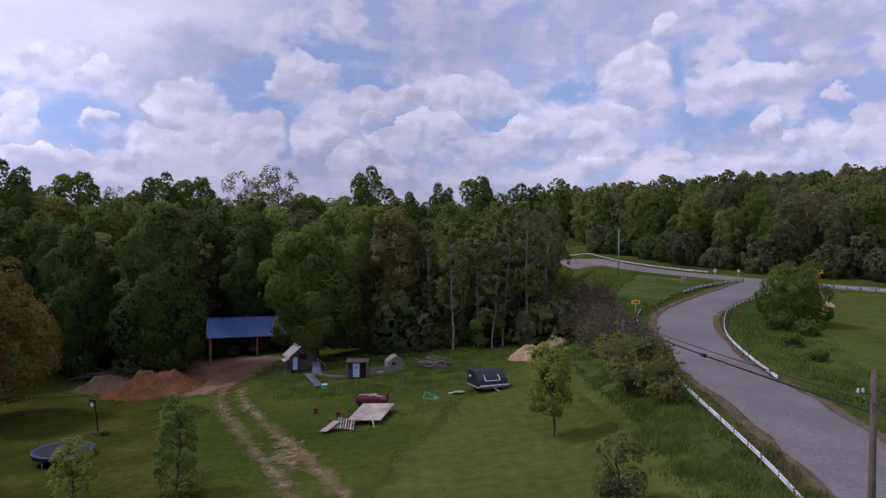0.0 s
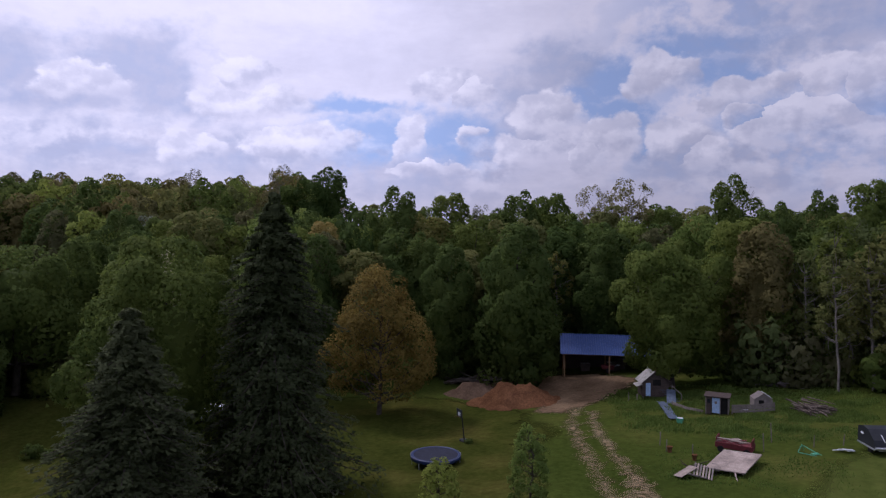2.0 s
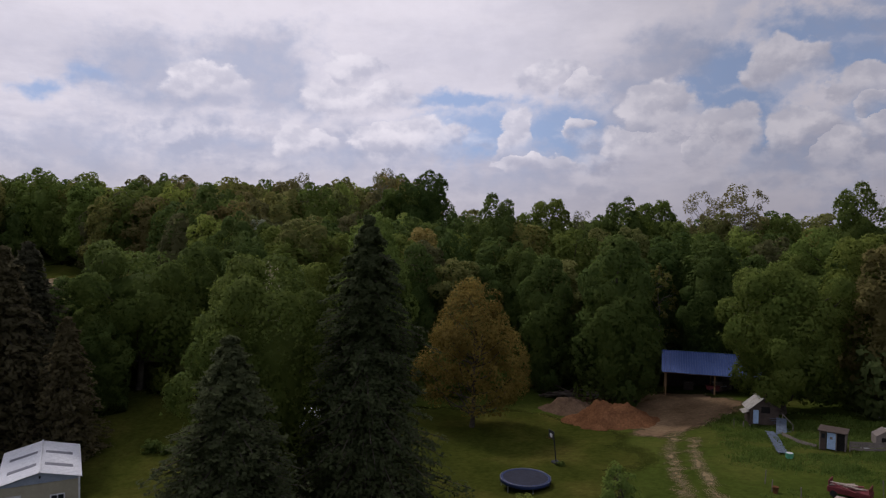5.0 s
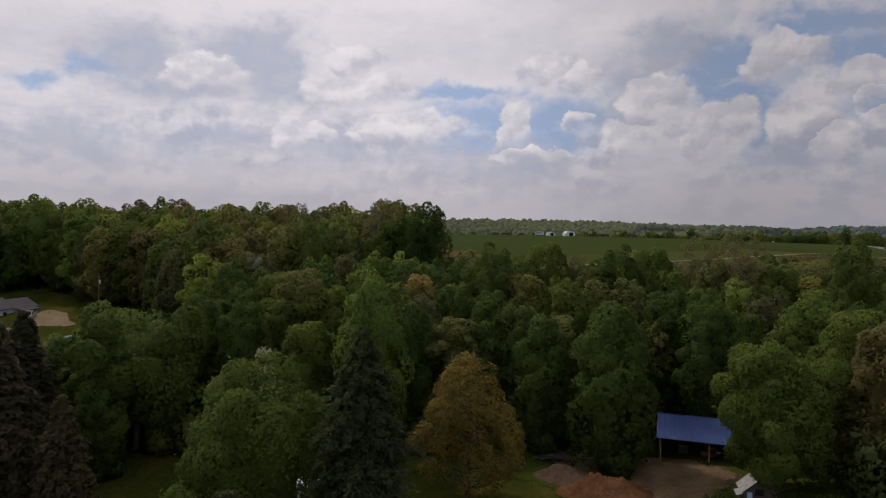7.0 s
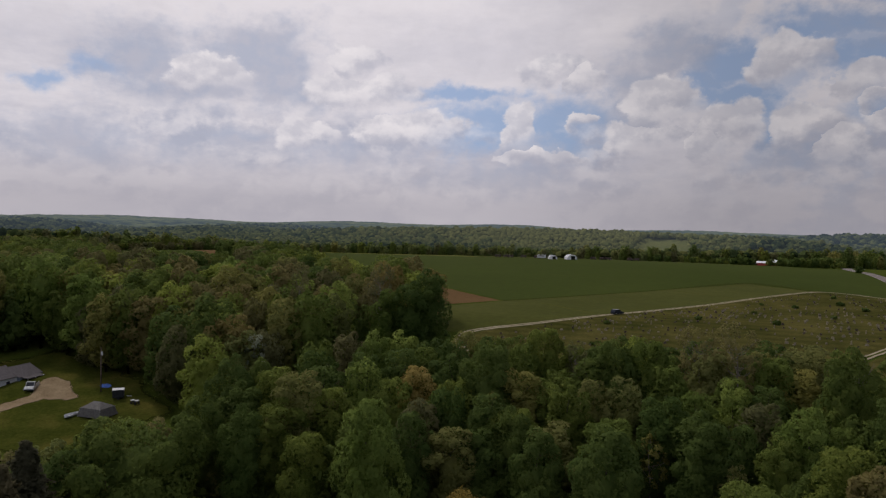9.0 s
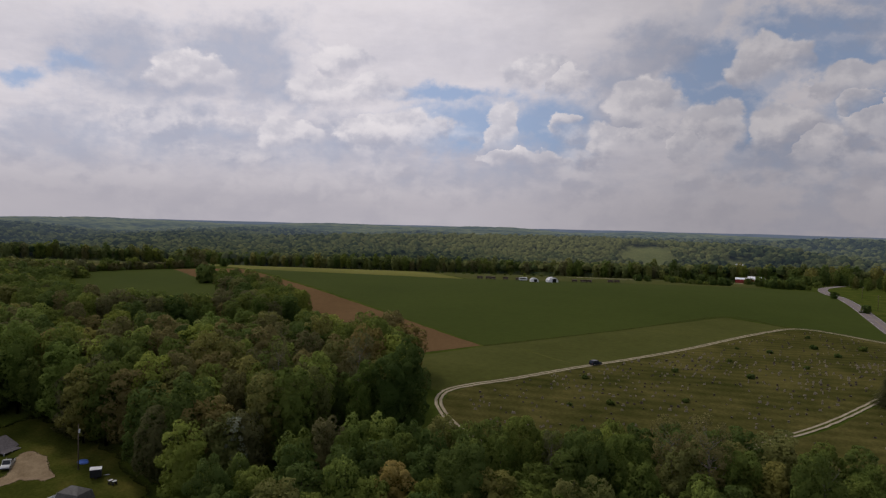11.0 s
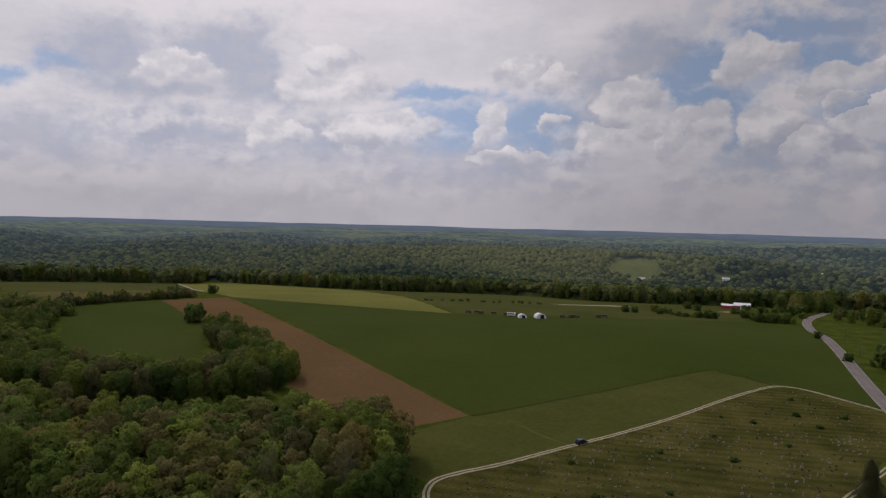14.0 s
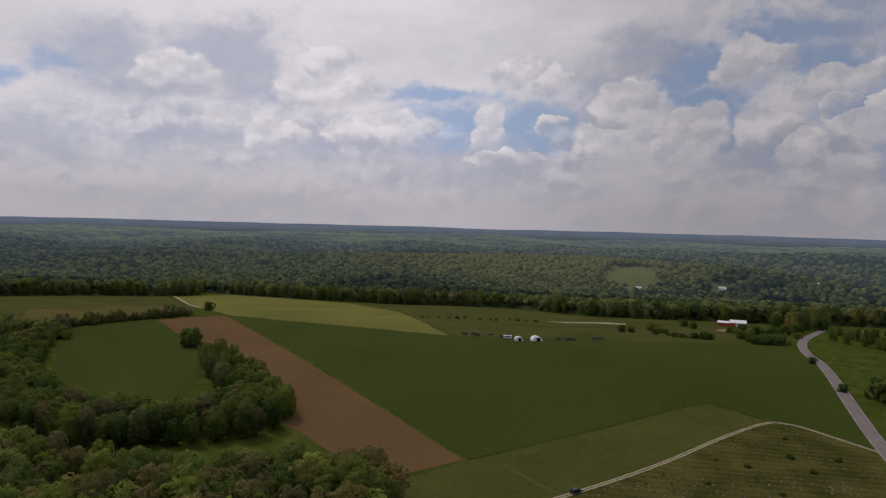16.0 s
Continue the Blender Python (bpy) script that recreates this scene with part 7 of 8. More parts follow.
cable("overhead_cable", *THICK, 0.16, 0.045, "thick black overhead cable crossing the road")
cable("overhead_cable", (14.9, 23.4, z0 + 6.6), (-2.0, -30.0, z0 + 6.6), 0.5, 0.03, "thin black overhead cable behind the road")
cs = thing("cable_splice", 15.5, 40.4, 0, "black splice case hanging on the cable", "splice case")
u_ = (40.4 - 23.4) / (61.0 - 23.4)
cs.location = Vector(THICK[0]).lerp(Vector(THICK[1]), u_) - Vector((0, 0, 0.16 * 4 * u_ * (1 - u_)))
part("case", rod((-0.02, -0.36, 0.02), (0.02, 0.36, -0.02), 0.12, 0.10, 10), M_RUBBER, cs)
M_PALEPOLE = plain("pole_bleached", (0.30, 0.275, 0.245), 0.9, vary=0.2)
tall = utility_pole(34.8, 135.0, 9.1, "bleached grey utility pole below the main road", 20, 0)
tall.children[0].data.materials[0] = M_PALEPOLE
for x, y in ((-2, 372), (-14, 420), (-30, 478), (-44, 545)):
    utility_pole(x, y, 9.0, "weathered utility pole beside the main road", 15, 1)

# markings of the two roads
M_LINEYELLOW = plain("line_yellow", (0.26, 0.20, 0.08), 0.7)
M_LINEWHITE = plain("line_white", (0.42, 0.41, 0.39), 0.7, vary=0.3)
for sh in (-0.12, 0.12):
    ribbon("centre_line", MAIN, 0.12, M_LINEYELLOW, "worn yellow centre line of the main road", "road marking", 0.236, 4.0, 2, sh, level="line")
for sh in (-3.05, 3.05):
    ribbon("edge_line", MAIN, 0.14, M_LINEWHITE, "worn white edge line of the main road", "road marking", 0.236, 4.0, 2, sh, level="line")
M_SHOULDER = soften(surface("shoulder_gravel", (0.070, 0.060, 0.030), (0.150, 0.118, 0.078), 0.8, 0.95, grain=3.0, relief=0.5, depth=0.05), 0.7, 0.45, 0.8, 0.6)
for sh in (-3.5, 3.5):
    ribbon("road_shoulder", ROAD, 1.3, M_SHOULDER, "sandy gravel shoulder of the road", "shoulder", 0.085, 2.0, 5, sh, 0.05)

# ---- shrubs, saplings and tall grass ----
def twig_data(seed, H, R, stems, leaves, size):
    """A thicket shrub: many stems fanning out from the root, each with side twigs and finer sprigs; leaves cling to the sprigs."""
    rng = np.random.default_rng(seed)
    parts, at_, out_ = [], [], []
    for k in range(stems):
        th, reach = rng.uniform(0, 2 * math.pi), R * math.sqrt(rng.uniform(0.02, 1.0))
        tall_ = H * rng.uniform(0.6, 1.05) * (1 - 0.35 * (reach / R) ** 2)
        foot = np.array([math.cos(th), math.sin(th), 0]) * reach * 0.25 + np.array([0, 0, -0.2])
        tip = np.array([math.cos(th) * reach, math.sin(th) * reach, tall_])
        knee = foot * 0.45 + tip * 0.55 + np.array([0, 0, 0.10 * H]) + rng.normal(0, 0.10, 3)
        parts.append(tube(np.array([foot, knee, tip]), [0.045, 0.028, 0.010], 4))
        for _ in range(11):
            u = rng.uniform(0.25, 1.0)
            p = knee + (tip - knee) * (u - 0.5) * 2 if u > 0.5 else foot + (knee - foot) * u * 2
            way = unit((rng.normal(size=3) + np.array([math.cos(th), math.sin(th), 0.9]))[None])[0]
            ln = H * rng.uniform(0.10, 0.24)
            q = p + way * ln
            parts.append(tube(np.array([p, (p + q) / 2 + rng.normal(0, 0.03, 3), q]), [0.018, 0.013, 0.006], 3))
            for _ in range(3):
                a = p + (q - p) * rng.uniform(0.3, 1.0)
                b_ = a + unit((way + rng.normal(size=3) * 0.8)[None])[0] * ln * rng.uniform(0.3, 0.7)
                parts.append(tube(np.array([a, b_]), [0.011, 0.005], 3))
                at_.append(b_)
                out_.append(way)
    at_, out_ = np.array(at_), np.array(out_)
    pick = rng.integers(0, len(at_), leaves)
    pos = at_[pick] + rng.normal(0, 0.10, (leaves, 3))
    nn = unit(rng.normal(size=(leaves, 3)) + np.array([0, 0, 0.8]))
    return leaf_quads(pos, nn, size, rng, 1.15, unit(out_[pick] + np.array([0, 0, 0.7]))), merge(parts)


M_TWIG = surface("twigs_brown", (0.060, 0.046, 0.038), (0.150, 0.118, 0.098), 1.2, 0.9, grain=9, relief=0.4, depth=0.02)
twiggy = make_tree("roadside_brush", twig_data(71, 4.4, 2.1, 26, 620, 0.15), M_BUDS, M_TWIG, "brown twiggy half-bare brush below the guard rail", "shrub", "shrubs below the road")
leafy = make_tree("roadside_shrub", twig_data(72, 4.0, 2.3, 24, 3000, 0.19), M_OLIVE, M_TWIG, "dull green shrub in small leaf below the guard rail", "shrub", "shrubs below the road")
used_s = [False, False]
r_ = np.random.default_rng(12)
LEAFY_SPOTS = [(15.5, 46.5, 0.5), (15.3, 49.5, 0.8), (16.3, 51.5, 0.75), (14.9, 52.5, 0.85), (16.6, 54.5, 0.85), (15.2, 55.8, 0.95), (16.9, 57.8, 0.9), (15.7, 59.5, 1.0)]
TWIGGY_SPOTS = [(17.6, 62, 0.85), (16.0, 62.6, 1.0), (16.9, 65.2, 1.0), (15.9, 67.2, 1.05), (18.2, 67.5, 0.8), (17.2, 70, 1.05), (16.2, 72.4, 1.1), (18.6, 73, 0.9), (17.4, 75.6, 1.15), (19.4, 77.5, 0.9), (18.0, 79.5, 1.15), (16.8, 81.6, 1.2), (19.6, 82.5, 1.0), (18.0, 85.0, 1.2), (20.2, 88, 1.15), (18.4, 89.5, 1.3), (21.6, 93.5, 1.1), (19.8, 95, 1.3), (22.6, 100, 1.2), (20.8, 101.5, 1.35)]
for i, (x, y, s) in enumerate(LEAFY_SPOTS + TWIGGY_SPOTS):
    k = 0 if i >= len(LEAFY_SPOTS) else 1
    (plant_copy if used_s[k] else plant)((twiggy, leafy)[k], x, y, s, r_.uniform(0, 360), r_.uniform(0.85, 1.1))
    used_s[k] = True
thin = make_tree("thin_tree", broadleaf_data(73, 14, 3.0, 2.3, 60, 1500, 0.24, 30, 0.11, 0.5, 0.22, 0.6, False), M_OLIVE, M_PALEBARK, "slender half-bare tree with a pale trunk", "tree", "half-bare trees by the road")
first = True
for x, y, s in ((9.0, 90.5, 1.0), (11.5, 92, 1.1), (13.8, 91, 0.9), (6.2, 90, 1.05), (15.8, 95, 1.1), (3.0, 91, 0.9), (18.2, 98, 1.0), (12.5, 96, 1.25), (20.6, 104, 1.15), (16.5, 87, 0.7), (-1.5, 92.5, 1.1), (7.6, 92.5, 1.2), (10.4, 89.6, 0.8), (14.6, 93.5, 1.15), (4.6, 92.4, 1.15), (17.2, 92, 0.85), (21.5, 99, 0.9), (0.6, 90.8, 0.75), (-3.8, 94, 1.0), (19.4, 94.5, 0.8), (8.4, 94.5, 1.35), (23.5, 108, 1.1), (12.2, 87.6, 0.6), (-24.5, 104.5, 1.1), (-36.5, 104.5, 1.2), (1.5, 87.5, 1.15), (4.8, 88, 1.3), (7.8, 87, 1.1), (10.8, 86.5, 1.25), (13.0, 88.5, 1.2), (16.8, 90, 1.2), (19.0, 92.5, 1.1), (21.6, 96, 1.25), (23.8, 101, 1.2), (6.4, 86, 0.9)):
    if x > 0.185 * y:
        continue
    (plant if first else plant_copy)(thin, x, y, s, r_.uniform(0, 360), r_.uniform(0.9, 1.15))
    first = False
sage = make_tree("slender_tree", broadleaf_data(78, 15, 1.0, 2.5, 120, 4200, 0.22, 40, 0.10, 0.5, 0.2, 0.7, False), M_SAGE, M_PALEBARK, "slender tree in pale grey-green young leaf", "tree", "slender trees by the road")
green_slender = make_tree("slender_tree", broadleaf_data(79, 15, 0.6, 2.9, 130, 6400, 0.22, 40, 0.10, 0.46, 0.2, 0.75, False), M_GREEN, M_PALEBARK, "slender tree in fresh green leaf", "tree", "slender trees by the road")
planted = set()
for k, (x, y, s) in enumerate(((-3.2, 97, 1.15), (-1.0, 94.6, 0.95), (1.4, 96.4, 1.2), (3.4, 94.0, 1.0), (5.6, 95.8, 1.2), (7.4, 93.2, 1.0), (9.2, 95.6, 1.15), (11.0, 93.0, 0.95), (12.6, 95.6, 1.05), (14.2, 93.4, 0.85), (0.2, 92.2, 0.7), (5.0, 91.4, 0.75), (9.6, 90.6, 0.7), (12.8, 90.2, 0.6), (2.4, 99.8, 1.25), (8.0, 99.4, 1.25), (12.4, 100, 1.1), (-4.4, 92.6, 0.8), (6.6, 98.2, 1.3), (2.6, 91.2, 0.55), (7.2, 90.2, 0.5), (11.4, 98.4, 1.2))):
    kind = green_slender if k % 5 in (0, 2, 3) else sage
    (plant_copy if kind.name in planted else plant)(kind, x, y, s, r_.uniform(0, 360), r_.uniform(0.9, 1.15))
    planted.add(kind.name)
dead = make_tree("dead_tree", (broadleaf_data(74, 27, 18, 2.2, 16, 60, 0.2, 16, 0.16, 0.5, 0.3, 0.6, False)), M_BUDS, M_PALEBARK, "bare dead tree rising above the wood")
plant(dead, -12.5, 131, 1.0, 40)

willow = make_tree("feathery_sapling", broadleaf_data(75, 6.9, 0.3, 1.55, 120, 4600, 0.12, 36, 0.05, 0.36, 0.20, 0.7, False), M_LIME, M_BARK, "feathery young tree with fine pale leaves", "tree", "young trees on the lawn", split=True)
plant(willow, -16.8, 43.2, 1.0, 10)
plant_copy(willow, -20.2, 37.4, 0.9, 80, 1.0)
plant(make_tree("budding_sapling", broadleaf_data(76, 4.4, 0.2, 1.35, 90, 3600, 0.12, 30, 0.05, 0.42, 0.24, 0.6, False), M_OLIVE, M_BARK, "young tree with small yellowish-brown leaves", split=True), 8.9, 33.2)
lb = make_tree("garden_bush", broadleaf_data(77, 1.3, 0.0, 0.9, 16, 500, 0.16, 4, 0.03, 0.42, 0.34, 0.9), M_DEEP, M_BARK, "low dark green bush on the lawn", "shrub", "low bushes")
plant(lb, -73.4, 43.4, 1.2)
for x, y, s in ((-71.8, 44.2, 0.9), (-30.4, 61.2, 0.5), (34, 66, 1.2), (33, 59.5, 0.9), (37.5, 75, 1.7), (38.5, 71.5, 1.5)):
    plant_copy(lb, x, y, s, x * 50)


def blades(name, poly, n, height, mats, label, seed):
    """Tall grass: single bent-over blades as slim triangles."""
    r = np.random.default_rng(seed)
    xs, ys = [p[0] for p in poly], [p[1] for p in poly]
    c = np.column_stack([r.uniform(min(xs), max(xs), n * 3), r.uniform(min(ys), max(ys), n * 3)])
    c = c[inside(c[:, 0], c[:, 1], poly)][:n]
    c = c + r.normal(0, 0.6, c.shape)
    way_ = spline(ROAD, 1.0)
    c = c[[np.min(np.hypot(way_[:, 0] - x, way_[:, 1] - y)) > 3.7 for x, y in c]]
    c = c[[noise.noise((x * 0.3, y * 0.3, 4.0)) > -0.25 + 0.5 * r.random() - 0.2 for x, y in c]]
    z = land(c[:, 0], c[:, 1])
    clump = np.array([0.6 + 0.8 * noise.noise((x * 0.45, y * 0.45, 0.0)) for x, y in c])
    h = height * np.clip(clump, 0.25, 1.4) * r.uniform(0.7, 1.2, len(c))
    a = r.uniform(0, 2 * math.pi, len(c))
    w = 0.05 + 0.05 * r.random(len(c))
    base = np.column_stack([c, z - 0.03])
    side = np.column_stack([np.cos(a) * w, np.sin(a) * w, np.zeros(len(c))])
    tip = base + np.column_stack([np.cos(a + 1.7) * h * 0.35, np.sin(a + 1.7) * h * 0.35, h])
    v = np.stack([base - side, base + side, tip], 1).reshape(-1, 3)
    return tagged(mesh_object(name, v, np.arange(len(v)).reshape(-1, 3), mats), label, "grass", kind="stuff")


M_BLADE = leaf_material("grass_blades", (0.080, 0.128, 0.026), (0.165, 0.225, 0.055), 0.5)
M_DRYBLADE = leaf_material("grass_blades_dry", (0.12, 0.10, 0.04), (0.26, 0.21, 0.10), 0.5)
blades("tall_grass", [(12.8, 24), (16.6, 26), (17.2, 46), (18.6, 60), (15.5, 66), (13.6, 60), (13.4, 48), (12.6, 38)], 30000, 0.65, M_BLADE, "tall green grass below the guard rail", 1)
blades("yard_tufts", [(-24, 86), (-13, 90), (3, 88), (8, 80), (2, 72), (-8, 68), (-16, 68), (-19, 76)], 26000, 0.42, M_BLADE, "uneven tufts of grass round the coop and the hut", 5)
blades("lawn_tufts", [(-12, 62), (6, 60), (13.4, 62), (13.2, 50), (4, 52), (-10, 54)], 9000, 0.22, M_BLADE, "short uneven tufts in the mown grass", 6)
blades("bank_grass", [(14, 66), (18.6, 62), (23, 80), (30, 97), (24, 100), (15, 84)], 22000, 0.8, M_BLADE, "tall green grass on the bank", 2)
blades("dry_grass", [(14.5, 21), (17.6, 22), (18.4, 32), (17.6, 40), (16.8, 30)], 9000, 0.7, M_DRYBLADE, "brownish dry grass beside the road", 3)
blades("meadow_grass", [(27.5, 46), (32, 46), (44, 86), (56, 104), (50, 104), (40, 90), (33, 76), (29, 62)], 26000, 0.55, M_BLADE, "rough grass behind the guard rail", 4)
blades("yard_grass", [(-20, 82), (-13, 76), (-10, 70), (-6, 66), (3, 67), (2, 76), (-6, 84), (-18, 90)], 24000, 0.24, M_BLADE, "uncut grass round the coop and hut", 5)

# ---- white shop building ----
def shop():
    s = thing("shop_building", -69.1, 26.3, 66.7, "beige metal shop building with white skylit roof", "outbuilding")
    W, D, E, R = 6.5, 10.2, 3.2, 4.0
    part("wall_front", prism([(0, -0.8), (W, -0.8), (W, E), (W / 2, R), (0, E)], 0.12), M_BEIGE, s, "beige gable wall").location = (0, 0.06, 0)
    part("wall_back", prism([(0, -0.8), (W, -0.8), (W, E), (W / 2, R), (0, E)], 0.12), M_BEIGE, s).location = (0, D - 0.06, 0)
    for x in (0.06, W - 0.06):
        part("wall_side", block((0.12, D - 0.24, E + 0.8), (x, D / 2, E / 2 - 0.4), soft=0), M_BEIGE, s)
    part("gable_panel", prism([(0.02, E - 0.25), (W - 0.02, E - 0.25), (W - 0.02, E - 0.02), (W / 2, R - 0.02), (0.02, E - 0.02)], 0.04), M_BLUEGREY, s, "blue-grey gable panel").location = (0, -0.03, 0)
    o = 0.25
    part("roof_left", sheet([(-o, D + o, E - 0.06), (-o, -o, E - 0.06), (W / 2, -o, R + 0.02), (W / 2, D + o, R + 0.02)], 0.05, 26, 0.04), M_WHITE, s, "white ribbed roof slope")
    part("roof_right", sheet([(W / 2, D + o, R + 0.02), (W / 2, -o, R + 0.02), (W + o, -o, E - 0.06), (W + o, D + o, E - 0.06)], 0.05, 26, 0.04), M_WHITE, s, "white ribbed roof slope")
    part("ridge_cap", rod((W / 2, -o, R + 0.08), (W / 2, D + o, R + 0.08), 0.10, sides=6), M_WHITE, s)
    slope = math.degrees(math.atan2(R - E, W / 2))
    for y in (2.6, 6.6):
        for x, sg in ((W * 0.26, -1), (W * 0.74, 1)):
            part("skylight", block((W * 0.38, 0.75, 0.05), (x, y, E + (R - E) * 0.52 + 0.08), (0, sg * slope, 0), soft=0), M_SKYLIGHT, s, "grey skylight strip")
    for x in (-0.02, W + 0.02):
        part("corner_trim", block((0.16, 0.16, E + 0.6), (x, -0.02, E / 2 - 0.3)), M_WHITE, s)
    part("garage_door", block((1.35, 0.05, 2.1), (1.0, -0.05, 0.9)), M_WHITE, s, "white panelled door")
    part("door_frame", block((1.55, 0.04, 2.25), (1.0, -0.02, 0.95)), M_OFFWHITE, s)
    w_ = part("window", block((1.25, 0.05, 0.75), (4.7, -0.03, 1.35)), M_WHITE, s, "white double window")
    for x in (4.42, 4.98):
        part("pane", block((0.46, 0.02, 0.56), (x, -0.065, 1.35), soft=0), M_GLASS, w_)
    part("gable_lamp", block((0.14, 0.14, 0.22), (W / 2, -0.1, R - 0.45)), M_BLACK, s)


shop()
c = thing("camper_top", -64.6, 58.8, 30, "white camper top showing behind the trees", "camper")
part("cabin", block((4.2, 2.1, 1.9), (0, 0, 1.2), soft=0.15), M_OFFWHITE, c)
part("roof", block((4.3, 2.2, 0.12), (0, 0, 2.2), soft=0.05), M_WHITE, c)
for x in (-0.9, 0.6):
    part("wheel", rod((x, -1.05, 0.3), (x, -0.85, 0.3), 0.32, sides=14), M_RUBBER, c)
part("window", block((1.0, 0.03, 0.5), (0.3, -1.06, 1.5)), M_GLASS, c)

# ---- the house in its clearing ----
draped("clearing_grass", [(-200, 42), (-150, 42), (-132, 58), (-134, 84), (-165, 90), (-198, 88)], M_DRYDARKLAWN, "dull olive grass of the clearing round the house", "lawn", 0.05, 3.0, 2.0, fade=8.0)
draped("house_drive", [(-163, 40), (-158, 40), (-161.3, 58.2), (-161.5, 61.5), (-161.9, 67.4), (-157.3, 70.9), (-157.5, 73.6), (-162.4, 74.1), (-168.7, 76.6), (-175.1, 75.8), (-175.9, 73.9), (-174.2, 71.2), (-166.8, 66.3), (-165.8, 59.7)], M_DRIVE, "tan earth driveway widening at the house", "driveway", 0.10, 1.0, 0.5, fade=1.8)


def gable_house(s, x0, x1, y0, y1, E, R, wall, roof, along_x=True, o=0.4):
    """Walls and a gabled roof over a rectangle; the ridge runs along x."""
    W, D = x1 - x0, y1 - y0
    for y in (y0 + 0.1, y1 - 0.1):
        part("wall", block((W, 0.2, E + 0.8), ((x0 + x1) / 2, y, E / 2 - 0.4), soft=0), wall, s)
    for x in (x0 + 0.1, x1 - 0.1):
        bm = prism([(-D / 2 + 0.2, -0.8), (D / 2 - 0.2, -0.8), (D / 2 - 0.2, E), (0, R), (-D / 2 + 0.2, E)], 0.2)
        bmesh.ops.transform(bm, matrix=pose(x, (y0 + y1) / 2, 0, 0, 0, 90), verts=bm.verts)
        part("gable_wall", bm, wall, s)
    m = (y0 + y1) / 2
    part("roof_slope", sheet([(x0 - o, y0 - o, E - 0.1), (x1 + o, y0 - o, E - 0.1), (x1 + o, m, R), (x0 - o, m, R)], 0.1), roof, s)
    part("roof_slope", sheet([(x1 + o, y1 + o, E - 0.1), (x0 - o, y1 + o, E - 0.1), (x0 - o, m, R), (x1 + o, m, R)], 0.1), roof, s)
    part("ridge_cap", rod((x0 - o, m, R + 0.08), (x1 + o, m, R + 0.08), 0.08, sides=6), roof, s)


def window(s, x, y, z, w=1.0, h=1.1):
    f = part("window", block((w + 0.16, 0.06, h + 0.16), (x, y, z)), M_WHITE, s)
    part("pane", block((w, 0.02, h), (x, y - 0.04, z), soft=0), M_GLASS, f)


h = thing("farmhouse", -174.6, 55.6, 111, "white farmhouse with grey shingle roof and porch", "house")
gable_house(h, 0, 14, 0, 8, 2.9, 5.0, M_OFFWHITE, M_SHINGLE)
gable_house(h, 14, 20, -0.6, 7.0, 2.7, 4.6, M_BLUEGREY, M_SHINGLE)
for x in (2.5, 6.0, 11.5):
    window(h, x, -0.03, 1.6)
window(h, 18.5, -0.63, 1.6)
part("door", block((0.95, 0.06, 2.05), (15.2, -0.64, 1.0)), M_DARK, h)
part("porch_roof", block((5.0, 2.6, 0.12), (16.8, -1.6, 2.55), (6, 0, 0)), M_SHINGLE, h)
for x in (14.6, 16.8, 19.0):
    part("porch_post", block((0.12, 0.12, 2.6), (x, -2.7, 1.2)), M_WHITE, h)
part("porch_deck", block((5.0, 2.6, 0.25), (16.8, -1.9, 0.05)), M_WOODGREY, h)


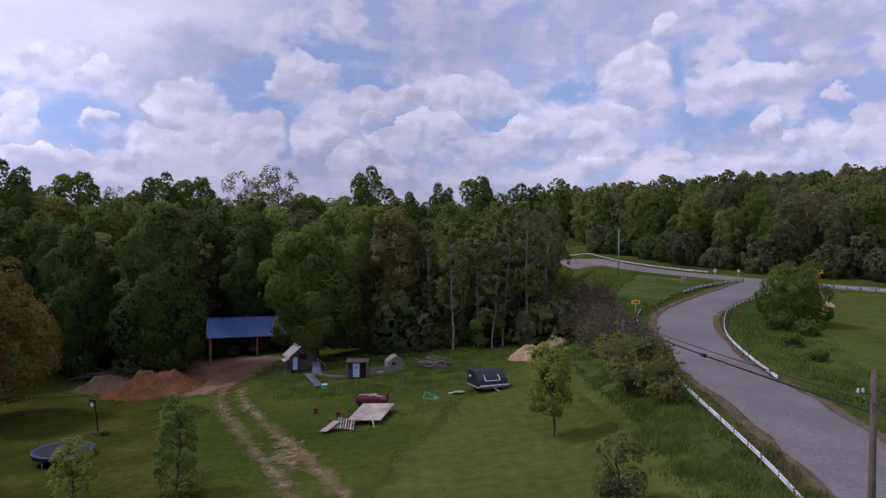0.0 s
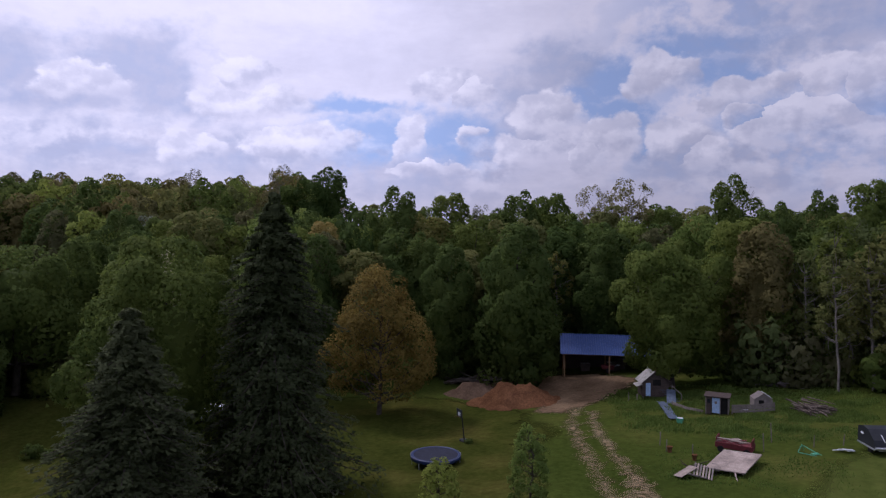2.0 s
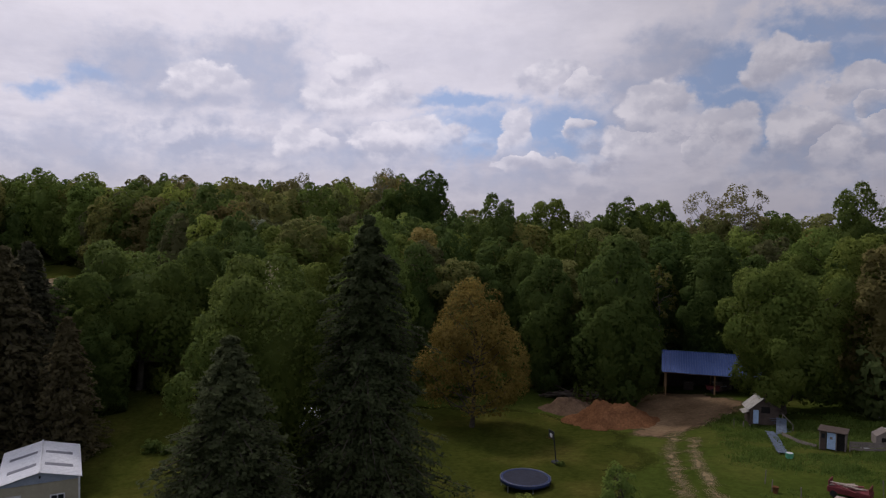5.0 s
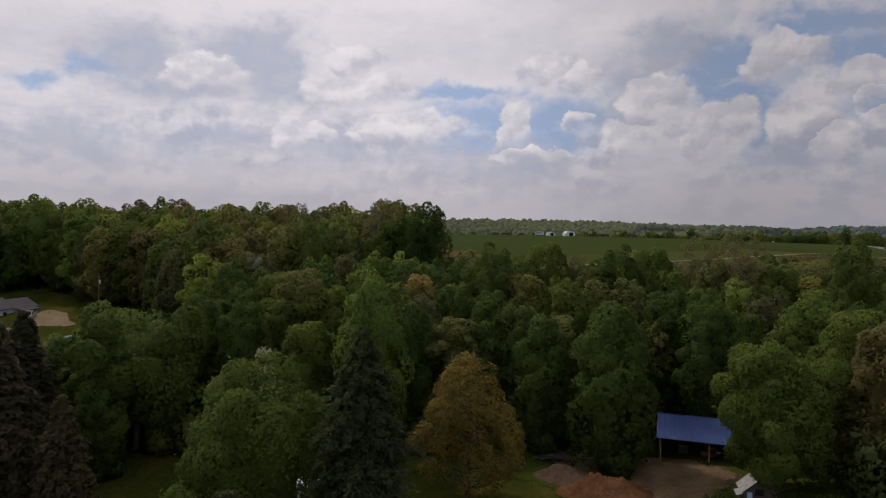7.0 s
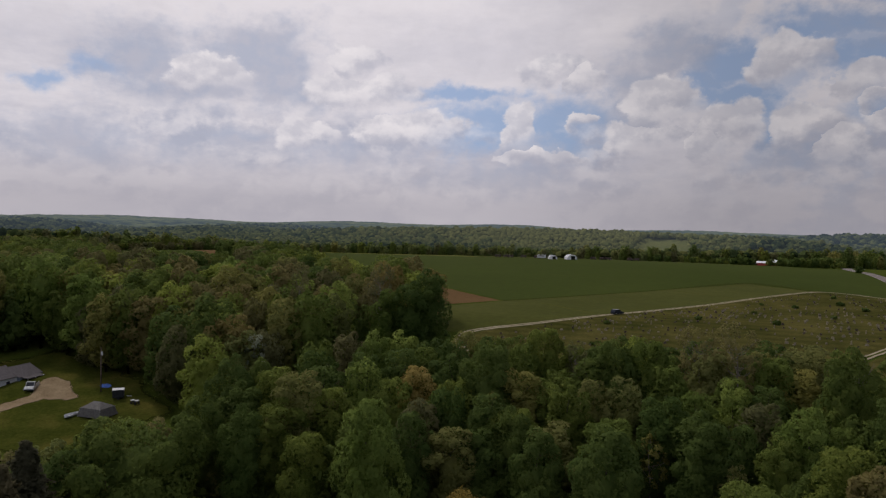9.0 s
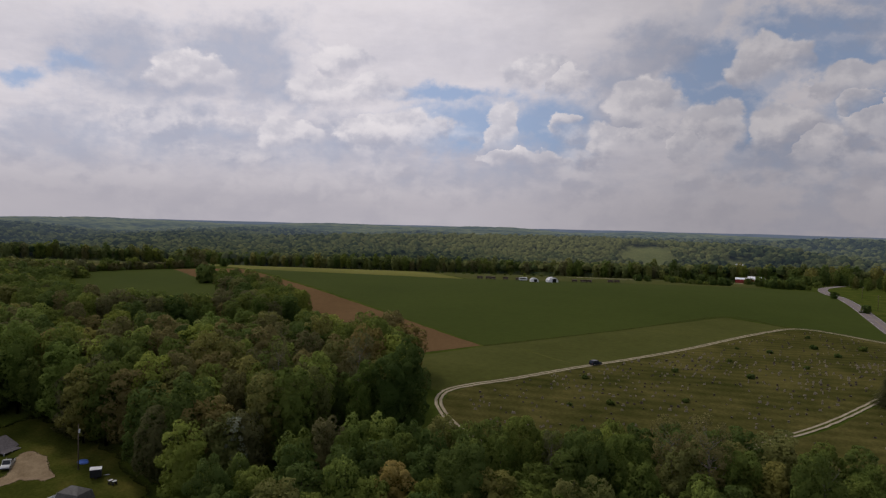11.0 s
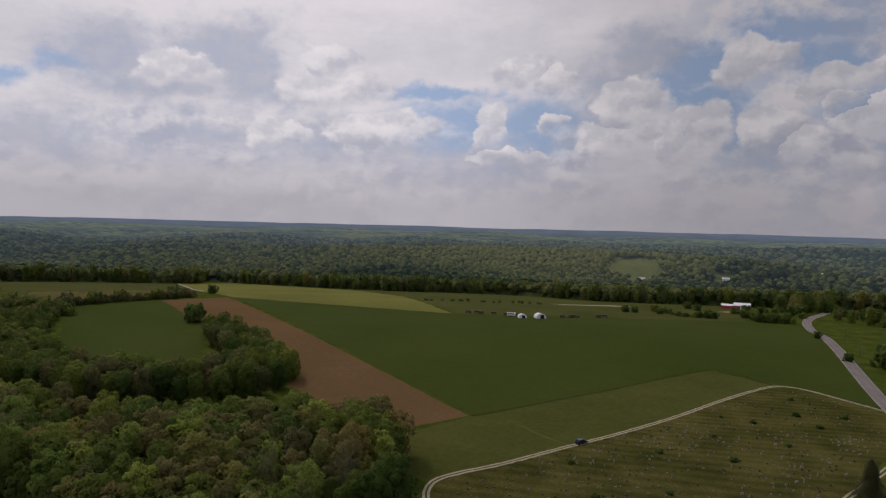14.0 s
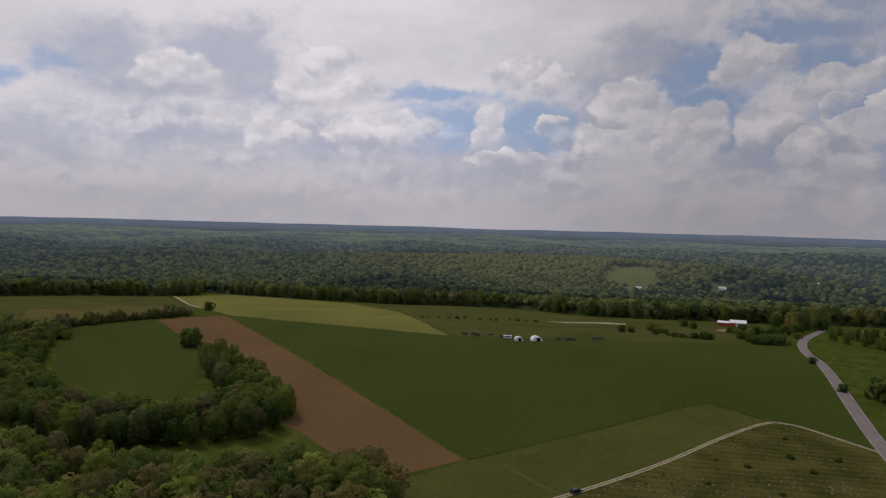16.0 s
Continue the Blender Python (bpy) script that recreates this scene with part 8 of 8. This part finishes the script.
def car(name, x, y, turn, paint, label, pickup=False, L=4.7, Wd=1.85, H=1.72):
    """A car facing local +x: shaped body and cabin, glass, wheels, lamps."""
    c = thing(name, x, y, turn, label, "car")
    a = L / 2
    part("body", prism([(-a, 0.35), (-a + 0.1, 0.28), (a - 0.1, 0.28), (a, 0.38), (a - 0.03, 0.72), (a - 0.35, 0.92), (a - 1.3, 1.02), (-a + 0.05, 1.05), (-a, 0.85)], Wd), paint, c)
    c0, c1 = (-0.1, 1.05) if pickup else (-a + 0.1, 1.05)
    cab = prism([(c0, 1.0), (a - 1.15, 1.0), (a - 1.95, H), (c0 + 0.25, H)], Wd - 0.16)
    part("cabin", cab, paint, c)
    for sy in (-1, 1):
        part("side_glass", prism([(c0 + 0.28, 1.08), (a - 1.45, 1.08), (a - 2.02, H - 0.1), (c0 + 0.4, H - 0.1)], 0.02), M_GLASS, c).location = (0, sy * (Wd / 2 - 0.075), 0)
    part("windscreen", sheet([(a - 1.2, -Wd / 2 + 0.16, 1.05), (a - 1.2, Wd / 2 - 0.16, 1.05), (a - 1.9, Wd / 2 - 0.2, H - 0.05), (a - 1.9, -Wd / 2 + 0.2, H - 0.05)], 0.025), M_GLASS, c)
    for wx in (-a + 0.85, a - 0.9):
        for sy in (-1, 1):
            w = part("wheel", rod((wx, sy * (Wd / 2 - 0.22), 0.34), (wx, sy * (Wd / 2 + 0.01), 0.34), 0.35, sides=18), M_RUBBER, c)
            part("rim", rod((wx, sy * (Wd / 2), 0.34), (wx, sy * (Wd / 2 + 0.02), 0.34), 0.2, sides=12), M_METAL, w)
    for sy in (-0.65, 0.65):
        part("headlight", block((0.06, 0.35, 0.16), (a - 0.02, sy, 0.7)), M_WHITE, c)
        part("tail_light", block((0.06, 0.2, 0.3), (-a, sy * 1.15, 0.85)), M_RED, c)
    for px, sx in ((a, 0.1), (-a, 0.1)):
        part("bumper", block((sx, Wd - 0.1, 0.2), (px, 0, 0.42)), M_BLACK, c)
    if pickup:
        part("bed_floor", block((a + c0 - 0.15, Wd - 0.3, 0.05), ((-a + c0) / 2, 0, 1.06), soft=0), M_DARK, c)
        for sy in (-1, 1):
            part("bed_side", block((a + c0, 0.08, 0.25), ((-a + c0) / 2, sy * (Wd / 2 - 0.06), 1.12)), paint, c)
    return c


car("dark_suv", -94.7, 223.6, 73, M_CARBLUE, "dark blue station wagon on the gravel lane")
M_TRUCK = plain("truck_paint", (0.42, 0.43, 0.44), 0.3, 0.1, vary=0.08)
car("pickup_truck", -171.0, 68.6, -35, M_TRUCK, "silver-white pickup truck on the driveway", True, 5.6, 1.95, 1.85)


g = thing("tarp_canopy", -145.2, 71.6, 20, "grey tarpaulin canopy with hipped top", "canopy")
bm = bmesh.new()
vs = [bm.verts.new(p) for p in ((-3.2, -2.4, 0.1), (3.2, -2.4, 0.1), (3.2, 2.4, 0.1), (-3.2, 2.4, 0.1), (-2.6, -2.0, 1.9), (2.6, -2.0, 1.9), (2.6, 2.0, 1.9), (-2.6, 2.0, 1.9), (-0.9, 0, 3.0), (0.9, 0, 3.0))]
for f in ((0, 1, 5, 4), (1, 2, 6, 5), (2, 3, 7, 6), (3, 0, 4, 7), (4, 5, 9, 8), (5, 6, 9), (6, 7, 8, 9), (7, 4, 8)):
    bm.faces.new([vs[i] for i in f])
part("tarpaulin", bm, M_TARP, g)
for x in (-3.15, 3.15):
    for y in (-2.35, 2.35):
        part("pole", rod((x, y, -0.3), (x * 0.83, y * 0.85, 1.88), 0.04), M_METAL, g)
g = thing("rowing_boat", -148.4, 67.9, 110, "white rowing boat with three bench seats", "boat")
hull = bmesh.new()
n = 12
ring = []
for k in range(n + 1):
    u = k / n
    hw = 0.75 * math.sin(math.pi * (0.12 + 0.62 * u)) ** 0.8 * (1 if u < 0.98 else 0.3)
    px = 2.0 - 4.0 * u
    ring.append([hull.verts.new((px, y * hw, z)) for y, z in ((-1, 0.55), (-0.8, 0.18), (0, 0.02), (0.8, 0.18), (1, 0.55))])
for a, b in zip(ring, ring[1:]):
    for i in range(4):
        hull.faces.new((a[i], a[i + 1], b[i + 1], b[i]))
hull.faces.new(ring[-1])
ho = part("hull", hull, M_OFFWHITE, g, "white open hull")
ho.modifiers.new("thickness", "SOLIDIFY").thickness = 0.05
for x in (-1.2, 0.0, 1.0):
    part("bench", block((0.3, 1.2, 0.05), (x, 0, 0.4)), M_SKYLIGHT, g)
g = thing("box_trailer", -151.0, 79.0, 60, "black box trailer with a white roof", "trailer")
part("box", block((2.4, 2.0, 1.7), (0, 0, 1.25), soft=0.05), M_BLACK, g)
part("roof", block((2.5, 2.1, 0.1), (0, 0, 2.15)), M_WHITE, g)
for y in (-0.95, 0.95):
    part("wheel", rod((0, y - 0.1, 0.33), (0, y + 0.1, 0.33), 0.34, sides=14), M_RUBBER, g)
part("tongue", rod((1.6, 0, 0.45), (2.8, 0, 0.4), 0.05), M_METAL, g)
g = thing("quad_bike", -145.6, 80.0, 15, "dark quad bike with white fenders", "quad bike")
part("frame", block((1.3, 0.5, 0.4), (0, 0, 0.6), soft=0.1), M_BLACK, g)
for x in (-0.55, 0.6):
    part("fender", block((0.55, 1.0, 0.08), (x, 0, 0.85), soft=0.03), M_WHITE, g)
    for y in (-0.45, 0.45):
        part("wheel", rod((x, y - 0.12, 0.28), (x, y + 0.12, 0.28), 0.29, sides=12), M_RUBBER, g)
part("handlebar", rod((0.35, -0.4, 1.1), (0.35, 0.4, 1.1), 0.03), M_BLACK, g)
g = thing("tarp_pile", -160.2, 80.6, 10, "blue tarpaulin over a low pile", "tarpaulin")
bm = bmesh.new()
bmesh.ops.create_icosphere(bm, subdivisions=3, radius=1.0, matrix=Matrix.Diagonal((1.5, 1.1, 0.55, 1)))
for v in bm.verts:
    v.co *= 1 + 0.2 * noise.noise(v.co * 1.5)
    v.co.z = max(v.co.z, -0.1)
part("sheet", bm, M_TARPBLUE, g)
utility_pole(-157.6, 78.2, 10.5, "weathered utility pole beside the farmhouse", 40, 0, True)

# ---- cemetery ----
def gravestone_kind(name, w, hgt, d, mat, label, rounded):
    g = new(name)
    tagged(g, label, "gravestone", "gravestones")
    part("base", block((w * 1.35, d * 2.2, 0.22), (0, 0, 0.03), soft=0.02), mat, g)
    if rounded:
        pts = [(-w / 2, 0.1), (w / 2, 0.1)] + [(w / 2 * math.cos(a), hgt - w / 2 * 0.6 + w / 2 * 0.6 * math.sin(a)) for a in np.linspace(0, math.pi, 7)]
        part("slab", prism(pts, d), mat, g)
    else:
        part("slab", block((w, d, hgt), (0, 0, hgt / 2 + 0.05), soft=0.04), mat, g)
    return g


KINDS = [gravestone_kind("gravestone", 0.8, 0.95, 0.2, M_STONE, "pale grey upright gravestone on a plinth", True),
         gravestone_kind("gravestone", 1.2, 0.8, 0.25, M_STONE, "broad pale grey gravestone on a plinth", False),
         gravestone_kind("gravestone", 1.0, 0.85, 0.25, M_STONEDARK, "dark polished gravestone on a plinth", False),
         gravestone_kind("gravestone", 0.45, 1.6, 0.45, M_STONE, "tall pale obelisk-like gravestone", False)]
GRAVES = [(-100, 158), (-112, 168), (-104, 190), (-92, 222), (-79, 264), (-66, 318), (-55, 350), (-46, 356), (-18, 344), (-9, 300), (-16, 246), (-26, 214), (-38, 192), (-62, 156)]
r_ = np.random.default_rng(91)
placed, ux, uy = [False] * 4, 0.914, 0.407
count = 0
for row in range(60):
    for k in range(-40, 60):
        px, py = -112 + row * 3.55 * 0.407 * 1.0 + k * 2.1 * ux, 150 + row * 3.55 * 0.914 * 1.2 + k * 2.1 * uy
        px, py = px + r_.normal(0, 0.25), py + r_.normal(0, 0.2)
        lush = 0.5 + noise.noise((px * 0.03, py * 0.03, 1.0))
        if r_.random() > 0.17 + 0.20 * lush or count > 292 or not inside(px, py, GRAVES):
            continue
        i = int(r_.choice(4, p=[0.45, 0.30, 0.17, 0.08]))
        m = pose(px, py, at(px, py) + 0.08, 0, 0, 24 + r_.normal(0, 3)) @ Matrix.Diagonal((*([r_.uniform(0.45, 0.72)] * 3), 1))
        if placed[i]:
            copy_thing(KINDS[i], m @ Matrix.Diagonal((*[1 / v for v in KINDS[i].scale], 1)))
        else:
            KINDS[i].matrix_basis = m
        placed[i] = True
        count += 1
# the smaller stones, too many to count
r_ = np.random.default_rng(92)
vs_, fs_, n_ = [], [], 0
cube = np.array([(x, y, z) for z in (0, 1) for x, y in ((-1, -1), (1, -1), (1, 1), (-1, 1))], float)
quads = np.array([(4, 5, 6, 7), (0, 1, 5, 4), (1, 2, 6, 5), (2, 3, 7, 6), (3, 0, 4, 7)])
EAST = [(-52, 150), (-30, 186), (-17, 212), (-7, 243), (4, 292), (20, 262), (24, 232), (10, 204)]
for row in range(70):
    for k in range(-50, 90):
        px, py = -112 + row * 3.55 * 0.407 + k * 2.1 * 0.914 + r_.normal(0, 0.3), 149 + row * 3.55 * 1.097 + k * 2.1 * 0.407 + r_.normal(0, 0.3)
        if r_.random() > (0.17 if inside(px, py, GRAVES) else 0.22 if inside(px, py, EAST) else 0.0) * (1.2 + noise.noise((px * 0.03, py * 0.03, 7.0))):
            continue
        a = radians(24 + r_.normal(0, 6))
        q = cube * np.array([r_.uniform(0.18, 0.36), r_.uniform(0.07, 0.12), r_.uniform(0.3, 0.58)])
        q = np.column_stack([q[:, 0] * math.cos(a) - q[:, 1] * math.sin(a) + px, q[:, 0] * math.sin(a) + q[:, 1] * math.cos(a) + py, q[:, 2] + at(px, py) + 0.02])
        vs_.append(q)
        fs_.append(quads + n_)
        n_ += 8
small = mesh_object("small_gravestones", np.concatenate(vs_), np.concatenate(fs_), [M_STONE, M_STONEDARK])
small.data.polygons.foreach_set("material_index", np.repeat(r_.integers(0, 2, len(fs_)), 5).astype(np.int32))
tagged(small, "many small low gravestones in rows on dry grass", "gravestones", kind="stuff")
first = True
shrub = make_tree("cemetery_shrub", broadleaf_data(81, 1.0, 0.0, 0.8, 14, 260, 0.3, 3, 0.04, 0.45, 0.36, 0.9), M_DEEP, M_BARK, "small dark clipped shrub among the graves", "shrub", "shrubs among the graves")
for x, y, s in ((-90, 205, 1.2), (-70, 232, 1.4), (-60, 262, 1.2), (-48, 240, 1.6), (-52, 290, 1.4), (-40, 312, 1.8), (-30, 300, 1.6), (-36, 268, 1.3), (-75, 190, 1.4), (-58, 205, 1.2), (-24, 322, 2.0), (-64, 290, 1.0), (-46, 338, 1.3), (-84, 182, 1.0)):
    (plant if first else plant_copy)(shrub, x, y, s, x * 31)
    first = False
stub_label = "faint worn track across the mown strip"
M_FAINT = worn_material("track_faint", (0.115, 0.105, 0.042), (0.064, 0.072, 0.018), 0.3, 0.62, 1.1, 0.4)
M_MARGIN = worn_material("margin", (0.030, 0.038, 0.010), (0.055, 0.065, 0.016), 0.3, 0.62, 1.0, 0.5)
ribbon("grass_track", [(-129, 231), (-118, 226), (-106, 221), (-96, 219)], 2.2, M_FAINT, stub_label, "track", 0.14, 3, 3, ragged=0.4)
ribbon("grass_track", [(-107, 314), (-95, 310), (-79, 305)], 1.8, M_FAINT, stub_label, "track", 0.14, 3, 3, ragged=0.4)
ribbon("field_margin", [(-143, 226.5), (-116, 300), (-90, 375.5), (-58, 362)], 1.8, M_MARGIN, "dark grass margin along the crop", "margin", 0.16, 5, 3, ragged=0.3)

# ---- fields and farm ----
def hoop_tent(x, y, turn, length, r, label):
    t = thing("white_tent", x, y, turn, label, "tent", "white tents")
    prof = [(-r, -0.3), (-r * 0.98, r * 0.45), (-r * 0.62, r * 0.86), (0, r), (r * 0.62, r * 0.86), (r * 0.98, r * 0.45), (r, -0.3)]
    bm = prism(prof, length)
    part("canvas", bm, M_WHITE, t, "white fabric cover")
    for k in range(4):
        yy = -length / 2 + length * k / 3
        for a, b in zip(prof, prof[1:]):
            part("rib", rod((a[0] * 1.01, yy, a[1] * 1.01), (b[0] * 1.01, yy, b[1] * 1.01), 0.06, sides=5), M_OFFWHITE, t)
    # shade within the tent, put on as a dark sheet
    part("doorway", block((r * 0.8, 0.05, r * 0.75), (r * 0.2, -length / 2 - 0.03, r * 0.36), soft=0), M_DARK, t, "dark sheet for the shade in the door gap")
    return t


hoop_tent(-254.8, 468.5, 40, 5.4, 3.1, "white domed tent with an open front")
hoop_tent(-243.8, 477.0, 48, 6.4, 3.9, "larger white domed tent on the field")
g = thing("stock_trailer", -265.5, 470.0, 25, "white stock trailer beside the tents", "trailer")
part("box", block((6.5, 2.3, 2.2), (0, 0, 1.7), soft=0.06), M_OFFWHITE, g)
part("roof", block((6.6, 2.4, 0.12), (0, 0, 2.85)), M_WHITE, g)
for x in (-1.0, 0.2):
    part("wheel", rod((x, -1.15, 0.42), (x, -0.9, 0.42), 0.42, sides=14), M_RUBBER, g)
# dark strip standing for the shade inside the trailer
part("opening", block((4.5, 0.04, 0.6), (0, -1.17, 2.2), soft=0), M_DARK, g)
for x, y, tu in ((-304, 467, 10), (-298, 470, 40), (-293, 469, 5), (-284, 474, 30), (-272, 474, 15), (-269, 480, 60), (-233, 494, 30), (-228, 499, 75), (-224, 501, 10), (-214, 520, 50), (-211, 526, 20)):
    g = thing("hay_wagon", x, y, tu, "dark farm wagon standing at the field's edge", "wagon", "farm wagons")
    part("rack", block((4.2, 2.0, 1.3), (0, 0, 1.5), soft=0.05), M_WOODDARK, g)
    part("deck", block((4.6, 2.1, 0.15), (0, 0, 0.8)), M_WOODGREY, g)
    for wx in (-1.5, 1.5):
        for wy in (-0.9, 0.9):
            part("wheel", rod((wx, wy - 0.1, 0.38), (wx, wy + 0.1, 0.38), 0.38, sides=12), M_RUBBER, g)

h = thing("red_barn", -166, 768, 12, "red barn with a white metal roof", "barn")
gable_house(h, 0, 16, 0, 10, 4.2, 6.8, M_BARNRED, M_WHITE)
gable_house(h, -12, 0, 1, 9, 3.4, 5.0, M_BARNRED, M_WHITE)
part("sliding_door", block((3.6, 0.12, 3.4), (8, -0.07, 1.7)), M_WHITE, h)
h = thing("grey_shed", -172, 800, 5, "small grey farm shed behind the barn", "shed")
gable_house(h, 0, 7, 0, 5, 3.2, 4.6, M_OFFWHITE, M_SHINGLE)
wood("farm_trees", along([(-126, 770), (-110, 772), (-96, 790), (-84, 820), (-118, 822), (-142, 840)], 9.0, 4.0, 81) + along([(-120, 800), (-100, 815), (-95, 850)], 10.0, 4.0, 82), FAR_KINDS, [M_GREEN, M_DEEP, M_OLIVE, M_BARK], "tall green trees behind the red barn", 83, 0.7, 1.0)
wood("roadside_trees", along([(-58, 700), (-40, 676), (-10, 658), (22, 646), (60, 640)], 8.0, 4.0, 84) + along([(-52, 730), (-30, 700), (0, 684), (40, 672)], 9.0, 4.0, 85), FAR_KINDS, [M_GREEN, M_OLIVE, M_DEEP, M_BARK], "green trees beside the main road", 86, 0.45, 0.8)
wood("farm_brush", along([(-212, 650), (-196, 628), (-172, 604), (-150, 606)], 6.0, 4.0, 87) + along([(-146, 690), (-124, 668), (-104, 655), (-92, 636)], 4.5, 4.0, 88) + along([(-140, 715), (-112, 700), (-90, 690)], 5.5, 4.0, 89), BUSH_KINDS, [M_GREEN, M_DEEP, M_DEEP, M_BARK], "green brush round the farm", 90, 0.9, 1.8)
draped("farmyard_earth", [(-168, 700), (-130, 676), (-118, 690), (-140, 720), (-160, 735)], M_DRIVE, "bare reddish earth of the farmyard", "dirt", 0.15, 4, 2.0, fade=8.0)
field_shrub = make_tree("field_shrub", broadleaf_data(82, 7.5, 0.0, 4.0, 26, 420, 0.9, 3, 0.12, 0.45, 0.34, 0.85), M_DEEP, M_BARK, "rounded green shrub at the field's edge", "shrub", "shrubs round the farm")
first = True
for x, y, s in ((-221, 599, 0.9), (-214, 603, 0.8), (-193, 607, 0.7), (-158, 604, 0.8), (-150, 604, 1.0), (-146, 609, 0.8), (-112, 611, 1.0), (-106, 613, 1.1), (-100, 616, 1.1), (-94, 622, 1.2), (-98, 640, 1.0), (-117, 625, 1.0), (-128, 640, 1.1), (-140, 700, 1.2), (-125, 690, 1.2), (-112, 700, 1.3), (-104, 720, 1.4), (-98, 745, 1.4), (-185, 700, 1.0), (-200, 720, 1.1), (-60, 540, 0.7), (-34, 455, 0.7), (-14, 450, 1.9), (-8, 444, 2.1), (-3, 438, 1.8), (-425, 294, 1.9), (-431, 299, 1.7), (-610, 442, 1.3), (-66, 760, 1.2), (-56, 750, 1.1), (-46, 758, 1.2), (-36, 770, 1.2), (-24, 780, 1.2)):
    (plant if first else plant_copy)(field_shrub, x, y, s, x * 17)
    first = False
hedgerow = along([(-575, 272), (-578, 310), (-576, 350), (-574, 392)], 2.2, 2.2, 41) + along([(-574, 276), (-550, 262), (-520, 250)], 3.4, 2.0, 42)
wood("hedgerow", hedgerow, BUSH_KINDS, [M_BUDS, M_GREEN, M_BRONZE, M_DEEP, M_BARK], "thin hedgerow of small trees between fields", 71, 0.9, 2.6)
draped("sandy_patch", [(-318, 640), (-300, 652), (-268, 690), (-250, 690), (-246, 678), (-272, 664), (-296, 640)], M_GRAVEL, "pale bare patch in the pasture", "bare patch", 0.12, 6, 1.5)
wood("pasture_scrub", [(x, y) for x, y in along([(-420, 560), (-380, 590), (-350, 600)], 5, 3, 7) if int(x) % 3] + along([(-340, 612), (-320, 622)], 4, 2, 8), BUSH_KINDS, [M_DEEP, M_DEEP, M_BARK], "low dark scrub scattered over the pasture", 72, 0.5, 0.8)

cedar = plant_copy(spruce, -9.4, 238, 0.66, 20, 0.72)
tagged(cedar, "dark conifer beside the cemetery lane")
for x, y, tu, w_, mat, lab in ((-236, 1700, 10, 12, M_OFFWHITE, "pale distant farmhouse among the woods"), (-182, 1640, 30, 11, M_WHITE, "white distant farmhouse among the woods"), (-112, 1600, 5, 30, M_OFFWHITE, "long pale distant farm building"), (-64, 1330, 40, 12, M_OFFWHITE, "pale distant house beside the road"), (-52, 1290, 10, 11, M_WHITE, "white distant house beside the road"), (-340, 1480, 15, 14, M_WHITE, "white-roofed distant farm building"), (-488, 1400, 30, 13, M_WHITE, "white distant farmhouse in a clearing"), (-470, 1415, 60, 10, M_OFFWHITE, "pale distant shed in a clearing"), (-121, 850, 20, 9, M_BARNRED, "small red shed beside the main road")):
    h = thing("distant_house", x, y, tu, lab, "house", up=0.0)
    gable_house(h, -w_ / 2, w_ / 2, -4, 4, 4.5, 7.5, mat, M_SHINGLE if mat != M_WHITE else M_OFFWHITE)
    for k in (-0.25, 0.25):
        window(h, w_ * k, -4.03, 2.2, 1.2, 1.4)
